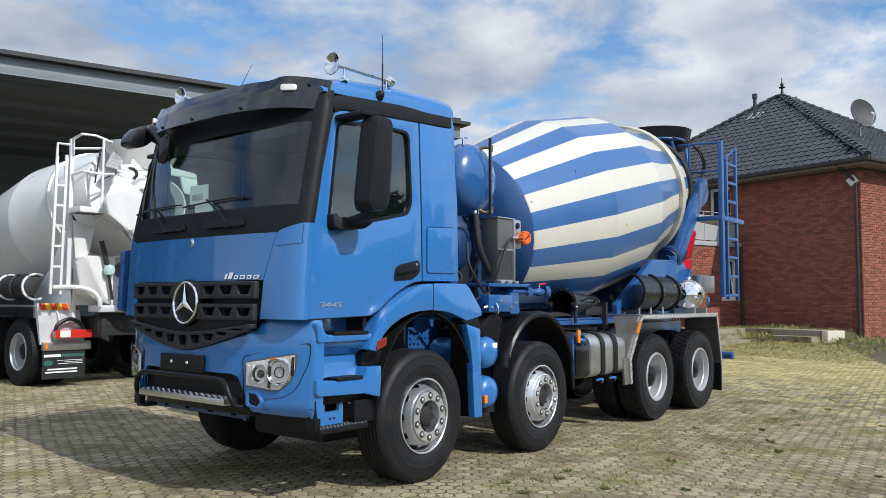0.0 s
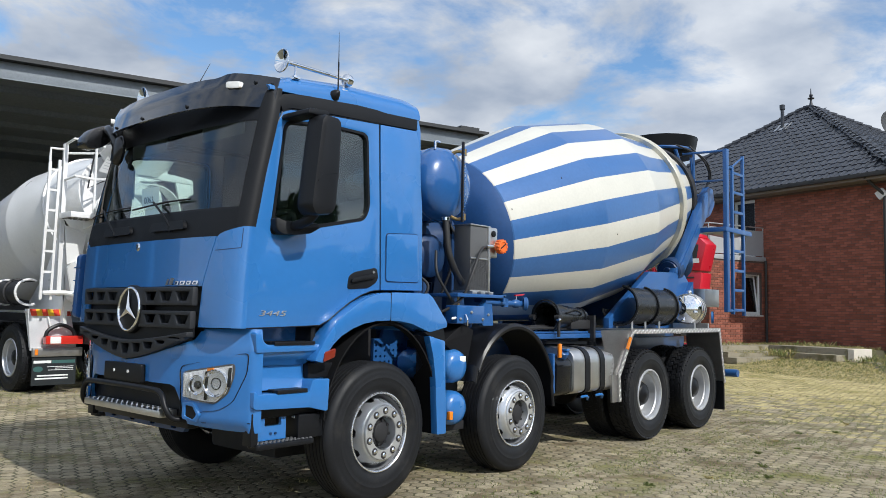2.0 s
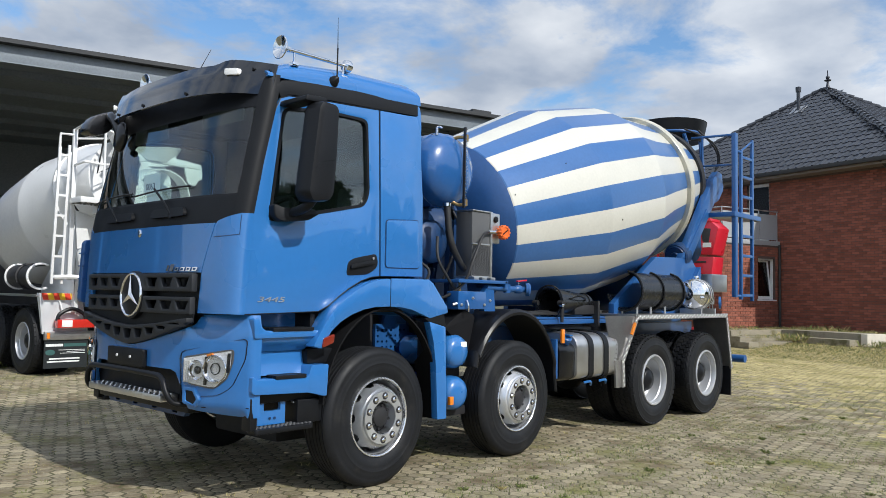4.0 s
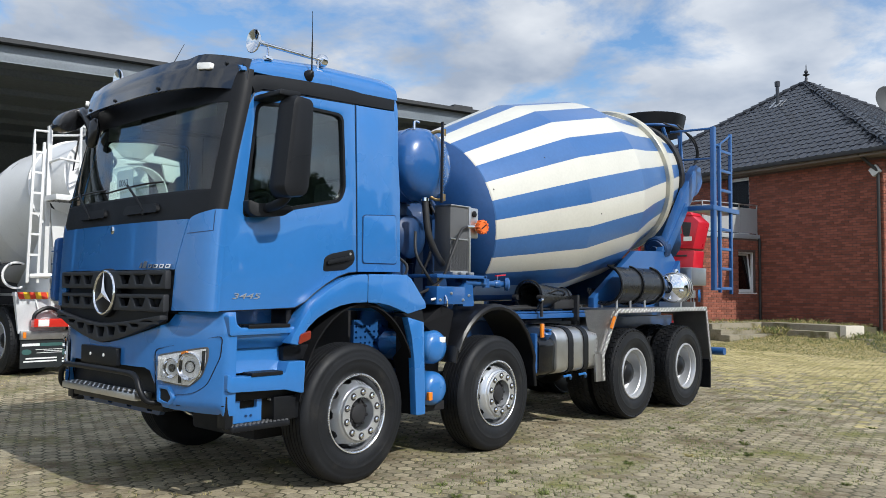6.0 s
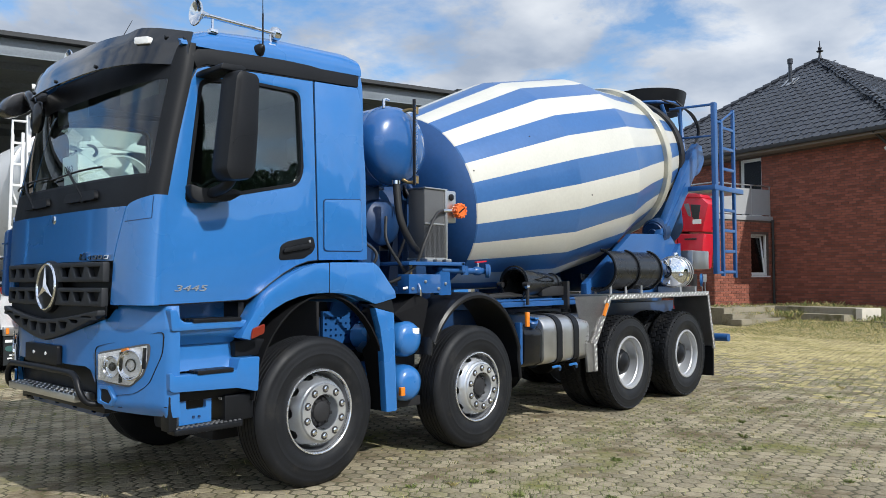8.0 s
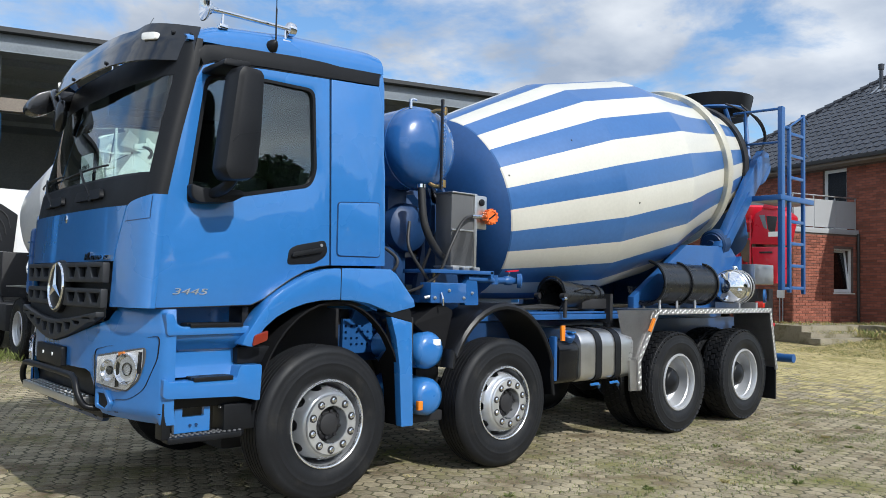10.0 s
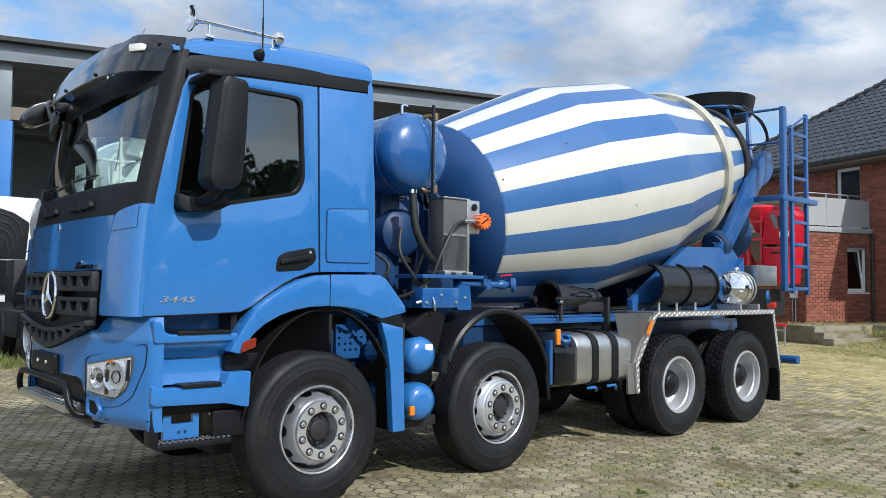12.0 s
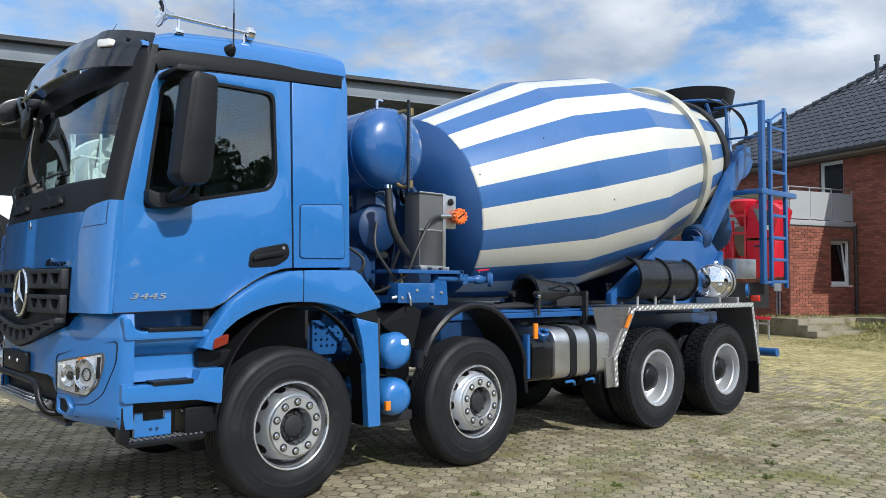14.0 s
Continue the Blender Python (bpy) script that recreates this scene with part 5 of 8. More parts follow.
for x in (2.98, 3.28):
    bm = B()
    big = [((a + 0.92) * 1.035 - 0.92, (b - 0.87) * 1.035 + 0.87) for a, b in prof]
    sm = [((a + 0.92) * 0.985 - 0.92, (b - 0.87) * 0.98 + 0.87) for a, b in prof]
    plate(bm, big, [sm], x - 0.045, x + 0.045, axis='x')
    part("tank_strap", bm, BLACK, tank, "black rubber-lined strap")
    bm = B()
    tube(bm, [(x - 0.05, -1.16, 0.59), (x + 0.02, -1.20, 0.60), (x + 0.07, -1.17, 0.56)], 0.014, 6, 3)
    part("strap_bolt", bm, BLUE, tank)
bm = B()
prof2 = rounded([(-1.185, 0.66), (-1.195, 0.97), (-1.10, 1.03), (-0.62, 1.03), (-0.62, 0.62), (-1.10, 0.62)], 0.085, 5)
plate(bm, prof2, (), 2.44, 2.755, axis='x', bevel=0.045)
ad = part("additive_tank", bm, TANKB, truck, "black plastic additive tank")
bm = B()
lathe(bm, [(0.055, 0), (0.055, 0.05), (0.062, 0.055), (0.062, 0.085), (0.05, 0.095), (0, 0.095)], 20, along((2.64, -1.10, 1.0), (2.62, -1.16, 1.10)))
part("filler_cap", bm, BLUE_F, ad, "blue filler cap")
bm = B()
box(bm, 2.60, 2.66, -1.20, -1.13, 1.085, 1.10, 0.004, m=pose(0, 0, 0))
part("cap_tab", bm, BLUE, ad)
bm = B()
box(bm, 2.385, 2.425, -1.18, -1.11, 0.66, 1.06, 0.01)
part("tank_bracket", bm, BLUE_F, truck)
bm = B()
box(bm, 2.43, 2.48, -1.225, -1.20, 1.02, 1.16, 0.006)
part("side_marker", bm, AMBER, truck, "amber side marker lamp")
bm = B()
lathe(bm, [(0.05, 0), (0.05, 0.04), (0, 0.045)], 16, pose(3.42, -1.0, 1.12))
part("tank_filler", bm, BLACK, tank)

# aluminium tread-plate wing over the twin axles, both sides
for sgn in (-1, 1):
    sh = lambda c: Vector((c.x, sgn * c.y, c.z))
    bm = B()
    box(bm, 3.86, 6.38, 0.72, 1.25, 1.285, 1.30)
    for v in bm.verts:
        v.co.y *= sgn
    fen = part("rear_wing", bm, TREADPLATE, truck, "aluminium tread-plate wing")
    # outer angle trim
    trim_path = [(3.575, 0.50), (3.56, 0.80), (3.89, 1.30), (6.36, 1.305), (6.53, 0.56)]
    for (a, b) in zip(trim_path[:-1], trim_path[1:]):
        d = (Vector((b[0] - a[0], b[1] - a[1])))
        nrm = Vector((d.y, -d.x)).normalized()
        w2 = 0.055
        bm = B()
        plate(bm, [a, b, (b[0] + nrm.x * w2, b[1] + nrm.y * w2), (a[0] + nrm.x * w2, a[1] + nrm.y * w2)], (), 1.235, 1.256, shift=sh)
        part("edge_trim", bm, TREADPLATE, fen)
        bm = B()
        nn = max(3, int(d.length / 0.045))
        for i in range(nn):
            p = Vector(a) + d * ((i + 0.5) / nn) + nrm * (0.018 if i % 2 else 0.038)
            lathe(bm, [(0.017, 0), (0.010, 0.0045), (0, 0.0055)], 6, Matrix.Translation((p.x, sgn * 1.256, p.y)) @ pose(0, 0, 0, 90 if sgn < 0 else -90) @ pose(0, 0, 0, 0, 0, 45) @ Matrix.Diagonal((1.5, 0.55, 1, 1)))
        tagged(part("tread_pattern", bm, ALU, fen), kind="stuff")
    # sloped front sheet between tank and wheels
    bm = B()
    quad = [Vector((3.89, sgn * 1.25, 1.295)), Vector((3.565, sgn * 1.25, 0.80)), Vector((3.565, sgn * 0.72, 0.80)), Vector((3.89, sgn * 0.72, 1.295))]
    vs = [bm.verts.new(q) for q in quad]
    fcs = [bm.faces.new(vs)]
    bmesh.ops.solidify(bm, geom=fcs, thickness=0.012)
    part("wing_front_sheet", bm, TREADPLATE, fen)
    bm = B()
    quad = [Vector((3.89, sgn * 1.235, 1.29)), Vector((3.56, sgn * 1.235, 0.80)), Vector((3.45, sgn * 1.20, 0.80)), Vector((3.34, sgn * 1.16, 1.29))]
    vs = [bm.verts.new(q) for q in quad]
    fcs = [bm.faces.new(vs)]
    bmesh.ops.solidify(bm, geom=fcs, thickness=0.012)
    part("wing_side_sheet", bm, TREADPLATE, fen)
    bm = plate(B(), [(3.45, 0.80), (3.575, 0.80), (3.58, 0.50), (3.47, 0.50)], (), 1.21, 1.234, shift=sh)
    part("wing_foot_sheet", bm, TREADPLATE, fen)
    bm = B()
    for i in range(9):
        for j in range(10):
            k = i / 9 + 0.03
            p0 = quad[3].lerp(quad[0], k); p1 = quad[2].lerp(quad[1], k)
            p = p0.lerp(p1, (j + 0.5) / 10)
            lathe(bm, [(0.010, 0), (0.006, 0.001), (0, 0.0013)], 5, Matrix.Translation(p + Vector((-0.002, sgn * 0.012, 0))) @ pose(0, 0, 0, 90 if sgn < 0 else -90) @ pose(0, 0, 0, 0, 0, 45 + 90 * ((i + j) % 2)) @ Matrix.Diagonal((1.5, 0.5, 1, 1)))
    tagged(part("tread_pattern", bm, TREADPLATE, fen), kind="stuff")
    bm = B()
    plate(bm, [(3.735, 1.085), (3.765, 1.07), (3.845, 1.20), (3.815, 1.215)], (), 1.25, 1.272, shift=sh)
    part("side_marker", bm, AMBER, fen, "amber side marker lamp")
    bm = B()
    plate(bm, rounded([(6.30, 0.58), (6.56, 0.58), (6.58, 0.19), (6.28, 0.19)], 0.01), (), 0.80, 1.245, shift=sh)
    for v in bm.verts:
        v.co.x = 6.50 + (v.co.x - 6.5) * 0.12
    part("mud_flap", bm, BLACK, truck, "black rubber mud flap")
    bm = B()
    box(bm, 6.36, 6.40, 0.75, 1.23, 0.58, 1.28)
    for v in bm.verts:
        v.co.y *= sgn
        v.co.x += (1.28 - v.co.z) * 0.2
    part("wing_rear_sheet", bm, TREADPLATE, fen)

# blue underrun bar at the rear
bm = B()
rod(bm, (7.0, -1.24, 0.66), (7.0, 1.24, 0.66), 0.055, 14)
rod(bm, (6.6, -0.6, 0.85), (7.0, -0.6, 0.66), 0.04)
rod(bm, (6.6, 0.6, 0.85), (7.0, 0.6, 0.66), 0.04)
part("underrun_bar", bm, BLUE_F, truck, "blue tubular underrun bar")
bm = B()
box(bm, 6.70, 6.76, -1.05, -0.55, 0.80, 1.05, 0.01)
box(bm, 6.76, 6.80, -1.03, -0.75, 0.88, 1.0, 0.008)
part("tail_lamp_bracket", bm, CHASSIS, truck)

# ---- drum, its frame, tanks and ladder ----
DA, DT = Vector((2.084, 0, 2.24)), 0.214
DM = Matrix.Translation(DA) @ Vector((math.cos(DT), 0, math.sin(DT))).to_track_quat('Z', 'Y').to_matrix().to_4x4()
DAX = Vector((math.cos(DT), 0, math.sin(DT)))
DU = Vector((-math.sin(DT), 0, math.cos(DT)))
DV = Vector((0, -1, 0))
NS, SUB, PHASE = 28, 4, 15.7


def drum_pt(s, r, a):
    return DA + DAX * s + r * (math.cos(a) * DU + math.sin(a) * DV)


bm = B()
stations = [(0.0, 0.885), (0.012, 0.897), (0.5, 1.005), (1.0, 1.108), (1.36, 1.182), (1.385, 1.187), (1.41, 1.189), (2.0, 1.189), (2.64, 1.189), (2.663, 1.187), (2.69, 1.181), (3.2, 1.06), (3.8, 0.955), (4.45, 0.80), (4.64, 0.75)]
rings = []
for s, r in stations:
    rings.append([bm.verts.new(drum_pt(s, r, radians(PHASE + 360 / NS * i / SUB))) for i in range(NS * SUB)])
for a, b in zip(rings[:-1], rings[1:]):
    for i in range(NS * SUB):
        f = bm.faces.new((a[i], a[(i + 1) % (NS * SUB)], b[(i + 1) % (NS * SUB)], b[i]))
        f.material_index = 0 if (i // SUB) % 2 == 0 else 1
drum = part("mixer_drum", bm, [CREAM, BLUE_D], truck, "drum with lengthwise blue and cream stripes", 12)
bm = B()
lathe(bm, [(0.892, -0.004), (0.84, -0.07), (0.70, -0.16), (0.50, -0.225), (0.36, -0.25), (0.30, -0.26), (0.30, -0.30), (0.22, -0.31), (0.0, -0.31)], 64, DM)
part("drum_head", bm, BLUE_H, drum, "domed dark blue drum head")
bm = B()
lathe(bm, [(0.94, 3.735), (1.02, 3.74), (1.027, 3.75), (1.027, 3.85), (1.02, 3.86), (0.93, 3.865)], 72, DM)
part("roller_ring", bm, RINGM, drum, "greasy beige roller ring")
bm = B()
lathe(bm, [(0.70, 4.60), (0.80, 4.60), (0.80, 4.63), (0.80, 4.70), (0.76, 4.72), (0.66, 4.72), (0.62, 4.60)], 48, DM)
part("drum_mouth", bm, CHASSIS, drum)
for s, a in ((0.06, 73), (0.9, 62), (1.6, 100)):
    p = drum_pt(s, lerp(s, stations) + 0.0005, radians(a))
    q = drum_pt(s, lerp(s, stations) + 0.005, radians(a))
    part("drum_plug", rod(B(), p, q, 0.008, 8), CHASSIS, drum)
for sg in (-1, 1):
    c = drum_pt(3.80, 1.027 + 0.175, radians(180 + sg * 36))
    part("support_roller", lathe(B(), [(0, -0.12), (0.05, -0.12), (0.06, -0.10), (0.13, -0.10), (0.14, -0.085), (0.155, -0.085), (0.175, -0.065), (0.175, 0.065), (0.15, 0.09), (0.05, 0.095), (0.04, 0.12), (0, 0.12)], 28, Matrix.Translation(c) @ DM.to_3x3().to_4x4()), BLUE_N, truck, "dark blue drum support roller")

# gearbox pedestal in front of the drum
bm = B()
lathe(bm, [(0, -0.62), (0.20, -0.62), (0.22, -0.55), (0.28, -0.52), (0.30, -0.34), (0, -0.34)], 32, DM)
part("drum_gearbox", bm, BLUE_N, truck, "dark blue drum gearbox")
bm = B()
lathe(bm, [(0, -0.82), (0.11, -0.82), (0.13, -0.78), (0.13, -0.62), (0, -0.62)], 20, DM)
for i in range(12):
    a = i * math.pi / 6
    lathe(bm, [(0.012, -0.36), (0.012, -0.30), (0, -0.30)], 6, DM @ pose(0.34 * math.cos(a), 0.34 * math.sin(a), 0))
part("hydraulic_motor", bm, BLUE_N, truck)
part("gearbox_flange", lathe(B(), [(0.0, -0.335), (0.40, -0.335), (0.42, -0.32), (0.42, -0.29), (0.38, -0.28), (0, -0.28)], 36, DM), BLUE_N, truck, "dark blue bolted flange")
bm = B()
plate(bm, [(1.35, 1.25), (1.95, 1.25), (1.86, 1.7), (1.70, 2.2), (1.50, 2.15), (1.42, 1.7)], (), -0.42, -0.36)
plate(bm, [(1.35, 1.25), (1.95, 1.25), (1.86, 1.7), (1.70, 2.2), (1.50, 2.15), (1.42, 1.7)], (), 0.36, 0.42)
box(bm, 1.40, 1.80, -0.40, 0.40, 1.5, 1.75, 0.02)
part("gearbox_pedestal", bm, BLUE_N, truck, "dark blue gearbox pedestal")

for i in range(20):
    a = 2 * math.pi * i / 20
    part("flange_bolt", lathe(B(), [(0.013, -0.35), (0.013, -0.335), (0, -0.335)], 6, DM @ pose(0.375 * math.cos(a), 0.375 * math.sin(a), 0)), BLUE_F, truck)
part("tank_strap", lathe(B(), [(0.347, 0.62), (0.353, 0.622), (0.353, 0.688), (0.347, 0.69)], 40, along((1.07, -1.0, 2.635), (1.07, 1.0, 2.635))), BLUE_N, truck, "dark blue tank strap")
part("tank_saddle", plate(B(), rounded([(0.80, 2.30), (0.86, 2.46), (0.98, 2.36), (1.16, 2.36), (1.28, 2.46), (1.34, 2.30)], 0.02), (), -0.42, -0.36), BLUE_N, truck)
part("frame_upright", plate(B(), [(1.27, 1.30), (1.34, 1.30), (1.33, 2.42), (1.28, 2.42)], (), -0.72, -0.66), BLUE_N, truck)
part("frame_upright", plate(B(), [(1.30, 2.20), (1.36, 2.20), (1.20, 2.50), (1.14, 2.50)], (), -0.72, -0.66), BLUE_N, truck)

# rear support: inclined legs, trough box
for y in (-0.80, 0.80):
    bm = B()
    plate(bm, [(5.84, 2.05), (6.10, 2.03), (7.16, 3.22), (7.12, 3.36), (6.98, 3.38), (6.80, 3.22)], (), y - 0.05, y + 0.05, bevel=0.01)
    box(bm, 6.0, 6.9, y - 0.07 if y < 0 else y + 0.05, y - 0.05 if y < 0 else y + 0.07, 0, 0.05, m=Matrix.Translation((0.0, 0, 0)) @ Matrix.Translation((5.95, 0, 2.05)) @ pose(0, 0, 0, 0, -47, 0) @ Matrix.Translation((-5.95, 0, 0.0)))
    part("rear_leg", bm, BLUE_F, truck, "blue inclined support leg")
    bm = B()
    plate(bm, rounded([(6.72, 2.85), (7.05, 2.95), (7.24, 3.16), (7.14, 3.38), (6.98, 3.37)], 0.08), (), y - 0.03, y + 0.03)
    part("leg_gusset", bm, BLUE_F, truck)
    bm = B()
    plate(bm, [(6.3, 1.28), (6.3, 1.92), (6.12, 2.06), (5.12, 2.03), (4.08, 1.42), (4.08, 1.28)], (), y - 0.04, y + 0.04, bevel=0.01)
    part("rear_pedestal_side", bm, BLUE_F, truck, "blue rear pedestal plate")
part("pedestal_deck", box(B(), 5.15, 6.20, -0.76, 0.76, 1.85, 1.93), BLUE_F, truck)
part("pedestal_box", box(B(), 5.9, 6.25, -0.76, 0.76, 1.3, 1.845, 0.02), BLUE_F, truck)
part("leg_cross_beam", box(B(), 6.85, 7.10, -0.74, 0.74, 3.15, 3.27, 0.02), BLUE_F, truck)
bm = B()
plate(bm, rounded([(5.95, 1.60), (6.30, 1.95), (6.30, 1.30), (5.95, 1.30)], 0.02), (), -0.90, -0.82)
part("pedestal_lug", bm, BLUE_F, truck)

# filling hopper on top of the drum mouth
bm = B()
HC = Vector((7.12, -0.02, 0))


def hop(u, v):
    a = u
    z0 = 3.90 + 0.03 * math.cos(a)
    z1 = 4.21
    rx = 0.455 + 0.085 * v ** 0.7
    ry = 0.46 + 0.08 * v ** 0.7
    z = z0 + (z1 - z0) * v
    return Vector((HC.x + rx * math.cos(a), HC.y + ry * math.sin(a), z))


sheet(bm, hop, lin(0, 2 * math.pi, 41), lin(0, 1, 6), 0.012)
part("filling_hopper", bm, BLACK, truck, "black rubber filling hopper")
bm = B()
rod(bm, (6.70, -0.45, 3.95), (6.95, -0.55, 3.30), 0.03, 8)
rod(bm, (7.25, -0.45, 3.95), (7.05, -0.6, 3.30), 0.03, 8)
rod(bm, (6.70, 0.45, 3.95), (6.95, 0.55, 3.30), 0.03, 8)
rod(bm, (7.25, 0.45, 3.95), (7.05, 0.6, 3.30), 0.03, 8)
tube(bm, [(6.98 + 0.44 * math.cos(a), 0.53 * math.sin(a), 4.0) for a in lin(0, 2 * math.pi, 25)], 0.025, 6)
part("hopper_frame", bm, BLUE_F, truck, "blue hopper frame")
# discharge trough behind the mouth
bm = B()
sheet(bm, lambda u, v: Vector((6.85 + 0.75 * v, (0.55 - 0.25 * v) * math.sin(u), 3.20 - 1.0 * v - (0.42 - 0.12 * v) * math.cos(u) + 0.1)), lin(-1.5, 1.5, 14), lin(0, 1, 6), 0.015)
part("discharge_trough", bm, BLUE_F, truck, "blue discharge trough")
bm = B()
tube(bm, [(6.75, -0.65, 3.98), (6.95, -0.78, 3.78), (7.1, -0.80, 3.60), (7.2, -0.72, 3.45)], 0.013, 8, 6)
part("water_hose", bm, HOSE, truck, "black hose at the hopper")
bm = B()
tube(bm, [(6.62, -0.50, 4.00), (6.85, -0.82, 3.80), (7.02, -0.86, 3.55), (6.98, -0.80, 3.38)], 0.013, 8, 6)
part("water_hose", bm, HOSE, truck, "black hose at the hopper")

# ladder, post and platform at the rear on the driver's side
LY = -1.20
bm = B()
box(bm, 6.70, 6.79, LY - 0.03, LY + 0.03, 1.53, 3.87, 0.008)
part("ladder_post", bm, BLUE_F, truck, "blue square post")
lad = None
bm = B()
box(bm, 6.93, 6.985, LY - 0.02, LY + 0.02, 1.50, 3.66, 0.005)
lad = part("ladder_rail", bm, BLUE_F, truck, "blue ladder rail")
bm = B()
box(bm, 7.335, 7.39, LY - 0.02, LY + 0.02, 1.48, 3.86, 0.005)
part("ladder_rail", bm, BLUE_F, truck, "blue ladder rail")
for k in range(8):
    bm = B()
    z = 1.56 + 0.285 * k
    box(bm, 6.98, 7.34, LY - 0.018, LY + 0.018, z - 0.02, z + 0.02, 0.004)
    part("rung", bm, BLUE_F, lad)
bm = B()
box(bm, 6.66, 7.62, -1.235, -0.82, 2.67, 2.74, 0.008)
part("platform", bm, BLUE_F, truck, "blue working platform")
for p, q, r in (((6.75, LY, 3.85), (6.74, -0.55, 3.87), 0.018), ((6.75, LY, 3.42), (6.74, -0.60, 3.44), 0.015), ((6.74, -0.72, 2.74), (6.74, -0.72, 3.86), 0.018), ((7.37, LY, 3.84), (7.72, -1.10, 3.80), 0.015),
                ((7.37, LY, 3.36), (7.70, -1.10, 3.36), 0.015), ((7.37, LY, 3.84), (6.96, LY, 3.64), 0.015), ((6.75, LY, 1.55), (6.96, LY, 1.55), 0.02), ((6.75, LY, 3.62), (6.96, LY, 3.62), 0.02)):
    part("handrail", rod(B(), p, q, r, 8), BLUE_F, truck, "blue handrail")

# water tank across behind the cab, with sight tube
bm = B()
lathe(bm, [(0, 0), (0.12, 0.010), (0.22, 0.038), (0.29, 0.078), (0.33, 0.13), (0.345, 0.20), (0.345, 1.80), (0.33, 1.87), (0.29, 1.92), (0.22, 1.96), (0, 2.0)], 40, along((1.07, -1.0, 2.635), (1.07, 1.0, 2.635)))
wt = part("water_tank", bm, BLUE_T, truck, "blue cylindrical water tank")
bm = B()
lathe(bm, [(0.347, 0.215), (0.352, 0.22), (0.352, 0.25), (0.347, 0.255)], 40, along((1.07, -1.0, 2.635), (1.07, 1.0, 2.635)))
part("weld_band", bm, BLUE_T, wt)
bm = B()
rod(bm, (1.165, -1.005, 2.33), (1.165, -1.005, 2.95), 0.016, 10)
part("sight_tube", bm, LAMPGLASS, wt, "clear sight tube")
bm = B()
rod(bm, (1.165, -1.005, 2.30), (1.165, -1.005, 2.36), 0.022, 10)
tube(bm, [(1.165, -1.005, 2.32), (1.13, -0.95, 2.31), (1.10, -0.90, 2.34)], 0.016, 8, 3)
part("tube_fitting", bm, BRASS, wt, "brass fitting")
bm = B()
rod(bm, (1.165, -1.005, 2.90), (1.165, -1.005, 2.96), 0.022, 10)
tube(bm, [(1.165, -1.005, 2.93), (1.13, -0.95, 2.94), (1.10, -0.90, 2.92)], 0.016, 8, 3)
part("tube_fitting", bm, BRASS, wt, "brass fitting")
bm = B()
box(bm, 1.118, 1.134, -1.035, -1.01, 2.28, 3.02)
part("sight_guard", bm, CHASSIS, wt)
bm = B()
for k in range(22):
    rod(bm, (1.130, -1.037, 2.31 + 0.031 * k), (1.130, -1.033, 2.31 + 0.031 * k), 0.0055, 6)
tagged(part("guard_perforation", bm, BLUE_T, wt), kind="stuff")
bm = B()
rod(bm, (0.93, -0.85, 2.94), (0.93, -0.85, 3.015), 0.013, 10)
tube(bm, [(0.93, -0.85, 3.012), (0.955, -0.862, 3.02), (0.975, -0.875, 3.01)], 0.009, 8, 3)
part("valve", bm, CHROME, wt)
for y in (-0.55, 0.55):
    part("tank_stand", box(B(), 0.92, 1.12, y - 0.04, y + 0.04, 1.2, 2.32, 0.01), BLUE_N, truck)
bm = B()
lathe(bm, [(0, 0), (0.14, 0.01), (0.20, 0.06), (0.21, 0.12), (0.21, 0.9), (0.17, 1.0), (0, 1.02)], 32, along((1.08, -0.74, 1.98), (1.08, 0.3, 1.98)))
part("air_filter", bm, BLUE_N, truck, "dark blue round filter housing")
bm = B()
lathe(bm, [(0, 0), (0.16, 0.01), (0.185, 0.05), (0.185, 0.4), (0, 0.41)], 24, along((0.74, -0.84, 1.62), (0.74, -0.3, 1.62)))
lathe(bm, [(0.187, 0.08), (0.192, 0.1), (0.187, 0.12)], 24, along((0.74, -0.84, 1.62), (0.74, -0.3, 1.62)))
part("intake_filter", bm, BLUE_N, truck, "dark blue intake filter")
bm = B()
box(bm, 0.86, 1.5, -0.85, 0.85, 1.28, 1.42, 0.01)
part("equipment_deck", bm, BLUE_F, truck)
part("filter_bracket", box(B(), 0.70, 0.78, -0.42, -0.34, 1.16, 1.46, 0.006), BLUE_N, truck)

# cooler and switch box with orange beacon plug
bm = B()
box(bm, 1.24, 1.50, -1.03, -0.83, 1.66, 2.265, 0.01)
cool = part("oil_cooler", bm, GREYBOX, truck, "dark grey finned oil cooler")
bm = B()
for i in range(23):
    box(bm, 1.25 + 0.0105 * i, 1.2545 + 0.0105 * i, -1.036, -1.028, 1.67, 1.95)
tagged(part("cooling_core", bm, GREYBOX, cool), kind="stuff")
bm = B()
box(bm, 1.485, 1.515, -1.05, -0.82, 1.64, 2.275, 0.006)
box(bm, 1.235, 1.515, -1.042, -0.82, 2.262, 2.276, 0.004)
box(bm, 1.235, 1.515, -1.042, -0.82, 1.648, 1.664, 0.004)
box(bm, 1.236, 1.488, -1.040, -1.028, 1.952, 1.966, 0.002)
part("cooler_frame", bm, ALU, cool, "aluminium cooler frame")
bm = B()
box(bm, 1.516, 1.66, -1.02, -0.84, 1.98, 2.27, 0.015)
sb = part("switch_box", bm, ALU, truck, "grey cast switch box")
bm = B()
KN = along((1.655, -1.03, 2.09), (1.645, -1.13, 2.09))
lathe(bm, [(0, 0), (0.040, 0.0), (0.058, 0.015), (0.060, 0.06), (0.055, 0.072), (0.046, 0.074), (0.042, 0.066), (0, 0.066)], 28, KN)
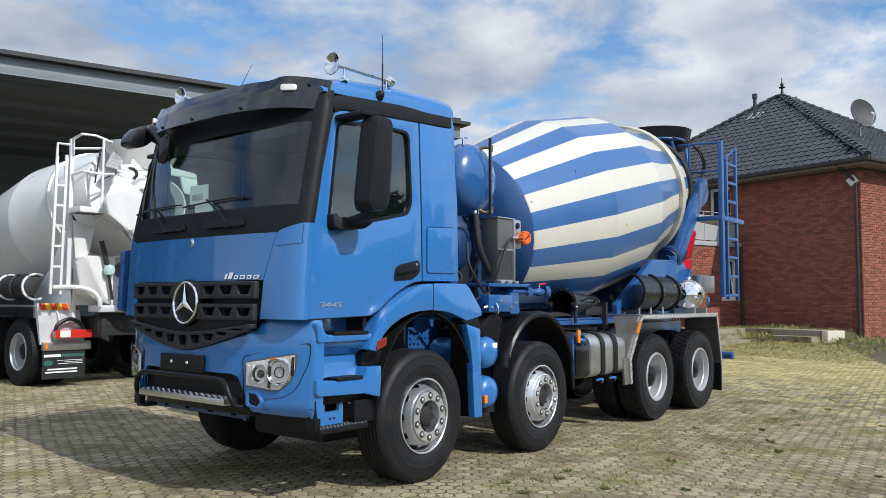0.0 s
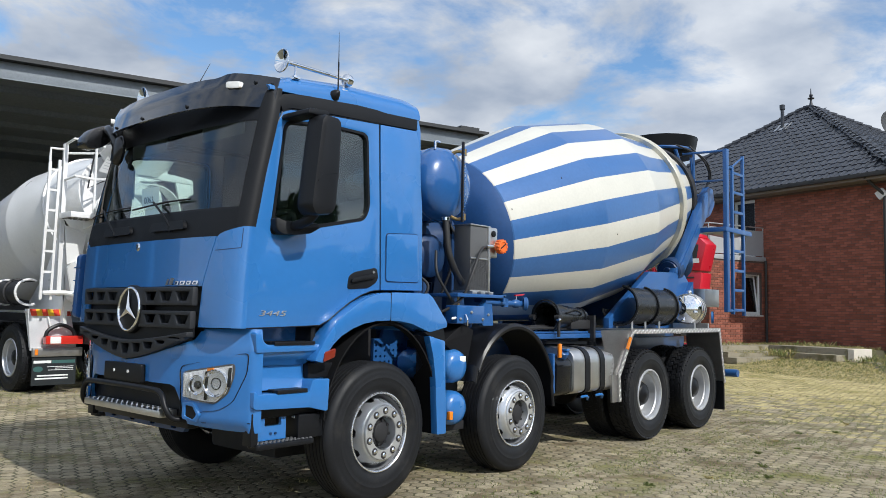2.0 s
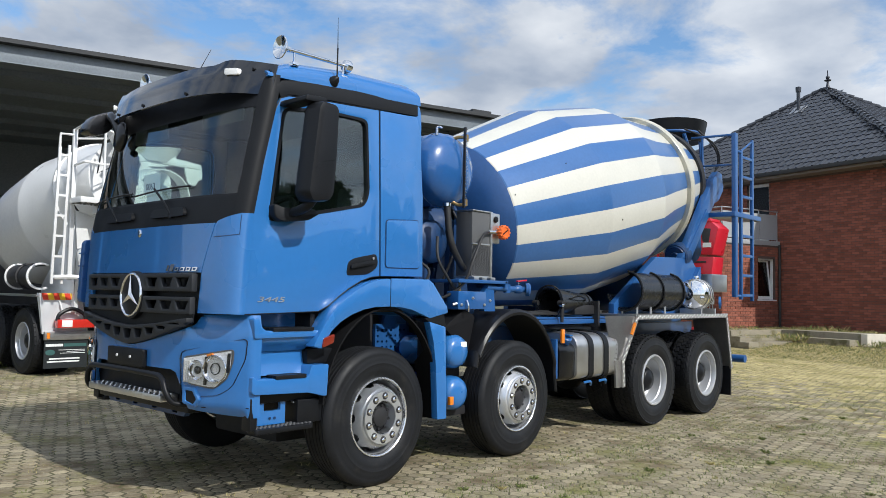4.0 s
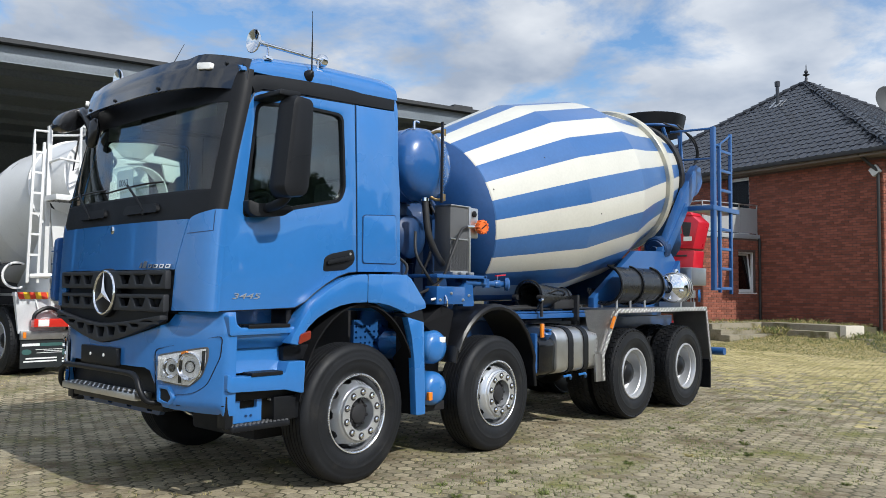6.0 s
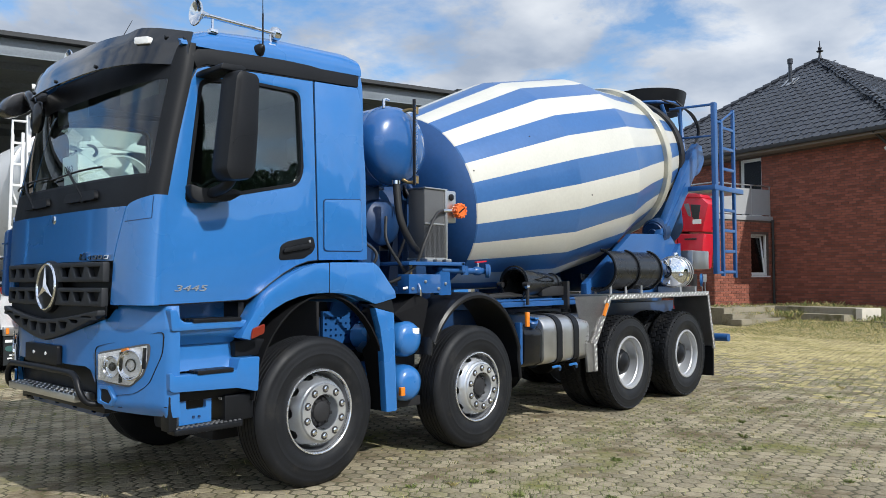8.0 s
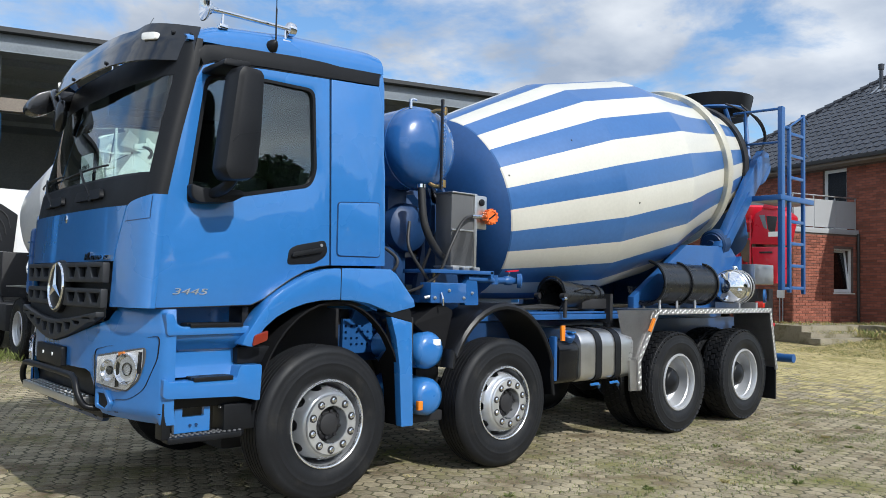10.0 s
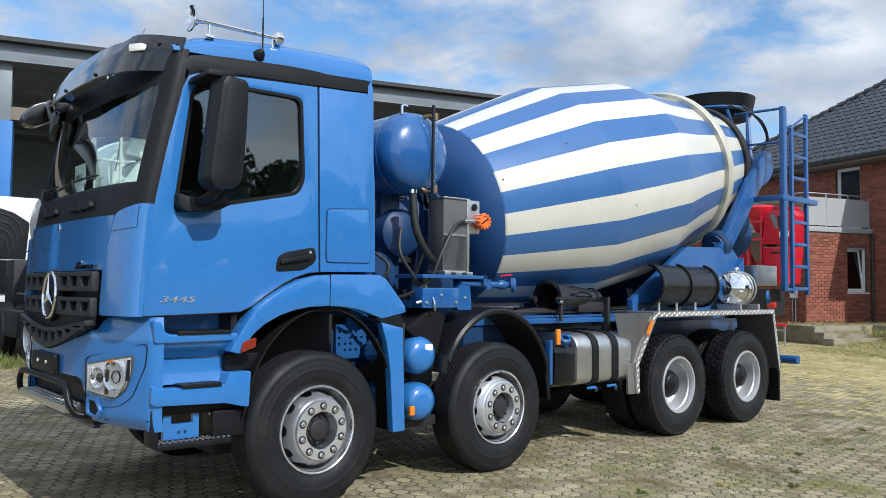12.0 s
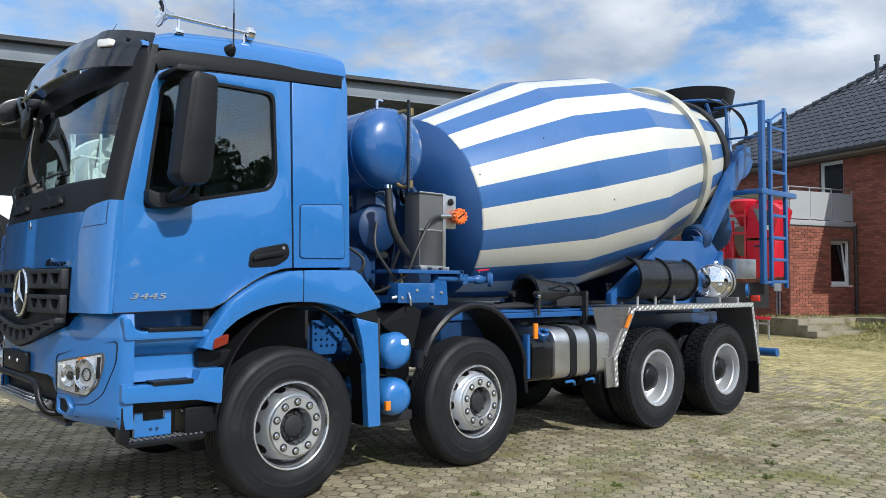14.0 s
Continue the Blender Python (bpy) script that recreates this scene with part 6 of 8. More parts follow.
for i in range(12):
    a = 2 * math.pi * i / 12
    rod(bm, KN @ Vector((0.060 * math.cos(a), 0.060 * math.sin(a), 0.012)), KN @ Vector((0.060 * math.cos(a), 0.060 * math.sin(a), 0.068)), 0.010, 6)
knob = part("rotary_switch", bm, ORANGE, sb, "orange fluted rotary switch")
part("knob_slot", box(B(), -0.040, 0.040, -0.006, 0.006, 0.066, 0.069, 0.0, KN @ pose(0, 0, 0, 0, 0, 35)), BLACK, knob)
part("switch_neck", lathe(B(), [(0.048, -0.05), (0.050, 0.0), (0.040, 0.004), (0, 0.004)], 20, KN), ALU, sb)
bm = B()
lathe(bm, [(0.03, 0), (0.03, 0.012), (0.02, 0.016), (0, 0.016)], 14, along((1.59, -1.02, 2.21), (1.59, -1.05, 2.21)))
part("push_button", bm, BLACK, sb)
bm = B()
rod(bm, (1.44, -1.06, 2.08), (1.62, -1.05, 2.09), 0.016, 10)
part("cable_gland", bm, CHROME, sb)
bm = B()
box(bm, 0.92, 1.62, -1.16, -0.78, 1.595, 1.625, 0.005)
box(bm, 1.58, 1.61, -1.16, -0.80, 1.56, 1.62)
part("cooler_tray", bm, BLUE_F, truck)
for x in (1.22, 1.34, 1.46):
    part("cooler_foot", box(B(), x, x + 0.07, -1.08, -1.0, 1.625, 1.655, 0.006), ALU, cool)
for pts in ([(1.44, -1.06, 2.08), (1.28, -1.12, 2.02), (1.12, -1.15, 1.80), (1.02, -1.12, 1.58), (0.85, -1.0, 1.45), (0.70, -0.85, 1.45)],
            [(0.86, -0.95, 2.0), (0.80, -1.02, 1.80), (0.90, -1.06, 1.62), (1.0, -1.08, 1.50)], [(0.62, -0.9, 1.80), (0.70, -1.0, 1.70), (0.66, -1.0, 1.60), (0.56, -0.9, 1.55)],
            [(1.30, -0.72, 2.3), (1.36, -0.78, 2.1), (1.26, -0.80, 1.9), (1.2, -0.7, 1.6)]):
    part("control_cable", tube(B(), pts, 0.013, 8, 6), HOSE, truck, "black control cable")
bm = B()
tube(bm, [(0.96, -0.97, 2.30), (0.97, -0.99, 2.05), (1.02, -1.0, 1.90), (1.15, -0.98, 1.76), (1.30, -0.90, 1.72)], 0.032, 10, 6)
part("suction_hose", bm, HOSE, truck, "thick black hose")
bm = B()
lathe(bm, [(0.037, 0), (0.037, 0.03)], 12, along((0.96, -0.97, 2.28), (0.96, -0.97, 2.4)))
part("hose_clamp", bm, CHROME, truck)

# lifting bracket and pipe on the driver's side
bm = B()
box(bm, 0.92, 1.30, -1.16, -1.02, 1.36, 1.52, 0.008)
box(bm, 0.92, 1.25, -1.02, -0.4, 1.36, 1.42)
plate(bm, rounded([(1.32, 1.34), (1.32, 1.52), (1.38, 1.57), (1.46, 1.54), (1.48, 1.34)], 0.02), (), -1.12, -1.06)
part("brass_pipe", rod(B(), (1.0, -1.10, 1.52), (1.0, -1.10, 1.60), 0.012, 8), BRASS, truck)
part("drain_cock", tube(B(), [(1.02, -1.17, 1.44), (1.02, -1.19, 1.40), (1.03, -1.185, 1.34)], 0.009, 6, 3), CHROME, truck)
part("cable_end", rod(B(), (0.89, -1.12, 1.40), (0.93, -1.14, 1.41), 0.013, 8), GALV, truck)
sbk = part("side_bracket", bm, BLUE_T, truck, "blue folded steel bracket")
for x, z in ((0.96, 1.40), (1.27, 1.40), (1.11, 1.46), (1.40, 1.44)):
    part("bolt", lathe(B(), [(0, 0), (0.013, 0), (0.013, 0.009), (0.007, 0.010), (0.007, 0.018), (0, 0.018)], 8, along((x, -1.16 if x < 1.3 else -1.12, z), (x, -2, z))), GALV, sbk)
bm = B()
tube(bm, [(1.36, -1.10, 1.56), (1.62, -1.10, 1.555), (1.72, -1.10, 1.54)], 0.028, 10)
rod(bm, (1.68, -1.10, 1.515), (1.68, -1.10, 1.595), 0.034, 12)
rod(bm, (1.68, -1.10, 1.55), (1.93, -1.14, 1.55), 0.028, 12)
lathe(bm, [(0.035, 0), (0.062, 0.0), (0.065, 0.03), (0.05, 0.045), (0.035, 0.045), (0.03, 0.02), (0, 0.02)], 18, along((1.92, -1.14, 1.55), (1.98, -1.20, 1.55)))
part("water_pipe", bm, BLUE_F, truck, "blue water pipe with coupling")
bm = B()
tube(bm, [(1.52, -0.98, 1.585), (1.60, -1.05, 1.60), (1.66, -1.08, 1.605)], 0.008, 6, 3)
part("valve_lever", bm, CHROME, truck)
part("valve_body", lathe(B(), [(0, 0.0), (0.030, 0.0), (0.040, 0.02), (0.040, 0.07), (0.030, 0.09), (0, 0.09)], 14, along((1.78, -1.115, 1.55), (1.93, -1.14, 1.55))), BLUE_F, truck)
part("valve_stem", rod(B(), (1.83, -1.125, 1.58), (1.83, -1.125, 1.625), 0.010, 8), CHROME, truck)
part("valve_handle", plate(B(), rounded([(1.80, 1.622), (1.94, 1.634), (1.94, 1.646), (1.80, 1.634)], 0.004), (), -1.14, -1.115), REDP, truck, "red valve handle")

# spare chute sections lying on the driver's side: one seen end-on, one lengthwise
bm = B()
sheet(bm, lambda u, v: Vector((2.66 + 0.72 * v, -0.89 + 0.165 * (1 - 0.45 * v) * math.sin(u), 1.43 + 0.155 * (1 - 0.45 * v) * math.cos(u))), lin(0, 2 * math.pi, 33), lin(0, 1, 8), 0.012)
ch = part("chute_funnel", bm, CHUTEB, truck, "black conical chute piece")
# dark disc added inside the funnel, standing in for the shade there
bm = B()
lathe(bm, [(0.10, 0.0), (0.0, 0.0)], 24, pose(3.2, -0.89, 1.43, 0, 90, 0))
part("funnel_shade", bm, CHASSIS, ch)
for y in (-1.05, -0.73):
    bm = B()
    rod(bm, (2.68, y, 1.40), (2.68, y, 1.22), 0.018, 8)
    rod(bm, (2.66, y - 0.03, 1.42), (2.66, y + 0.03, 1.42), 0.03, 10)
    part("chute_holder", bm, CHASSIS, truck)
bm = B()
lathe(bm, [(0.168, 0.0), (0.182, 0.004), (0.182, 0.018), (0.168, 0.022)], 32, Matrix.Translation((2.66, -0.89, 1.43)) @ pose(0, 0, 0, 0, 90, 0))
part("funnel_rim", bm, CHUTEB, ch)
lathe_m = Matrix.Translation((3.30, -0.89, 1.43)) @ pose(0, 0, 0, 0, 90, 0)
part("funnel_rim", lathe(B(), [(0.095, 0.0), (0.108, 0.004), (0.108, 0.018), (0.095, 0.022)], 28, lathe_m), CHUTEB, ch)
for y, z in ((-1.065, 1.40), (-0.715, 1.40)):
    part("pivot_bolt", rod(B(), (2.672, y, z), (2.635, y, z), 0.019, 10), CHROME, ch, "bright pivot bolt")
part("funnel_handle", tube(B(), [(2.86, -1.03, 1.47), (2.95, -1.08, 1.50), (3.10, -1.06, 1.47), (3.18, -1.0, 1.45)], 0.011, 6, 4), CHUTEB, ch)
part("chute_tray", box(B(), 3.0, 3.4, -1.0, -0.6, 1.30, 1.40, 0.01), CHASSIS, truck)
part("chute_stop", box(B(), 3.38, 3.42, -1.05, -0.85, 1.16, 1.45), CHASSIS, truck)
bm = B()


def trough(u, v):
    # half-round chute lying on its side, hollow towards the camera's front
    return Vector((4.18 + 1.08 * v, -0.93 - 0.225 * math.sin(u), 1.575 + 0.225 * math.cos(u)))


sheet(bm, trough, lin(0.2, 4.5, 28), lin(0, 1, 10), 0.012)
ch2 = part("extension_chute", bm, CHUTEB, truck, "black half-round extension chute")
for v in (0.0, 0.5, 1.0):
    bm = B()
    tube(bm, [trough(u, v) * 1.0 + Vector((0, -0.012 * math.sin(u), 0.012 * math.cos(u))) for u in lin(0.15, 4.55, 26)], 0.013, 6)
    part("chute_rib", bm, CHUTEB, ch2)
for x, y, h in ((4.25, -1.05, 0.10), (4.95, -1.05, 0.10), (4.25, -0.85, 0.06), (4.95, -0.85, 0.06), (4.6, -1.04, 0.09)):
    part("chute_post", rod(B(), (x, y, 1.30), (x, y, 1.30 + h), 0.015, 8), GALV, truck)

# polished tank with bands on the rear wing
bm = B()
MT = along((5.62, -1.10, 1.555), (6.26, -0.90, 1.555))
lathe(bm, [(0, 0), (0.08, 0.008), (0.16, 0.035), (0.195, 0.07), (0.205, 0.11), (0.205, 0.50), (0.195, 0.55), (0.15, 0.59), (0, 0.60)], 36, MT)
st = part("chrome_tank", bm, CHROME, truck, "polished steel additive tank")
for h in (0.24, 0.33, 0.42, 0.48):
    part("tank_band", lathe(B(), [(0.206, h), (0.213, h + 0.003), (0.213, h + 0.020), (0.206, h + 0.023)], 36, MT), CHASSIS if h in (0.33, 0.48) else ALU, st)
for a, r in ((60, 0.15), (200, 0.13), (285, 0.155)):
    q = Vector((r * math.cos(radians(a)), r * math.sin(radians(a)), 0.03))
    part("tank_fitting", lathe(B(), [(0.026, 0.0), (0.026, -0.03), (0.018, -0.034), (0.018, -0.055), (0, -0.056)], 12, MT @ Matrix.Translation(q)), CHROME, st)
part("weld_seam", lathe(B(), [(0.196, 0.066), (0.202, 0.072), (0.200, 0.08)], 36, MT), ALU, st)
bm = B()
lathe(bm, [(0.035, 0), (0.04, 0.03), (0.03, 0.05), (0, 0.05)], 14, pose(5.88, -1.03, 1.755))
part("tank_cap", bm, CHROME, st)
for x in (5.70, 6.12):
    part("tank_cradle", box(B(), x, x + 0.04, -1.18, -0.88, 1.30, 1.37), GALV, st)
bm = B()
box(bm, 6.45, 6.95, -1.0, -0.7, 1.60, 1.85, 0.01)
part("tool_box", bm, ALU, truck, "aluminium tool box")
bm = B()
lathe(bm, [(0.06, -0.015), (0.09, -0.015), (0.09, 0.015), (0.06, 0.015)], 20, pose(6.75, -0.98, 1.45, 90, 0, 20), close=True)
part("tow_ring", bm, BLUE, truck)

# ---- ground: one sheet that rises gently to the brick house, with pavers on it ----


def ground_z(x, y):
    k = min(1.0, max(0.0, (x * 0.953 - y * 0.30 - 15.0) / 6.0))
    j = min(1.0, max(0.0, (y - 3.8) / 3.2)) * min(1.0, max(0.0, (10.0 - x) / 5.0))
    return 0.30 * k * k * (3 - 2 * k) + 0.11 * j * j * (3 - 2 * j)


bm = B()
xs = [-400, -120, -40, -15] + lin(-10, 30, 81) + [40, 60, 120, 400]
ys = [-400, -120, -40, -15] + lin(-10, 20, 61) + [40, 60, 120, 400]
sheet(bm, lambda u, v: Vector((u, v, ground_z(u, v) - 0.0015)), xs, ys)
ground = tagged(part("ground", bm, SOIL), "mossy soil between the pavers of the yard", "ground", kind="structure")

# ---- brick house ----
HU, HV = Vector((0.30, 0.953, 0)).normalized(), Vector((0.953, -0.30, 0)).normalized()   # along the shaded wall, along the sunny wall
HR = Vector((22.75, 0.18, 0))
HM = Matrix(((HU.x, HV.x, 0, HR.x), (HU.y, HV.y, 0, HR.y), (0, 0, 1, 0), (0, 0, 0, 1)))  # local x along the shaded wall, y along the sunny wall
house = thing("brick_house", "two-storey red brick house with dark glazed tiled hip roof", "house", at=HM)
EAVE, WTOP = 5.62, 5.75
L_MAIN, W_MAIN = 11.8, 9.4


def wall_box(name, x0, x1, y0, y1, z0, z1):
    return part(name, box(B(), x0, x1, y0, y1, z0, z1), MORTAR, house)


# shaded gable-side wall with the balcony door, sunny wall, and the back walls
bm = B()
plate(bm, [(0, 0), (L_MAIN, 0), (L_MAIN, WTOP), (0, WTOP)], [[(4.85, 3.62), (5.80, 3.62), (5.80, 5.70), (4.85, 5.70)]], 0.0, 0.3)
part("wall_shaded", bm, MORTAR, house)
wall_box("wall_sunny", 0.0, 0.3, 0.3, W_MAIN, 0, WTOP)
wall_box("wall_back", L_MAIN - 0.3, L_MAIN, 0.3, W_MAIN, 0, WTOP)
wall_box("wall_far", 0.3, L_MAIN - 0.3, W_MAIN - 0.3, W_MAIN, 0, WTOP)
# one-storey bay with roof terrace; local y is negative towards the yard
BX, BY, BTOP = 4.45, -2.9, 3.42
bm = B()
plate(bm, [(BY, 0), (0, 0), (0, BTOP), (BY, BTOP)], [[(-1.12, 1.55), (-0.22, 1.55), (-0.22, 2.96), (-1.12, 2.96)]], BX, BX + 0.3, axis='x')
part("bay_wall_sunny", bm, MORTAR, house)
wall_box("bay_wall_front", BX + 0.3, 11.0, BY, BY + 0.3, 0, BTOP)
wall_box("bay_wall_end", 10.7, 11.0, BY + 0.3, 0, 0, BTOP)
part("bay_roof", box(B(), BX + 0.02, 10.98, BY + 0.02, -0.0, BTOP, BTOP + 0.12), SOFFIT, house)
# dark panels added behind the panes, standing in for unlit rooms
part("bay_interior", box(B(), BX + 0.9, BX + 1.0, BY + 0.35, -0.05, 0.1, BTOP - 0.05), DARKIN, house)
part("upper_interior", box(B(), 4.3, 6.4, 0.9, 1.0, 3.5, 5.7), DARKIN, house)


def window(x0, x1, z0, z1, at, tilt=0.0):
    """White framed window in a wall that looks to -y; at carries it to its place."""
    win = part("window_frame", plate(B(), [(x0, z0), (x1, z0), (x1, z1), (x0, z1)], [[(x0 + 0.05, z0 + 0.05), (x1 - 0.05, z0 + 0.05), (x1 - 0.05, z1 - 0.05), (x0 + 0.05, z1 - 0.05)]], 0.10, 0.17), FRAMEW, house, "white plastic window frame")
    win.matrix_basis = at
    a, b, c, d = x0 + 0.045, x1 - 0.045, z0 + 0.045, z1 - 0.045
    sash = part("sash", plate(B(), [(a, c), (b, c), (b, d), (a, d)], [[(a + 0.06, c + 0.06), (b - 0.06, c + 0.06), (b - 0.06, d - 0.06), (a + 0.06, d - 0.06)]], 0.115, 0.165), FRAMEW, win)
    pane = part("pane", plate(B(), [(a + 0.055, c + 0.055), (b - 0.055, c + 0.055), (b - 0.055, d - 0.055), (a + 0.055, d - 0.055)], (), 0.138, 0.142), HOUSEGLASS, win)
    if tilt:
        t = Matrix.Translation((0, 0.165, c)) @ pose(0, 0, 0, -tilt) @ Matrix.Translation((0, -0.165, -c))
        sash.matrix_basis = t
        pane.matrix_basis = t
    part("window_sill", box(B(), x0 - 0.04, x1 + 0.04, -0.03, 0.12, z0 - 0.05, z0 - 0.005, 0.004), FRAMEW, win)
    return win


window(4.85, 5.80, 3.62, 5.70, pose(0, 0, 0))
# bay window on the wall that looks to -x of the house: carried round by a quarter turn
window(0.22, 1.12, 1.55, 2.96, pose(BX, 0, 0, 0, 0, -90), 7)

# balcony railing with grey panels
bm = B()
rod(bm, (BX + 0.05, -0.02, 4.62), (BX + 0.05, BY + 0.05, 4.62), 0.022, 8)
rod(bm, (BX + 0.05, BY + 0.05, 4.62), (10.9, BY + 0.05, 4.62), 0.022, 8)
part("balcony_handrail", bm, GALV, house, "galvanised balcony handrail")
for y in (-0.06, -1.0, -1.95, BY + 0.05):
    part("baluster_post", rod(B(), (BX + 0.05, y, 3.5), (BX + 0.05, y, 4.62), 0.02, 8), GALV, house)
for y0, y1 in ((-0.98, -0.08), (-1.93, -1.02), (BY + 0.08, -1.97)):
    part("balcony_panel", box(B(), BX + 0.03, BX + 0.045, y0, y1, 3.62, 4.50), BALC, house, "grey balcony panel")
for x0 in (4.55, 5.55, 6.55, 7.55, 8.55, 9.55):
    part("balcony_panel", box(B(), x0, x0 + 0.96, BY + 0.03, BY + 0.045, 3.62, 4.50), BALC, house, "grey balcony panel")
    part("baluster_post", rod(B(), (x0 + 0.98, BY + 0.05, 3.5), (x0 + 0.98, BY + 0.05, 4.62), 0.02, 8), GALV, house)
part("bay_edge", box(B(), BX - 0.04, 11.04, BY - 0.04, -0.003, BTOP - 0.0, BTOP + 0.16, 0.01), BALC, house, "grey metal roof edge")

# eaves, gutter, downpipes, wall lamp
OV = 0.55
bm = B()
box(bm, -OV, L_MAIN + OV, -OV, W_MAIN + OV, WTOP, WTOP + 0.16, 0.01)
part("soffit", bm, SOFFIT, house, "brown boarded eaves")
bm = B()
box(bm, -OV - 0.10, L_MAIN + OV, -OV - 0.12, -OV - 0.003, WTOP + 0.08, WTOP + 0.22, 0.02)
box(bm, -OV - 0.12, -OV - 0.003, -OV, W_MAIN + OV, WTOP + 0.08, WTOP + 0.22, 0.02)
part("gutter", bm, GUTTER, house, "dark metal gutter")
bm = B()
tube(bm, [(0.45, -OV, WTOP + 0.1), (0.35, -0.30, WTOP - 0.12), (0.10, -0.09, WTOP - 0.45), (0.10, -0.09, WTOP - 0.7), (0.10, -0.09, 0.15)], 0.05, 10)
part("downpipe", bm, GUTTER, house, "dark metal downpipe")
bm = B()
tube(bm, [(BX - 0.08, -0.09, 3.45), (BX - 0.08, -0.09, 0.2)], 0.045, 10)
part("downpipe", bm, GUTTER, house, "dark metal downpipe")
bm = B()
box(bm, -0.14, 0.14, -0.14, -0.02, -0.14, 0.14, 0.02, pose(0.20, 0, 5.33, 0, 35, 0))
part("wall_lamp", bm, FRAMEW, house, "white square wall lamp")

# hip roof
APEX = Vector((L_MAIN / 2, W_MAIN / 2, 9.92))
RZ = WTOP + 0.2
corners = [Vector((-OV, -OV, RZ)), Vector((L_MAIN + OV, -OV, RZ)), Vector((L_MAIN + OV, W_MAIN + OV, RZ)), Vector((-OV, W_MAIN + OV, RZ))]
RIDGE = 0.15
A1, A2 = APEX + Vector((-RIDGE, 0, 0)), APEX + Vector((RIDGE, 0, 0))
bm = B()
cv = [bm.verts.new(c) for c in corners]
a1, a2 = bm.verts.new(A1), bm.verts.new(A2)
bm.faces.new((cv[0], cv[1], a2, a1)); bm.faces.new((cv[1], cv[2], a2)); bm.faces.new((cv[2], cv[3], a1, a2)); bm.faces.new((cv[3], cv[0], a1)); bm.faces.new(cv)
roof = part("roof", bm, GUTTER, house, "dark hip roof")
bm = B()
for c, a in ((corners[0], A1), (corners[1], A2), (corners[3], A1), (corners[2], A2)):
    n = int((a - c).length / 0.33)
    for i in range(n):
        p, q = c.lerp(a, i / n), c.lerp(a, (i + 1.12) / n)
        rod(bm, p + Vector((0, 0, 0.07)), q + Vector((0, 0, 0.05)), 0.12, 8, 0.09)
rod(bm, A1 + Vector((0, 0, 0.06)), A2 + Vector((0, 0, 0.06)), 0.11, 8)
part("ridge_tiling", bm, TILE, roof, "dark half-round hip tiles")
bm = B()
lathe(bm, [(0.14, 0), (0.10, 0.12), (0.06, 0.32), (0.05, 0.42), (0.16, 0.46), (0.17, 0.50), (0.05, 0.54), (0.10, 0.62), (0.09, 0.68), (0.03, 0.72), (0.02, 1.0), (0, 1.02)], 14, Matrix.Translation(A1 + Vector((0.0, 0, 0.03))) @ Matrix.Scale(0.78, 4))
part("finial", bm, TILE, roof, "dark ceramic roof finial")
bm = B()
vp = Vector((6.2, 3.5, RZ + (APEX.z - RZ) * 0.772))
part("vent_flashing", plate(B(), [(-0.28, -0.22), (0.28, -0.22), (0.28, 0.22), (-0.28, 0.22)], (), 0.06, 0.075, axis='z', shift=lambda c: vp + Vector((c.x, c.y, c.z + c.y * 0.755))), GALV, roof, "pale metal flashing")
lathe(bm, [(0.07, -0.2), (0.07, 0.75), (0.10, 0.76), (0.11, 0.95), (0.0, 1.0)], 14, Matrix.Translation(vp))
part("vent_pipe", bm, TILE, roof, "dark roof vent pipe")
DISH = Matrix.Translation((1.58, 3.05, 8.17)) @ Vector((-0.93, -0.30, 0.22)).to_track_quat('Z', 'Y').to_matrix().to_4x4() @ Matrix.Scale(1.18, 4)
bm = B()
lathe(bm, [(0.0, 0.0), (0.15, 0.012), (0.30, 0.045), (0.42, 0.088), (0.45, 0.10), (0.452, 0.09), (0.42, 0.072), (0.30, 0.03), (0.15, -0.004), (0.0, -0.016)], 36, DISH)
dish = part("satellite_dish", bm, mat("grey_dish_paint", (0.045, 0.047, 0.05), 0.6, 0, 0.12, 4), house, "dark grey satellite dish")
bm = B()
rod(bm, DISH @ Vector((0, 0, -0.03)), DISH @ Vector((0.0, 0.0, -0.03)) + Vector((0.06, 0.06, -1.5)), 0.03, 8)
part("dish_mast", bm, GALV, dish)
bm = B()
tube(bm, [DISH @ Vector((0.0, -0.42, 0.06)), DISH @ Vector((0.0, -0.46, 0.30)), DISH @ Vector((0.0, -0.22, 0.46))], 0.02, 8, 3)
rod(bm, DISH @ Vector((0.0, -0.24, 0.47)), DISH @ Vector((0.0, -0.14, 0.38)), 0.045, 10)
part("dish_arm", bm, FRAMEW, dish, "pale arm with its receiver head")

# steps and kerbs before the bay


def slab(x0, x1, y0, y1, z0, z1, label):
    ob = part("concrete_step", box(B(), x0, x1, y0, y1, z0, z1, 0.015), CONC)
    ob.matrix_basis = HM
    return tagged(ob, label, "step", "steps before the brick house", "")


slab(2.8, 4.40, -4.4, -1.30, 0.0, 0.58, "weathered concrete landing before the brick bay")
slab(2.4, 2.795, -4.5, -2.12, 0.0, 0.42, "weathered mossy concrete step below the landing")
slab(2.0, 2.395, -4.6, -2.56, 0.0, 0.27, "weathered mossy concrete step at the foot of the landing")
slab(0.15, 2.79, -2.10, -1.30, 0.0, 0.60, "low weathered concrete slab beside the brick wall")
slab(0.20, 1.90, -2.55, -2.105, 0.0, 0.42, "low weathered concrete step beside the brick wall")
slab(-0.9, 0.12, -2.4, -2.15, 0.0, 0.27, "narrow concrete kerb stone at the yard's edge")
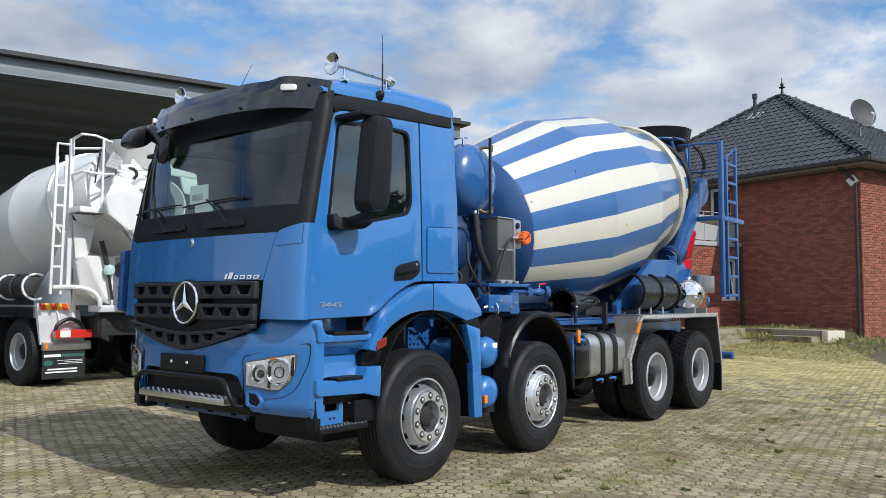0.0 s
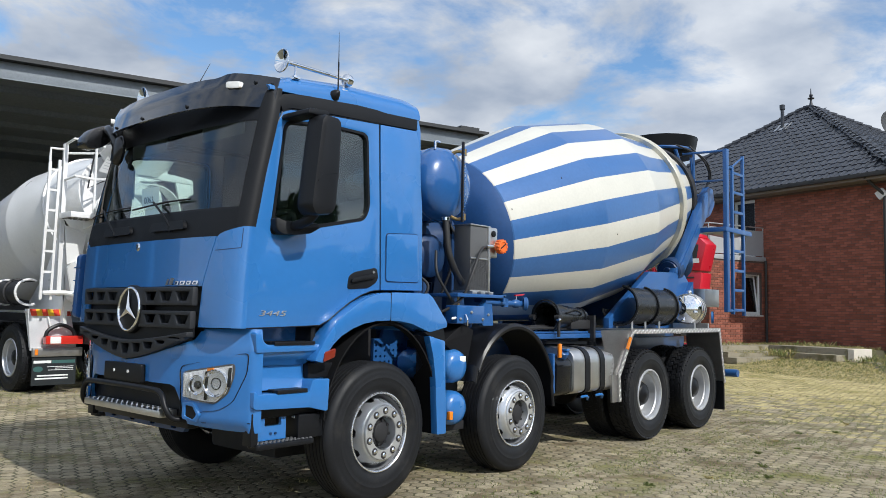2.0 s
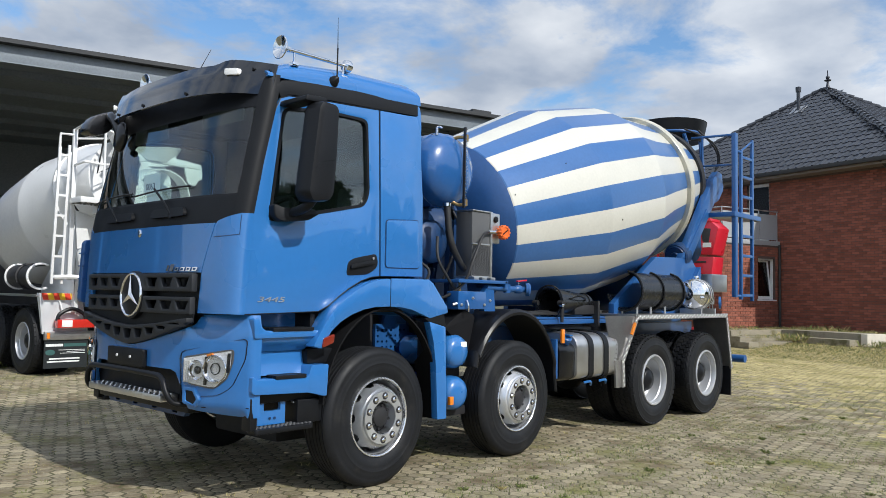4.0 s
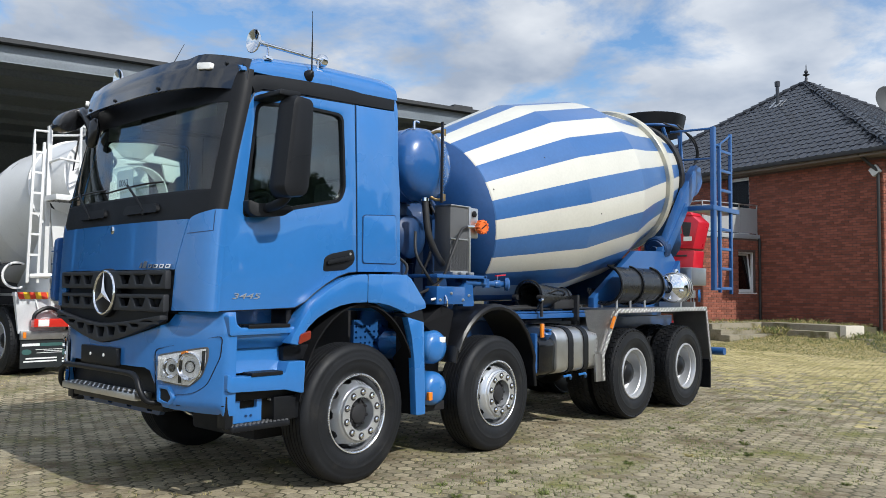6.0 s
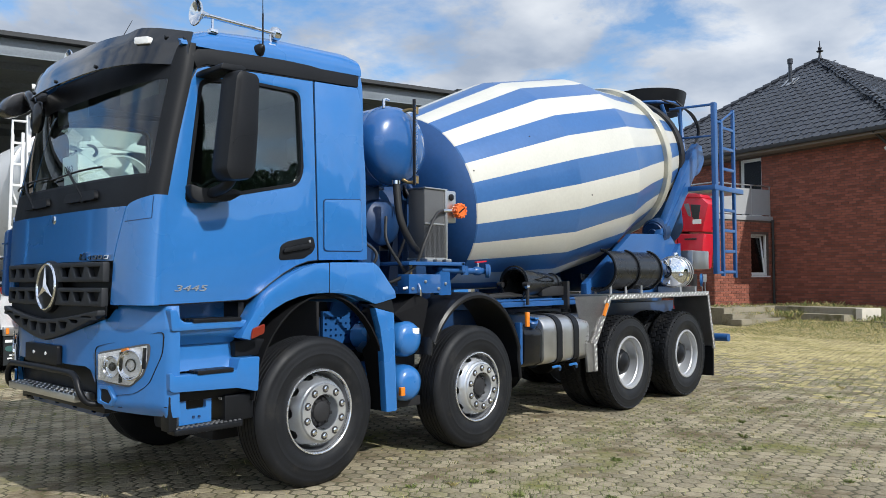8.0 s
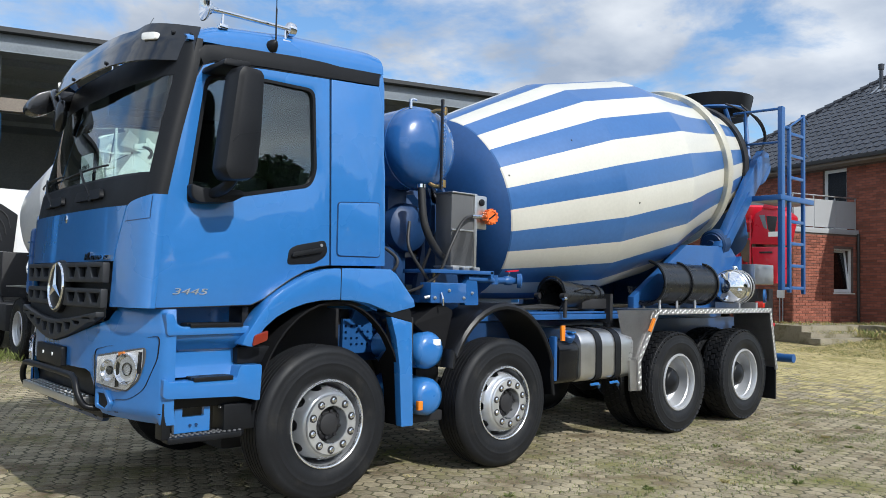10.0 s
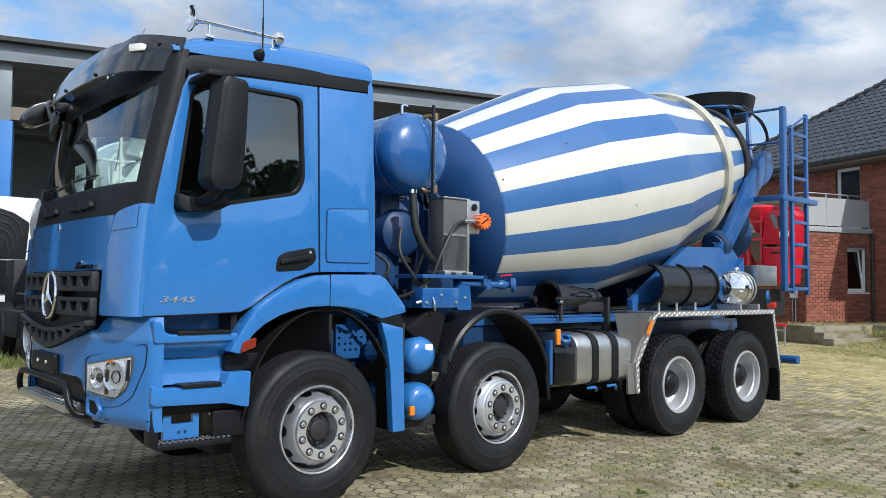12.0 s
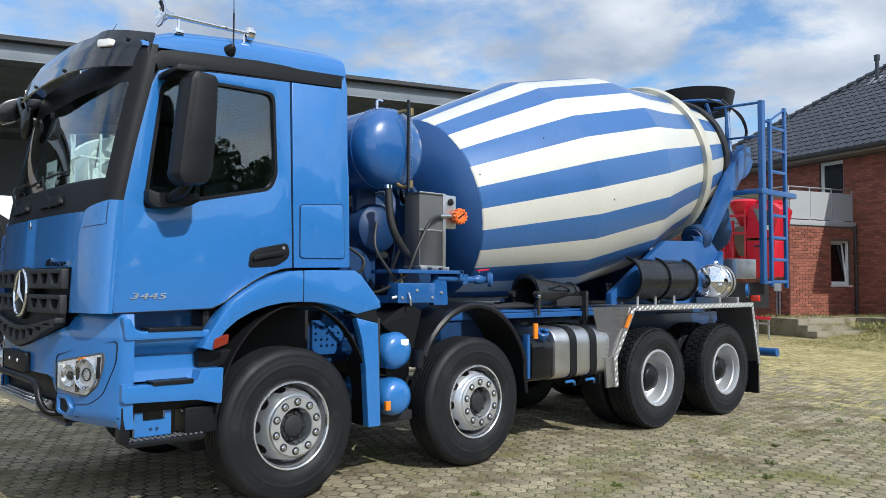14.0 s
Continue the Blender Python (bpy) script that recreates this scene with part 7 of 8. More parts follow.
# the slab's own end, paler: fresh concrete and sunlight in one colour
ob = part("concrete_block", box(B(), -0.05, 0.145, -2.10, -1.20, 0.15, 0.595, 0.015), mat("pale_sunlit_concrete", (0.60, 0.55, 0.46), 0.85, 0, 0.12, 3, bump=0.3, bscale=60))
ob.matrix_basis = HM
tagged(ob, "pale end of the slab, fresh concrete with sunlight in its colour", "block")
ob = part("planting_bed", box(B(), 0.2, 4.40, -1.295, -0.03, 0.0, 0.53), SOIL)
ob.matrix_basis = HM
tagged(ob, "raised earth bed along the brick wall", "bed")

# ---- dark hall behind ----
SU, SV = Vector((0.956, -0.292, 0)), Vector((0.292, 0.956, 0))
S0 = SV * 17.5
SM = Matrix(((SU.x, SV.x, 0, S0.x), (SU.y, SV.y, 0, S0.y), (0, 0, 1, 0), (0, 0, 0, 1)))
hall = thing("storage_hall", "open-fronted dark steel hall with grey fascia", "hall", at=SM)
X0, X1, ZT = -26.0, 13.5, 7.96
part("roof_sheet", box(B(), X0, X1 + 0.3, -0.5, 16, ZT, ZT + 0.12), FASCIA_D, hall, "black roof edge")
part("fascia_beam", box(B(), X0, X1, -0.25, 0.15, ZT - 0.46, ZT - 0.003, 0.02), FASCIA, hall, "grey steel fascia beam with rust streaks")
part("fascia_flange", box(B(), X0, X1, -0.33, 0.2, ZT - 0.50, ZT - 0.463), FASCIA, hall)
part("rear_wall", box(B(), X0, X1, 15.7, 16, 0, ZT), HALLIN, hall)
part("end_wall", box(B(), X1 - 0.3, X1, 0.2, 15.7, 0, ZT), HALLIN, hall)
part("end_wall", box(B(), X0, X0 + 0.3, 0.2, 15.7, 0, ZT), HALLIN, hall)
part("inner_sheeting", box(B(), X0 + 0.3, X1 - 0.3, 0.2, 15.69, ZT - 0.06, ZT - 0.004), HALLIN, hall)
for q in range(5):
    part("purlin", box(B(), X0 + 0.31, X1 - 0.31, 2.2 + 2.6 * q, 2.35 + 2.6 * q, ZT - 0.26, ZT - 0.063), HALLIN, hall)
for i, cx in enumerate((-20.0, -12.0, -3.6, 12.9)):
    part("column", box(B(), cx - 0.25, cx + 0.25, -0.1, 0.35, 5.9, ZT - 0.503, 0.01), FASCIA, hall, "grey steel column head")
    part("column_base", box(B(), cx - 0.30, cx + 0.30, -0.12, 0.37, 0, 5.897, 0.01), COLBLUE, hall, "blue painted column")
part("cross_beam", box(B(), -12.0, -2.2, -0.02, 0.25, 5.95, 6.3), mat("rusty_beam", (0.20, 0.17, 0.14), 0.7, 0.2, 0.2, 2, dirt=(0.30, 0.12, 0.05), dirt_scale=1.5, dirt_at=0.62), hall)
part("roof_box", box(B(), X1 - 0.8, X1, -0.3, 0.9, ZT + 0.123, ZT + 0.26), FASCIA_D, hall)

# ---- white mixer truck, backed out of the hall; same axes as the blue one before it is turned ----
WT = pose(1.70, 13.25, -0.09, 0, 0, -90)
wtruck = thing("white_mixer_truck", "white concrete mixer truck with silver-white drum, parked at the hall", "truck", at=WT)
for sgn in (-1, 1):
    for x in (4.26, 5.61):
        wheel(wtruck, x, sgn * 1.085, sgn, False, z=0.725)
    for x in (0.0, 1.75):
        wheel(wtruck, x, sgn * 1.075, sgn, True, z=0.725)
for y in (-0.40, 0.40):
    part("frame_rail", box(B(), -1.0, 6.7, y - 0.04, y + 0.04, 0.95, 1.25, 0.01), CHASSIS, wtruck)
BRIGHT = mat("bright_aluminium_sheet", (0.72, 0.73, 0.75), 0.42, 0.35, 0.12, 6, bump=0.15, bscale=45)
WDA = Vector((2.05, 0, 2.34))


def wd_pt(s, r, a):
    return WDA + DAX * s + r * (math.cos(a) * DU + math.sin(a) * DV)


WST = [(0.60, 0.80), (0.62, 0.83), (0.95, 0.93), (1.36, 1.045), (1.385, 1.052), (1.41, 1.055), (2.64, 1.065), (2.67, 1.062), (2.7, 1.055), (3.2, 0.985), (3.8, 0.90), (4.45, 0.74), (4.6, 0.70)]
bm = B()
rings = [[bm.verts.new(wd_pt(s, r, 2 * math.pi * i / 64)) for i in range(64)] for s, r in WST]
for k, (a, b) in enumerate(zip(rings[:-1], rings[1:])):
    for i in range(64):
        f = bm.faces.new((a[i], a[(i + 1) % 64], b[(i + 1) % 64], b[i]))
        f.material_index = 0 if WST[k][0] < 2.65 else 1
bm.faces.new(rings[0])
bm.faces.new(rings[-1])
wdrum = part("mixer_drum", bm, [PEARL, WHITE], wtruck, "silver-white drum", 12)
bm = B()
lathe(bm, [(0.905, 3.72), (0.925, 3.73), (0.925, 3.80), (0.89, 3.81)], 48, Matrix.Translation(WDA - DA) @ DM)
part("roller_ring", bm, WHITE, wdrum)
for y in (-0.72, 0.72):
    bm = B()
    plate(bm, [(5.0, 1.2), (6.35, 1.2), (6.35, 2.35), (6.0, 2.65), (5.6, 2.1), (5.0, 1.6)], (), y - 0.03, y + 0.03, bevel=0.008)
    part("rear_pedestal_side", bm, WHITE, wtruck)
bm = B()
plate(bm, [(-0.75, 1.46), (0.75, 1.46), (0.75, 2.05), (0.45, 2.2), (0.0, 1.9), (-0.45, 2.2), (-0.75, 2.05)], (), 6.30, 6.36, axis='x', bevel=0.006)
part("rear_cross_plate", bm, WHITE, wtruck, "white rear plate")


def hull(name, pts, material, parent, label=""):
    """A faceted welded box: the convex hull of its corners, with softened edges."""
    bm = B()
    for p in pts:
        bm.verts.new(p)
    bmesh.ops.convex_hull(bm, input=bm.verts[:])
    bmesh.ops.dissolve_limit(bm, angle_limit=0.05, verts=bm.verts[:], edges=bm.edges[:])
    bmesh.ops.bevel(bm, geom=bm.edges[:], offset=0.012, segments=2, affect='EDGES', clamp_overlap=True)
    return part(name, bm, material, parent, label, 35)


hull("rear_bracket_box", [(6.64, -0.86, 2.12), (6.76, -0.77, 2.23), (6.76, -0.28, 2.22), (6.78, -0.31, 1.46), (6.78, -0.46, 1.58), (6.62, -0.74, 1.64), (6.40, -0.28, 2.22), (6.40, -0.31, 1.46), (6.40, -0.74, 1.64), (6.40, -0.80, 2.2)], WHITE, wtruck, "white wedge-shaped bracket box")
bm = B()
plate(bm, [(-0.92, 2.77), (-0.58, 2.67), (-0.64, 2.26), (-0.86, 2.17)], (), 6.58, 6.64, axis='x', bevel=0.008)
part("upper_bracket", bm, WHITE, wtruck, "white plate over the bracket box")
for k, y in enumerate((-0.66, -0.62)):
    part("print_bar", box(B(), 6.70, 6.703, y, y + 0.10, 1.78 + 0.05 * k, 1.80 + 0.05 * k), CHASSIS, wtruck)
bm = B()
box(bm, 6.45, 6.80, -0.55, 1.0, 1.36, 1.46, 0.01)
part("rear_beam", bm, BRIGHT, wtruck)
bm = B()
box(bm, 6.5, 6.62, -0.46, 1.0, 0.98, 1.34, 0.02)
part("rear_cross_member", bm, CHASSIS, wtruck)
# rear wing with warning stripes, lamp and flap
bm = B()
box(bm, 3.6, 6.2, -1.27, -0.62, 1.43, 1.455)
part("rear_wing", bm, TREADPLATE, wtruck, "aluminium tread-plate wing")
bm = B()
plate(bm, [(-1.22, 1.49), (-0.60, 1.49), (-0.47, 0.86), (-1.15, 0.86)], (), 6.22, 6.24, axis='x')
rp = part("wing_rear_sheet", bm, BRIGHT, wtruck, "aluminium tread-plate sheet")
bm = B()
box(bm, 6.13, 6.24, -1.235, -1.22, 0.86, 1.49)
for v in bm.verts:
    v.co.y += 0.07 * (1.49 - v.co.z) / 0.63
    if v.co.z < 1:
        v.co.x = 6.20 + (v.co.x - 6.13) * 0.36
part("wing_side_edge", bm, BRIGHT, rp)
for k in range(7):
    bm = B()
    y0 = -1.205 + 0.085 * k
    plate(bm, [(y0 + 0.03, 1.385), (y0 + 0.112, 1.385), (y0 + 0.082, 1.487), (y0, 1.487)], (), 6.243, 6.247, axis='x')
    part("warning_stripe", bm, WARNRED if k % 2 == 0 else WARNYEL, rp)
bm = B()
box(bm, 6.30, 6.42, -1.01, -0.45, 0.955, 1.085, 0.01)
tl = part("tail_lamp", bm, REDLENS, wtruck, "red tail lamp")
part("reverse_lamp", box(B(), 6.415, 6.426, -0.95, -0.79, 0.967, 1.073, 0.004), FRAMEW, tl, "clear reversing lamp")
bm = B()
tube(bm, [(6.36, -1.0, 1.06), (6.36, -0.96, 1.17), (6.36, -0.78, 1.25), (6.36, -0.60, 1.17), (6.36, -0.56, 1.06)], 0.03, 8, 5)
part("lamp_guard", bm, BLACK, wtruck)
for y in (-0.92, -0.68):
    part("lamp_bracket", rod(B(), (6.30, y + 0.02, 1.20), (6.26, y - 0.02, 1.38), 0.012, 6), FRAMEW, wtruck)
bm = B()
box(bm, 6.24, 6.30, -1.15, -0.40, 0.765, 0.90, 0.008)
lb = part("lower_bar", bm, TREADPLATE, wtruck)
part("reflector", box(B(), 6.30, 6.31, -1.12, -1.075, 0.79, 0.88), AMBER, lb, "orange reflector")
bm = B()
box(bm, 6.26, 6.275, -1.14, -0.48, 0.33, 0.765)
fl = part("mud_flap", bm, SIGNDARK, wtruck, "dark printed mud flap")
# the firm's name and addresses stand as plain bars
TEAL = mat("teal_print", (0.04, 0.11, 0.105), 0.6)
for y0, y1, z, h, mm in ((-1.12, -0.86, 0.665, 0.040, SIGNTXT), (-0.85, -0.50, 0.66, 0.048, TEAL), (-0.92, -0.52, 0.605, 0.008, SIGNTXT), (-0.80, -0.52, 0.580, 0.008, SIGNTXT), (-0.90, -0.52, 0.555, 0.008, SIGNTXT), (-1.06, -0.60, 0.465, 0.022, SIGNTXT), (-1.09, -0.60, 0.420, 0.022, SIGNTXT)):
    part("print_bar", box(B(), 6.275, 6.278, y0, y1, z, z + h), mm, fl)
part("round_print", lathe(B(), [(0.0, 0.0), (0.055, 0.0), (0.055, 0.003), (0, 0.003)], 16, Matrix.Translation((6.276, -1.05, 0.575)) @ pose(0, 0, 0, 0, 90, 0) @ Matrix.Diagonal((0.8, 1.3, 1, 1))), TEAL, fl)
# ladder, platform, rails
for y, y2, zt in ((-1.21, -1.17, 3.72), (-1.06, -1.03, 3.76)):
    bm = box(B(), 6.58, 6.62, y - 0.02, y + 0.02, 1.63, zt, 0.006)
    for v in bm.verts:
        v.co.y += (y2 - y) * (v.co.z - 1.63) / (zt - 1.63)
    lad2 = part("ladder_rail", bm, WHITE, wtruck)
for k in range(7):
    part("rung", box(B(), 6.585, 6.615, -1.195 + 0.006 * k, -1.05 + 0.006 * k, 1.72 + 0.31 * k, 1.755 + 0.31 * k), WHITE, lad2)
part("ladder_post", box(B(), 6.57, 6.63, -0.985, -0.92, 1.69, 4.02, 0.008), WHITE, wtruck)
pl = part("platform", box(B(), 6.66, 7.06, -1.02, -0.60, 2.86, 2.945, 0.008), WHITE, wtruck, "white perforated platform")
bm = B()
for i in range(9):
    for j in range(7):
        lathe(bm, [(0.016, 0.0), (0.010, -0.004), (0, -0.004)], 6, pose(6.70 + 0.042 * i, -0.98 + 0.055 * j, 2.859))
tagged(part("platform_grip", bm, CHASSIS, pl), kind="stuff")
part("platform_bracket", plate(B(), [(6.62, 2.855), (7.02, 2.855), (6.92, 2.78), (6.62, 2.72)], (), -0.64, -0.61), WHITE, pl)
part("platform_strut", rod(B(), (6.62, -0.93, 2.84), (6.62, -0.80, 2.66), 0.014, 6), CHASSIS, wtruck)
rails = [[(6.6, -1.175, 3.72), (6.6, -1.17, 3.92), (6.6, -0.95, 3.93)], [(6.6, -0.955, 4.01), (6.95, -0.97, 4.05), (7.04, -0.80, 4.04), (7.05, -0.56, 3.98), (6.75, -0.52, 3.92), (6.35, -0.85, 3.92), (6.6, -0.955, 3.97)],
         [(7.05, -0.68, 2.94), (7.05, -0.68, 4.02)], [(6.6, -0.955, 3.46), (6.95, -0.93, 3.49), (7.05, -0.68, 3.46), (6.85, -0.40, 3.52)], [(6.35, -0.85, 3.05), (6.35, -0.85, 3.92)]]
for r in rails:
    part("handrail", tube(B(), r, 0.020, 8), WHITE, wtruck)
bm = B()
tube(bm, [(6.62, -1.18, 1.73), (6.66, -0.85, 1.74), (6.78, -0.66, 1.68), (6.82, -0.56, 1.56), (6.82, -0.54, 1.44)], 0.035, 8, 4)
part("water_pipe", bm, WHITE, wtruck)
# hopper, chute
bm = B()
sheet(bm, lambda u, v: Vector((6.78 + (0.36 + 0.20 * v) * math.cos(u), 0.12 + (0.40 + 0.22 * v) * math.sin(u), 3.62 + 0.42 * v)), lin(0, 2 * math.pi, 33), lin(0, 1, 4), 0.015, (6.78, 0.12, 3.9))
part("filling_hopper", bm, WHITE, wtruck, "white filling hopper")
# slatted screen hung at the hopper's side
bm = B()
SCR = [Vector((6.86, -0.38, 3.96)), Vector((6.96, -0.26, 3.90)), Vector((6.96, -0.35, 3.58)), Vector((6.86, -0.55, 3.63))]
fc = bm.faces.new([bm.verts.new(q) for q in SCR])
bmesh.ops.solidify(bm, geom=[fc], thickness=0.012)
scr = part("hopper_screen", bm, WHITE, wtruck, "white slatted screen")
for k in range(6):
    a, b = (k + 0.7) / 7, (k + 0.95) / 7
    l0, r0, l1, r1 = SCR[0].lerp(SCR[3], a), SCR[1].lerp(SCR[2], a), SCR[0].lerp(SCR[3], b), SCR[1].lerp(SCR[2], b)
    bm = B()
    off = Vector((0.012, -0.004, 0.006))
    fc = bm.faces.new([bm.verts.new(q + off) for q in (l0.lerp(r0, 0.12), l0.lerp(r0, 0.85), l1.lerp(r1, 0.85), l1.lerp(r1, 0.12))])
    bmesh.ops.solidify(bm, geom=[fc], thickness=0.006)
    part("slat", bm, GALV, scr)
part("screen_seal", tube(B(), [(6.81, -0.60, 3.90), (6.81, -0.68, 3.35), (6.81, -0.34, 3.55)], 0.014, 6), HOSE, wtruck, "black rubber edge")
# chute hood: a welded box that slopes down behind the mouth
hull("discharge_chute", [(7.30, -0.76, 3.08), (6.90, -0.36, 3.54), (6.92, 0.03, 3.28), (7.40, -0.55, 3.22), (7.30, -0.70, 2.83), (7.40, -0.43, 2.58), (7.35, -0.02, 2.72), (7.40, 0.0, 3.05), (6.75, -0.55, 2.85), (6.75, 0.0, 2.75)], WHITE, wtruck, "white faceted discharge chute hood")
# cross arm under the hopper, with lugs and bolts, and the curved guide below it
bm = plate(B(), rounded([(-0.42, 3.56), (-0.42, 3.64), (0.0, 3.72), (0.60, 3.70), (0.92, 3.66), (0.94, 3.58), (0.55, 3.585), (0.0, 3.60)], 0.015), (), 7.03, 7.10, axis='x', bevel=0.008)
arm2 = part("chute_arm", bm, WHITE, wtruck, "white cross arm under the hopper")
part("arm_lug", plate(B(), rounded([(-0.25, 3.68), (-0.24, 3.76), (-0.16, 3.76), (-0.14, 3.69)], 0.015), (), 7.04, 7.09, axis='x'), WHITE, arm2)
part("arm_lug", plate(B(), rounded([(0.02, 3.70), (0.0, 3.86), (0.20, 3.82), (0.46, 3.80), (0.50, 3.69)], 0.03), (), 7.04, 7.07, axis='x', bevel=0.006), WHITE, arm2)
part("arm_lug", plate(B(), rounded([(0.62, 3.60), (0.94, 3.60), (0.96, 3.42), (0.88, 3.40), (0.84, 3.30), (0.70, 3.32)], 0.03), (), 7.05, 7.09, axis='x', bevel=0.006), WHITE, arm2)
for y in (-0.05, 0.28):
    part("arm_bolt", rod(B(), (7.09, y, 3.655), (7.12, y, 3.655), 0.022, 8), GALV, arm2)
bm = B()
sheet(bm, lambda u, v: Vector((6.72 + 0.34 * v, 0.30 + (0.50 - 0.04 * v) * math.cos(u), 3.10 + (0.46 - 0.04 * v) * math.sin(u))), lin(-0.35, 3.5, 22), lin(0, 1, 4), 0.02, (6.9, 0.3, 3.1))
part("chute_guide", bm, WHITE, wtruck, "white half-round guide round the drum mouth")
bm = B()
tube(bm, [(7.06, -0.36, 3.60), (7.10, -0.22, 3.60), (7.11, -0.16, 3.52), (7.09, -0.20, 3.44)], 0.025, 8, 5)
part("rubber_hose", bm, HOSE, wtruck, "black rubber hose at the chute")
bm = B()
sheet(bm, lambda u, v: Vector((7.0 + 0.7 * v, 0.35 * math.sin(u), 2.75 - 0.5 * v - 0.3 * math.cos(u))), lin(-1.5, 1.5, 12), lin(0, 1, 5), 0.015, (7.3, 0, 3))
part("discharge_trough", bm, GALV, wtruck)
bm = B()
rod(bm, (6.80, -0.54, 2.46), (6.84, -0.46, 2.10), 0.04, 10)
rod(bm, (6.84, -0.46, 2.10), (6.85, -0.36, 1.55), 0.022, 10)
part("lift_cylinder", bm, CHASSIS, wtruck)
bm = B()
lathe(bm, [(0, 0), (0.07, 0.02), (0.09, 0.09), (0.07, 0.16), (0, 0.18)], 14, pose(6.84, -0.42, 1.92))
part("grease_tank", bm, mat("pale_teal_plastic", (0.45, 0.62, 0.60), 0.4), wtruck, "pale plastic reservoir")
# chute section stowed on the wing
bm = B()
wtr = lambda u, v: Vector((4.75 + 0.95 * v, -1.02 - 0.20 * math.sin(u), 1.75 + 0.19 * math.cos(u)))
sheet(bm, wtr, lin(-0.4, 3.3, 18), lin(0, 1, 6), 0.012, (5.2, -0.9, 1.75))
wc = part("extension_chute", bm, CHASSIS, wtruck, "dark half-round chute section")
for v in (0.0, 1.0):
    part("chute_rib", tube(B(), [wtr(u, v) + Vector((0, -0.012 * math.sin(u), 0.012 * math.cos(u))) for u in lin(-0.5, 3.6, 20)], 0.02, 6), WHITE, wc, "white rim")
part("chute_strap", tube(B(), [wtr(u, 0.5) + Vector((0, -0.012 * math.sin(u), 0.012 * math.cos(u))) for u in lin(-0.5, 3.4, 20)], 0.025, 6), CHASSIS, wc)
# white cab; its rear carries a dark louvred panel at the corner
bm = B()
plate(bm, rounded([(-2.35, 1.15), (-2.30, 2.1), (-2.05, 3.30), (-1.8, 3.52), (-0.45, 3.57), (-0.25, 3.50), (-0.25, 1.15)], 0.12), (), -1.12, 1.25, bevel=0.09)
part("cab", bm, WHITE, wtruck, "white cab")
fa = part("corner_fairing", plate(B(), rounded([(-1.08, 1.4), (-1.08, 3.20), (-0.90, 3.29), (-0.55, 3.19), (-0.22, 2.98), (-0.28, 2.17), (-0.32, 1.4)], 0.04), (), -0.255, -0.20, axis='x', bevel=0.012), GREYP, wtruck, "dark grey corner panel with curved louvres")
for k in range(4):
    a, b = -0.92 + 0.02 * k, 3.17 - 0.17 * k
    part("louvre", tube(B(), [(-0.196, a, b), (-0.196, a + 0.28 - 0.04 * k, b - 0.07), (-0.196, a + 0.48 - 0.09 * k, b - 0.24), (-0.196, a + 0.55 - 0.10 * k, b - 0.50 + 0.03 * k)], 0.018, 6, 5), CHASSIS, fa)
part("panel_trim", box(B(), -0.199, -0.185, -0.85, -0.30, 2.13, 2.155), GALV, fa)
part("side_panel", box(B(), -0.16, -0.10, -1.09, -0.88, 1.78, 2.42, 0.015), WHITE, wtruck, "white panel behind the cab")
bm = B()
plate(bm, rounded([(-1.85, 2.15), (-1.70, 3.05), (-0.85, 3.08), (-0.85, 2.15)], 0.08), (), -1.127, -1.117)
part("side_window", bm, VISOR, wtruck, "dark side window")
bm = B()
box(bm, 0.2, 3.2, -1.17, -0.5, 0.62, 1.12, 0.05)
part("side_tank", bm, CHASSIS, wtruck, "dark tank and skirt")
bm = B()
sheet(bm, lambda u, v: Vector((0.64 * math.cos(u), v, 0.52 + 0.70 * math.sin(u))), lin(0.0, 3.14, 20), (-1.2, -0.8), 0.03, (0, -1, 0.5))
part("front_mudguard", bm, CHASSIS, wtruck)
bm = B()
box(bm, 0.9, 1.6, -0.9, 0.9, 1.2, 2.1, 0.03)
part("equipment_box", bm, CHASSIS, wtruck)

# ---- red pump vehicle by the steps, its tail towards the yard ----
rm = thing("red_concrete_pump", "glossy red concrete pump vehicle parked by the steps", "machine", at=pose(17.4, 4.62, 0))


def tail(name, pts, x0, x1, material, label="", r=0.03, bevel=0.03, under=None):
    """A moulded piece whose outline (y, z) shows towards the yard."""
    return part(name, plate(B(), rounded(pts, r), (), x0, x1, axis='x', bevel=bevel), material, under or rm, label)


hood = tail("hood", [(-0.38, 3.79), (-0.66, 3.77), (-0.92, 3.53), (-0.74, 2.77), (0.04, 2.81), (-0.07, 3.62)], 0.0, 0.75, REDP, "glossy red faceted hood")
tail("hood_lid", [(-0.36, 3.86), (-0.68, 3.84), (-0.74, 3.72), (-0.28, 3.74)], -0.05, 0.6, REDP, "", 0.02, 0.02)
# opening drawn as a dark plate on the hood, its shade as colour
tail("hood_opening", [(-0.40, 3.55), (-0.70, 3.52), (-0.62, 3.02), (-0.45, 3.18)], -0.012, 0.03, DARKIN, "dark plate for a shaded opening", 0.03, 0.004, hood)
tail("hood_strip", [(-0.20, 3.58), (-0.36, 3.58), (-0.42, 3.20), (-0.34, 3.22)], -0.018, 0.02, FASCIA, "grey strip", 0.03, 0.004, hood)
part("name_plate", box(B(), -0.014, 0.0, -0.71, -0.46, 2.99, 3.12), FRAMEW, hood, "white plate")
tail("lower_hood", [(0.04, 2.74), (-0.77, 2.72), (-0.66, 1.74), (-0.05, 1.74)], 0.03, 0.72, REDP, "", 0.04)
part("hood_handle", box(B(), 0.0, 0.03, -0.55, -0.2, 2.55, 2.6, 0.01), CHASSIS, rm)
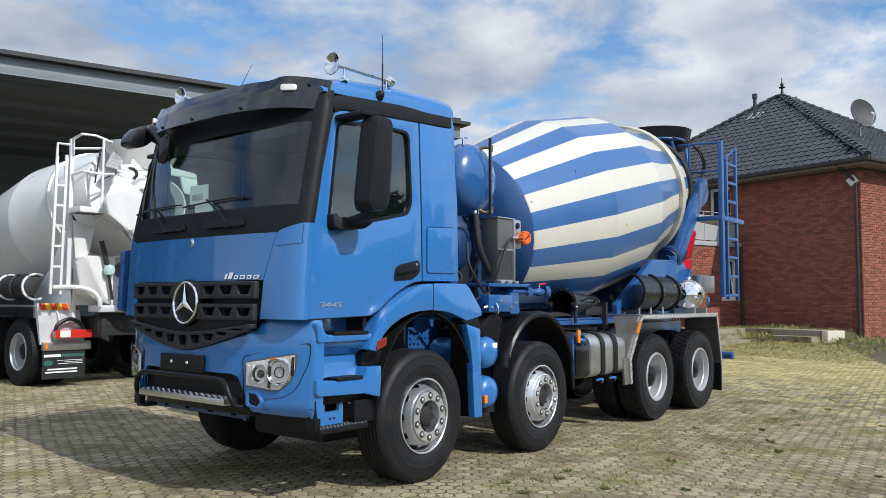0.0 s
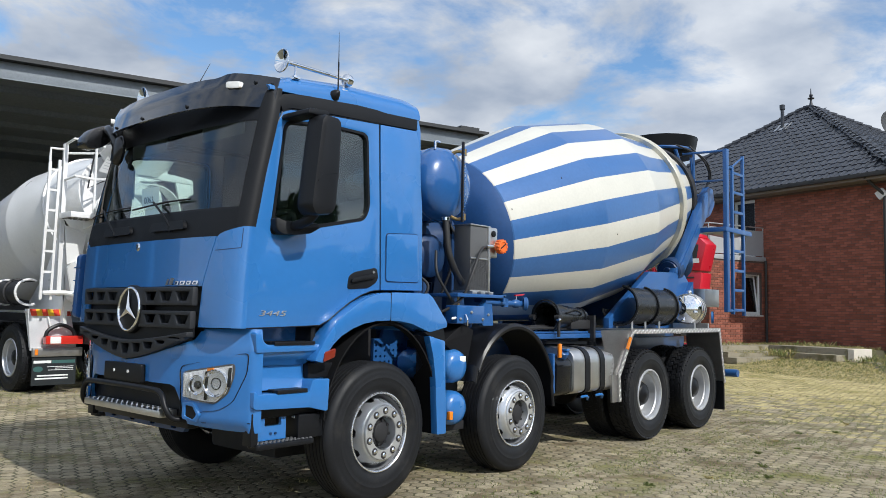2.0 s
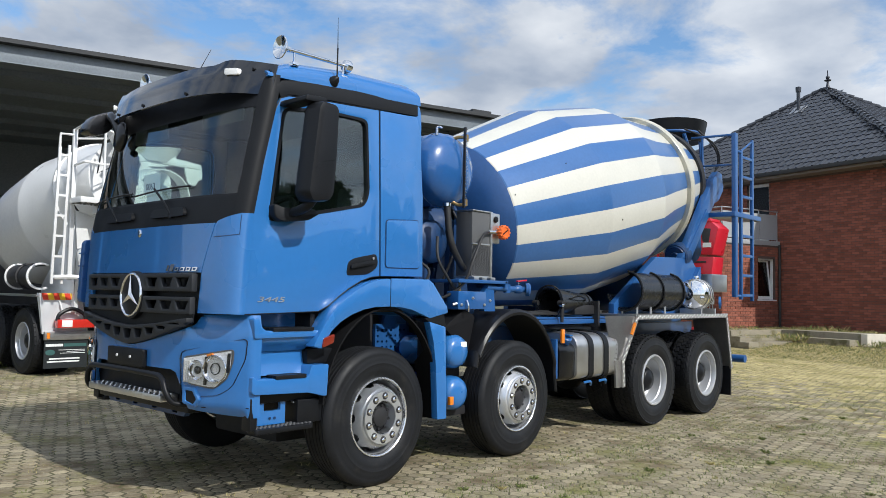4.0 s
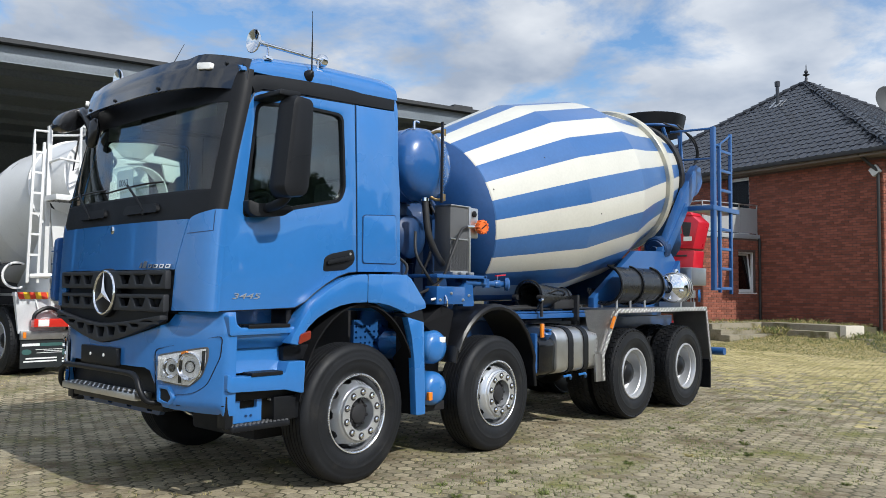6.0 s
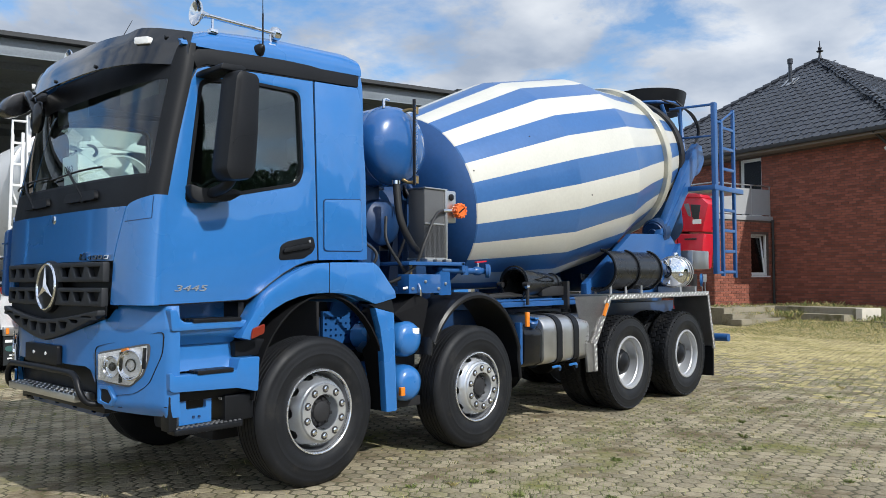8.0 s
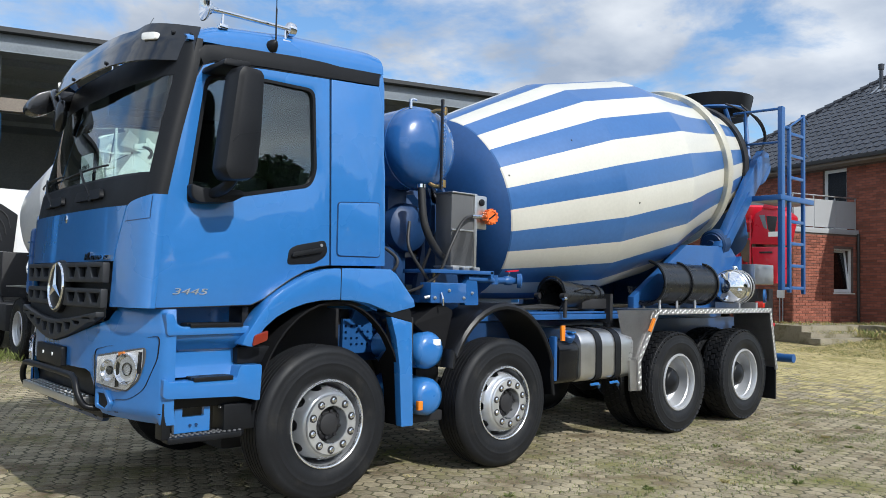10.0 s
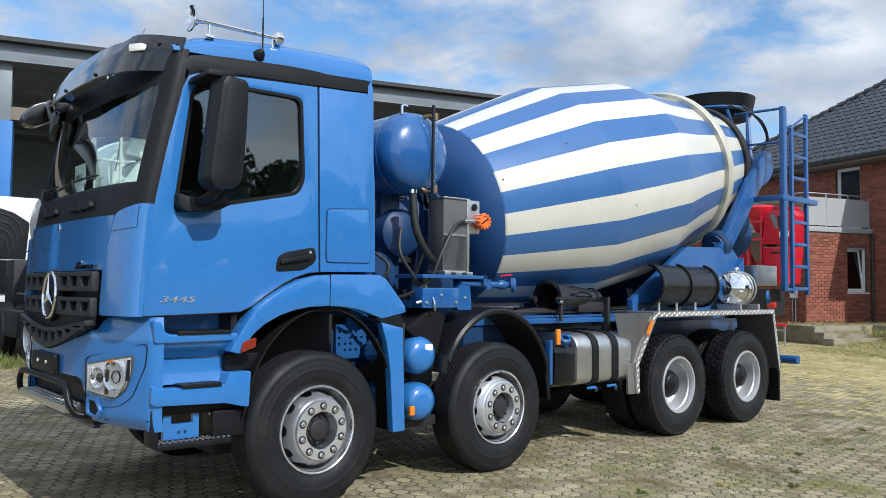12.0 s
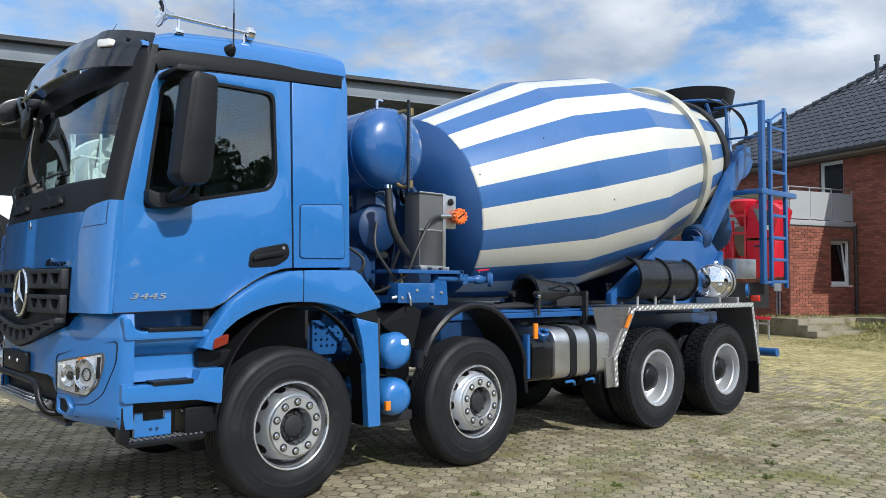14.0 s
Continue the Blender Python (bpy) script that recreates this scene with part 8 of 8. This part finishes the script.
part("red_funnel", lathe(B(), [(0.12, -0.55), (0.22, -0.30), (0.40, 0.05), (0.42, 0.18), (0.36, 0.24), (0, 0.24)], 24, pose(0.55, 0.33, 3.66)), REDP, rm, "red rounded funnel")
tail("hopper", [(0.02, 3.15), (0.49, 3.15), (0.52, 2.70), (0.38, 2.33), (0.10, 2.33), (0.0, 2.70)], 0.25, 0.8, mat("beige_hopper", (0.17, 0.14, 0.10), 0.7, 0, 0.25, 4), "dusty beige hopper", 0.08)
tail("side_hood", [(0.52, 3.10), (0.95, 3.30), (1.02, 2.3), (0.60, 2.2)], 0.45, 0.9, REDP, "", 0.06)
for y, z1 in ((0.98, 3.46), (0.70, 3.46), (0.08, 3.60), (0.45, 3.3)):
    part("frame_post", box(B(), 0.06, 0.12, y - 0.025, y + 0.025, 1.75, z1), REDP, rm)
for z in (2.17, 2.92, 3.40):
    part("frame_bar", box(B(), 0.055, 0.115, 0.03, 1.0, z, z + 0.06), REDP, rm)
part("chassis", box(B(), 0.1, 1.0, -0.10, 5.5, 0.90, 1.60, 0.02), CHASSIS, rm, "black vehicle frame")
part("lamp_arm", box(B(), 0.04, 0.12, -0.30, 0.0, 1.26, 1.32), CHASSIS, rm)
part("tail_lamp", box(B(), 0.0, 0.1, -0.31, -0.09, 1.10, 1.26, 0.012), REDLENS, rm, "red tail lamp")
for k in range(3):
    part("letter_bar", box(B(), 0.092, 0.099, -0.09 + 0.075 * k, -0.035 + 0.075 * k, 0.96, 1.01), FRAMEW, rm)
part("bumper_bar", box(B(), -0.05, 0.05, -0.61, 0.9, 0.62, 0.70, 0.01), REDP, rm)
for y in (-0.28, -0.58):
    part("guard_post", box(B(), -0.03, 0.01, y - 0.02, y + 0.02, 0.12, 0.62), GALV, rm)
part("guard_rail", box(B(), -0.03, 0.01, -0.60, -0.26, 0.50, 0.54), GALV, rm)
for y in (1.6, 4.6):
    wheel(rm, 0.95, y, -1, False, dual=False).matrix_basis = pose(0.22, y, 0.53, 0, -90, 0)
    wheel(rm, 0.95, y, -1, False, dual=False).matrix_basis = pose(0.88, y, 0.53, 0, 90, 0)
# meter cabinet on a post at the bay
part("meter_cabinet", box(B(), 4.75, 5.0, -2.99, -2.91, 1.35, 1.60, 0.01), FRAMEW, house, "white meter cabinet")
for x in (4.80, 4.92):
    part("meter_pipe", rod(B(), (x, -2.95, 0.6), (x, -2.95, 1.36), 0.02, 8), GALV, house)

# ---- trees behind the camera, seen in the windows ----


def tree(x, y, h, w, seed):
    rnd = random.Random(seed)
    t = thing("tree", "broad green deciduous tree at the edge of the yard", "tree", "trees behind the yard", at=pose(x, y, 0))
    bm = B()
    tube(bm, [(0, 0, 0), (0.1, 0.05, h * 0.25), (0.0, 0.1, h * 0.6), (0.05, 0.0, h * 0.9)], 0.2, 8, 3)
    for v in bm.verts:
        k = 1 - 0.8 * v.co.z / h
        v.co.x *= k
        v.co.y *= k
    for k in range(7):
        a = rnd.uniform(0, 6.28)
        z = h * rnd.uniform(0.3, 0.75)
        rod(bm, (0, 0, z), (math.cos(a) * w * 0.35, math.sin(a) * w * 0.35, z + h * 0.18), 0.07, 6, 0.02)
    part("trunk", bm, BARK, t)
    blobs = [(rnd.gauss(0, w * 0.24), rnd.gauss(0, w * 0.24), h * rnd.uniform(0.25, 0.90), w * rnd.uniform(0.15, 0.27)) for _ in range(26)]
    gen = np.random.default_rng(seed)
    quads = []
    for bx, by, bz, r in blobs:
        n = 1900
        d = gen.normal(size=(n, 3))
        d /= np.linalg.norm(d, axis=1)[:, None]
        c = np.array((bx, by, bz)) + d * (r * gen.uniform(0.45, 1.06, n))[:, None]
        u = gen.normal(size=(n, 3))
        u *= (0.16 / np.linalg.norm(u, axis=1))[:, None]
        v = np.cross(u, gen.normal(size=(n, 3)))
        v *= (0.11 / np.linalg.norm(v, axis=1))[:, None]
        quads.append(np.stack((c - u, c + v, c + u, c - v), axis=1))
    pts = np.concatenate(quads).reshape(-1, 3)
    me = bpy.data.meshes.new("crown")
    me.from_pydata(pts, [], np.arange(len(pts)).reshape(-1, 4))
    me.materials.append(LEAF)
    c = new("crown", me)
    c.parent = t
    return t


for i, (x, y, h, w) in enumerate(((6, -32, 9.5, 8), (12, -34, 10.5, 8), (18, -32, 8.5, 8), (24, -34, 9.5, 8), (-3, -35, 7.5, 8), (31, -31, 9, 9))):
    tree(x, y, h, w, i)

# ---- brick courses ----
BL, BH, BJ = 0.24, 0.071, 0.012


def brick_mesh(L):
    bm = B()
    box(bm, 0, L, -0.012, 0.02, 0, BH, 0.004, seg=1)
    bmesh.ops.recalc_face_normals(bm, faces=bm.faces)
    me = bpy.data.meshes.new("brick")
    bm.to_mesh(me)
    bm.free()
    me.materials.append(BRICKO)
    return me


BRICK_FULL, BRICK_HALF = brick_mesh(BL), brick_mesh(0.114)


def courses(x0, x1, z0, z1, m, hole=None, pieces=0, px=(0, 0)):
    """Running bond over a wall that looks to -y in its own axes; a first lot as parts, the rest joined."""
    verts, faces = [], []
    made = 0
    row = 0
    z = z0
    while z + BH <= z1 + 0.001:
        x = x0 - (BL + BJ) * (0.5 if row % 2 else 0.0)
        while x < x1:
            a, b = max(x, x0), min(x + BL, x1)
            spans = [(a, b)]
            if hole and z + BH > hole[2] and z < hole[3]:
                spans = [(p, q) for p, q in ((a, min(b, hole[0])), (max(a, hole[1]), b)) if q - p > 0.03]
            for p, q in spans:
                if q - p < 0.03:
                    continue
                full = abs(q - p - BL) < 1e-4
                if full and made < pieces and px[0] <= p <= px[1]:
                    ob = new("brick", BRICK_FULL)
                    ob.parent = house
                    ob.matrix_basis = m @ Matrix.Translation((p, random.uniform(-0.002, 0.002), z))
                    made += 1
                else:
                    d = random.uniform(-0.015, -0.009)
                    i = len(verts)
                    e = 0.004
                    for yy, o in ((0.02, 0.0), (d + e, 0.0), (d, e)):
                        for xx, zz in ((p + o, z + o), (q - o, z + o), (q - o, z + BH - o), (p + o, z + BH - o)):
                            verts.append(m @ Vector((xx, yy, zz)))
                    for r in (0, 4):
                        for k in range(4):
                            faces.append((i + r + k, i + r + (k + 1) % 4, i + r + 4 + (k + 1) % 4, i + r + 4 + k))
                    faces.append((i + 8, i + 9, i + 10, i + 11))
            x += BL + BJ
        z += BH + BJ
        row += 1
    me = bpy.data.meshes.new("brickwork")
    me.from_pydata(verts, [], faces)
    me.materials.append(BRICK)
    ob = new("brickwork", me)
    ob.parent = house
    ob["kind"] = "stuff"
    return ob


I4 = Matrix.Identity(4)
courses(0.0, L_MAIN, 0.05, WTOP - 0.01, I4, (4.85, 5.80, 3.62, 5.70), 300, (0.2, 4.2))
QY = pose(0, 0, 0, 0, 0, -90)
courses(-4.0, 0.0, 0.05, WTOP - 0.01, QY)
courses(0.0, 2.9, 0.05, BTOP - 0.01, pose(BX, 0, 0, 0, 0, -90), (0.22, 1.12, 1.55, 2.96))
courses(BX, 11.0, 0.05, BTOP - 0.01, pose(0, BY, 0))

# ---- roof tiles: overlapping pantiles on the two slopes that show ----
TW, TL = 0.30, 0.345


def tile_geo():
    prof = [(0.0, 0.0), (0.05, 0.012), (0.11, 0.012), (0.16, 0.0), (0.20, 0.018), (0.235, 0.042), (0.27, 0.042), (0.305, 0.012)]
    v, f = [], []
    for s, dz in ((0.0, 0.030), (TL * 1.12, 0.006)):
        for x, z in prof:
            v.append((x, s, z + dz))
    for x, z in prof:
        v.append((x, 0.0, z + 0.004))
    n = len(prof)
    for k in range(n - 1):
        f.append((k, k + 1, n + k + 1, n + k))
        f.append((2 * n + k, 2 * n + k + 1, k + 1, k))
    return v, f


TV, TFC = tile_geo()
me_tile = bpy.data.meshes.new("tile")
me_tile.from_pydata(TV, [], TFC)
me_tile.materials.append(TILEO)


def slope(p0, p1, a0, a1, pieces=0):
    """Tiles over the slope with the eave p0-p1 and the ridge a0-a1, in the house's axes."""
    ex = (p1 - p0).normalized()
    mid = (a0 + a1) / 2
    up = mid - p0 - ex * (mid - p0).dot(ex)
    H = up.length
    up = up.normalized()
    nz = ex.cross(up)
    if nz.z < 0:
        nz = -nz
    m = Matrix((ex, up, nz)).transposed().to_4x4()
    W = (p1 - p0).length
    xa, xb = (a0 - p0).dot(ex), (a1 - p0).dot(ex)
    verts, faces = [], []
    made = 0
    rows = int(H / TL)
    for r in range(rows + 1):
        s = r * TL - 0.05
        k = min(1, max(0, s / H))
        lo, hi = xa * k, W + (xb - W) * k
        x = math.floor(lo / TW) * TW
        while x < hi:
            if x + TW * 0.6 > lo and x + TW * 0.4 < hi and s < H - 0.1:
                o = p0 + ex * x + up * s + nz * 0.02
                if made < pieces and r < 14:
                    ob = new("roof_tile", me_tile)
                    ob.parent = roof
                    ob.matrix_basis = Matrix.Translation(o) @ m
                    made += 1
                else:
                    i = len(verts)
                    verts += [o + m.to_3x3() @ Vector(q) for q in TV]
                    faces += [tuple(i + q for q in f) for f in TFC]
            x += TW
    me = bpy.data.meshes.new("tiling")
    me.from_pydata(verts, [], faces)
    me.materials.append(TILE)
    ob = new("tiling", me)
    ob.parent = roof
    ob["kind"] = "stuff"


slope(corners[0], corners[1], A1, A2, 300)
slope(corners[3], corners[0], A1, A1)

# ---- pavers: long hexagons in rows, and what grows between them ----
PL, PW, PJ = 0.160, 0.139, 0.011
PA = radians(-22)
pc, ps = math.cos(PA), math.sin(PA)


def hexagon(l, w, k=0.3125):
    return [(-l / 2, 0), (-l / 2 + l * k * 0.8, -w / 2), (l / 2 - l * k * 0.8, -w / 2), (l / 2, 0), (l / 2 - l * k * 0.8, w / 2), (-l / 2 + l * k * 0.8, w / 2)]


HX = hexagon(PL - PJ, PW - PJ)


def paver_geo(tx=0.0, ty=0.0, dz=0.0):
    v = []
    for sc, z in ((1.0, -0.03), (1.0, -0.003), (0.87, 0.0012)):
        for a, b in HX:
            v.append((a * sc, b * sc, z + dz + a * tx + b * ty))
    f = []
    for r in (0, 6):
        for k in range(6):
            f.append((r + k, r + (k + 1) % 6, r + 6 + (k + 1) % 6, r + 6 + k))
    f.append(tuple(range(12, 18)))
    return v, f


PAV = []
for q in range(6):
    v, f = paver_geo(random.uniform(-0.008, 0.008), random.uniform(-0.008, 0.008), random.uniform(0.0, 0.0015))
    me = bpy.data.meshes.new("paver")
    me.from_pydata(v, [], f)
    me.materials.append(PAVERO)
    PAV.append(me)
pv, pf, pm = [], [], []
joints = []
count = 0
STEPX, STEPY = PL * 0.75, PW
for i in range(-130, 260):
    for j in range(-140, 190):
        a = i * STEPX
        b = (j + (0.5 if i % 2 else 0.0)) * STEPY
        x, y = a * pc - b * ps, a * ps + b * pc
        # the part of the yard that lies before the camera
        if x < -8.0 or x > 24 or y > 13 or y < -9.0 or y > 0.75 * (x + 5) + 7.5 or y < -0.9 * x - 13.5 or y < 0.45 * x - 8.8:
            continue
        if noise.noise((x * 0.35, y * 0.35, 3.1)) > 0.47 and y > 3:
            joints.append((x, y, 2.0))
            continue
        z = ground_z(x, y)
        if count < 300 and 0.4 < x < 2.6 and -3.4 < y < -1.4:
            ob = new("paver", PAV[random.randrange(6)])
            ob.parent = ground
            ob.matrix_basis = pose(x, y, z, 0, 0, -22 + random.uniform(-2, 2))
            count += 1
        else:
            v, f = paver_geo(random.gauss(0, 0.007), random.gauss(0, 0.007), random.uniform(-0.001, 0.0015))
            k = len(pv)
            w = random.gauss(0, 0.05)
            sc = random.uniform(0.91, 1.04)
            c, s = sc * math.cos(PA + w), sc * math.sin(PA + w)
            pv += [(x + p[0] * c - p[1] * s, y + p[0] * s + p[1] * c, z + p[2]) for p in v]
            pf += [tuple(k + q for q in g) for g in f]
            pm += [1 if random.random() < (x - 0.25 * y - 7.0) / 5.0 + 0.5 * noise.noise((x * 0.4, y * 0.4, 8.0)) else 0] * len(f)
        joints.append((x, y, 1.0))
me = bpy.data.meshes.new("paving")
me.from_pydata(pv, [], pf)
me.materials.append(PAVER)
me.materials.append(PAVERS)
me.polygons.foreach_set("material_index", pm)
pav = new("paving", me)
pav.parent = ground
pav["kind"] = "stuff"


def blades(name, spots, material, label):
    v, f = [], []
    for x, y, h, n, *base in spots:
        z = (base[0] if base and base[0] is not None else ground_z(x, y)) - 0.007
        for _ in range(n):
            a = random.uniform(0, 6.28)
            r = random.uniform(0, 0.05) * (1 + h * 4)
            bx, by = x + r * math.cos(a), y + r * math.sin(a)
            lean = random.uniform(0.1, 0.7) * h
            b = random.uniform(0, 6.28)
            hh = h * random.uniform(0.5, 1.1)
            wd = 0.0032 + 0.005 * h
            dx, dy = math.cos(b + 1.57) * wd, math.sin(b + 1.57) * wd
            i = len(v)
            v += [(bx - dx, by - dy, z), (bx + dx, by + dy, z), (bx + lean * 0.4 * math.cos(b), by + lean * 0.4 * math.sin(b), z + hh * 0.65), (bx + lean * math.cos(b), by + lean * math.sin(b), z + hh)]
            f += [(i, i + 1, i + 2), (i + 2, i + 1, i + 3)]
    me = bpy.data.meshes.new(name)
    me.from_pydata(v, [], f)
    me.materials.append(material)
    return tagged(new(name, me), label, "grass", kind="stuff")


moss, dry = [], []
for x, y, k in joints:
    d = noise.noise((x * 0.45, y * 0.45, 0.0)) + 0.5 * noise.noise((x * 1.9, y * 1.9, 5.0))
    far = 0.45 if x > 9 else 0.0
    p = 0.16 + 0.9 * max(0, d) + far * 0.7
    if y > 6:
        p += 0.5
    if -2.9 < y < -0.9 and 0.6 < x < 6.5:
        p += 0.35
    if y > -5.2 and random.random() < p * 0.9:
        q = (x + random.uniform(-0.1, 0.1), y + 0.08 + random.uniform(-0.03, 0.03))
        if random.random() < (0.55 if x < 9 else 0.3):
            moss.append((*q, random.uniform(0.012, 0.042), 9))
        else:
            dry.append((*q, random.uniform(0.012, 0.042), 8))
blades("joint_grass", moss, GRASS, "short green grass growing in the paver joints")
blades("dry_joint_grass", dry, DRY, "dry yellowish grass in the paver joints")
# rank strip along the white truck and the house foot
tall, talld = [], []
for _ in range(900):
    x, y = random.uniform(-1.5, 6.0), random.uniform(8.8, 10.3) - 0.1
    tall.append((x, y, random.uniform(0.08, 0.25), 4))


def bed_blades(n, a0, a1, b0, b1, z, h0, h1, green):
    for _ in range(n):
        p = HM @ Vector((random.uniform(a0, a1), random.uniform(b0, b1), 0))
        (tall if random.random() < green else talld).append((p.x, p.y, random.uniform(h0, h1), 4, z))


bed_blades(800, 0.25, 4.4, -1.28, -0.05, 0.53, 0.04, 0.15, 0.4)      # on the raised bed
bed_blades(110, 1.6, 3.2, -1.28, -0.3, 0.53, 0.10, 0.26, 0.35)
bed_blades(160, 3.0, 4.4, -4.3, -2.0, 0.58, 0.04, 0.14, 0.5)          # on the landing
bed_blades(120, 2.1, 2.8, -4.4, -2.2, 0.40, 0.03, 0.10, 0.6)
bed_blades(150, 1.5, 2.7, -2.9, -2.1, 0.30, 0.08, 0.28, 0.5)          # corner between step and slab
bed_blades(1500, -2.5, 2.4, -4.6, -2.6, None, 0.03, 0.11, 0.5)         # along the foot
bed_blades(1500, -3.0, 1.9, -6.2, -4.6, None, 0.02, 0.07, 0.4)
bed_blades(500, -3.0, 0.0, -2.6, 0.0, None, 0.06, 0.22, 0.7)
blades("rank_grass", tall, GRASS, "tall green grass before the wall and the hall")
blades("rank_dry_grass", talld, DRY, "tall dry grass before the brick wall")

# single weeds on the paving


JGREEN = mat("joint_grass_green", (0.15, 0.18, 0.055), 0.8, 0, 0.3, 5, island=0.5)


def weed(seed):
    rnd = random.Random(seed)
    v, f = [], []
    for _ in range(60):
        a, h = rnd.uniform(0, 6.28), rnd.uniform(0.02, 0.14)
        r = rnd.uniform(0.02, 0.12)
        c, s = math.cos(a), math.sin(a)
        w = rnd.uniform(0.002, 0.006)
        i = len(v)
        v += [(0.01 * c, 0.01 * s, 0), (r * 0.6 * c - w * s, r * 0.6 * s + w * c, h * 0.8), (r * 0.6 * c + w * s, r * 0.6 * s - w * c, h * 0.8), (r * c, r * s, h)]
        f += [(i, i + 1, i + 3), (i, i + 3, i + 2)]
    me = bpy.data.meshes.new("weed")
    me.from_pydata(v, [], f)
    me.materials.append(DRY if seed % 3 == 2 else JGREEN)
    return me


WEEDS = [weed(k) for k in range(5)]
for k in range(32):
    if k == 0:
        x, y = 0.35, -1.75
    elif k == 1:
        x, y = 0.75, -2.0
    else:
        x, y = random.uniform(-3.0, 9.0), random.uniform(-4.4, -1.6)
        if y < -0.65 * x - 4.2:
            continue
    ob = new("weed", WEEDS[k % 5])
    ob.matrix_basis = Matrix.Translation((x, y, ground_z(x, y) - 0.005)) @ pose(0, 0, 0, 0, 0, random.uniform(0, 360)) @ Matrix.Diagonal((0.5, 0.5, random.uniform(0.2, 0.32), 1))
    tagged(ob, "small green weed growing between the pavers", "weed", "weeds on the paving")

# low grass growing out of the joints, in loose patches
jv, jf = [], []
for _ in range(240):
    px, py = random.uniform(-2.5, 9.5), random.uniform(-4.2, -1.35)
    if py < -0.65 * px - 4.2:
        continue
    size = random.uniform(0.05, 0.26)
    for _ in range(int(size * 560)):
        x, y = random.gauss(px, size), random.gauss(py, size * 0.45)
        if y > -1.3:
            continue
        a, h, r, w = random.uniform(0, 6.28), random.uniform(0.008, 0.03), random.uniform(0.005, 0.03), random.uniform(0.002, 0.005)
        c, s, z, i = math.cos(a), math.sin(a), ground_z(x, y) - 0.004, len(jv)
        jv += [(x - w * s, y + w * c, z), (x + w * s, y - w * c, z), (x + r * c, y + r * s, z + h)]
        jf.append((i, i + 1, i + 2))
me = bpy.data.meshes.new("joint_grass")
me.from_pydata(jv, [], jf)
me.materials.append(JGREEN)
tagged(new("joint_grass", me), "low yellow-green grass growing out of the paver joints", "grass", kind="stuff")

# grit and crumbs on the paving
gv, gf = [], []
for _ in range(9000):
    x, y = random.uniform(-4.0, 9.0), random.uniform(-4.8, 2.5)
    r = random.uniform(0.002, 0.008)
    z = ground_z(x, y) - 0.002
    i = len(gv)
    a = random.uniform(0, 6.28)
    for k in range(4):
        gv.append((x + r * math.cos(a + k * 1.57), y + r * math.sin(a + k * 1.57), z))
    gv.append((x, y, z + r * 0.9))
    gf += [(i, i + 1, i + 4), (i + 1, i + 2, i + 4), (i + 2, i + 3, i + 4), (i + 3, i, i + 4)]
me = bpy.data.meshes.new("grit")
me.from_pydata(gv, [], gf)
me.materials.append(mat("pale_grit", (0.25, 0.22, 0.16), 0.9, 0, 0.3, 9, island=0.45))
tagged(new("grit", me), "loose grit scattered on the paving", "grit", kind="stuff")
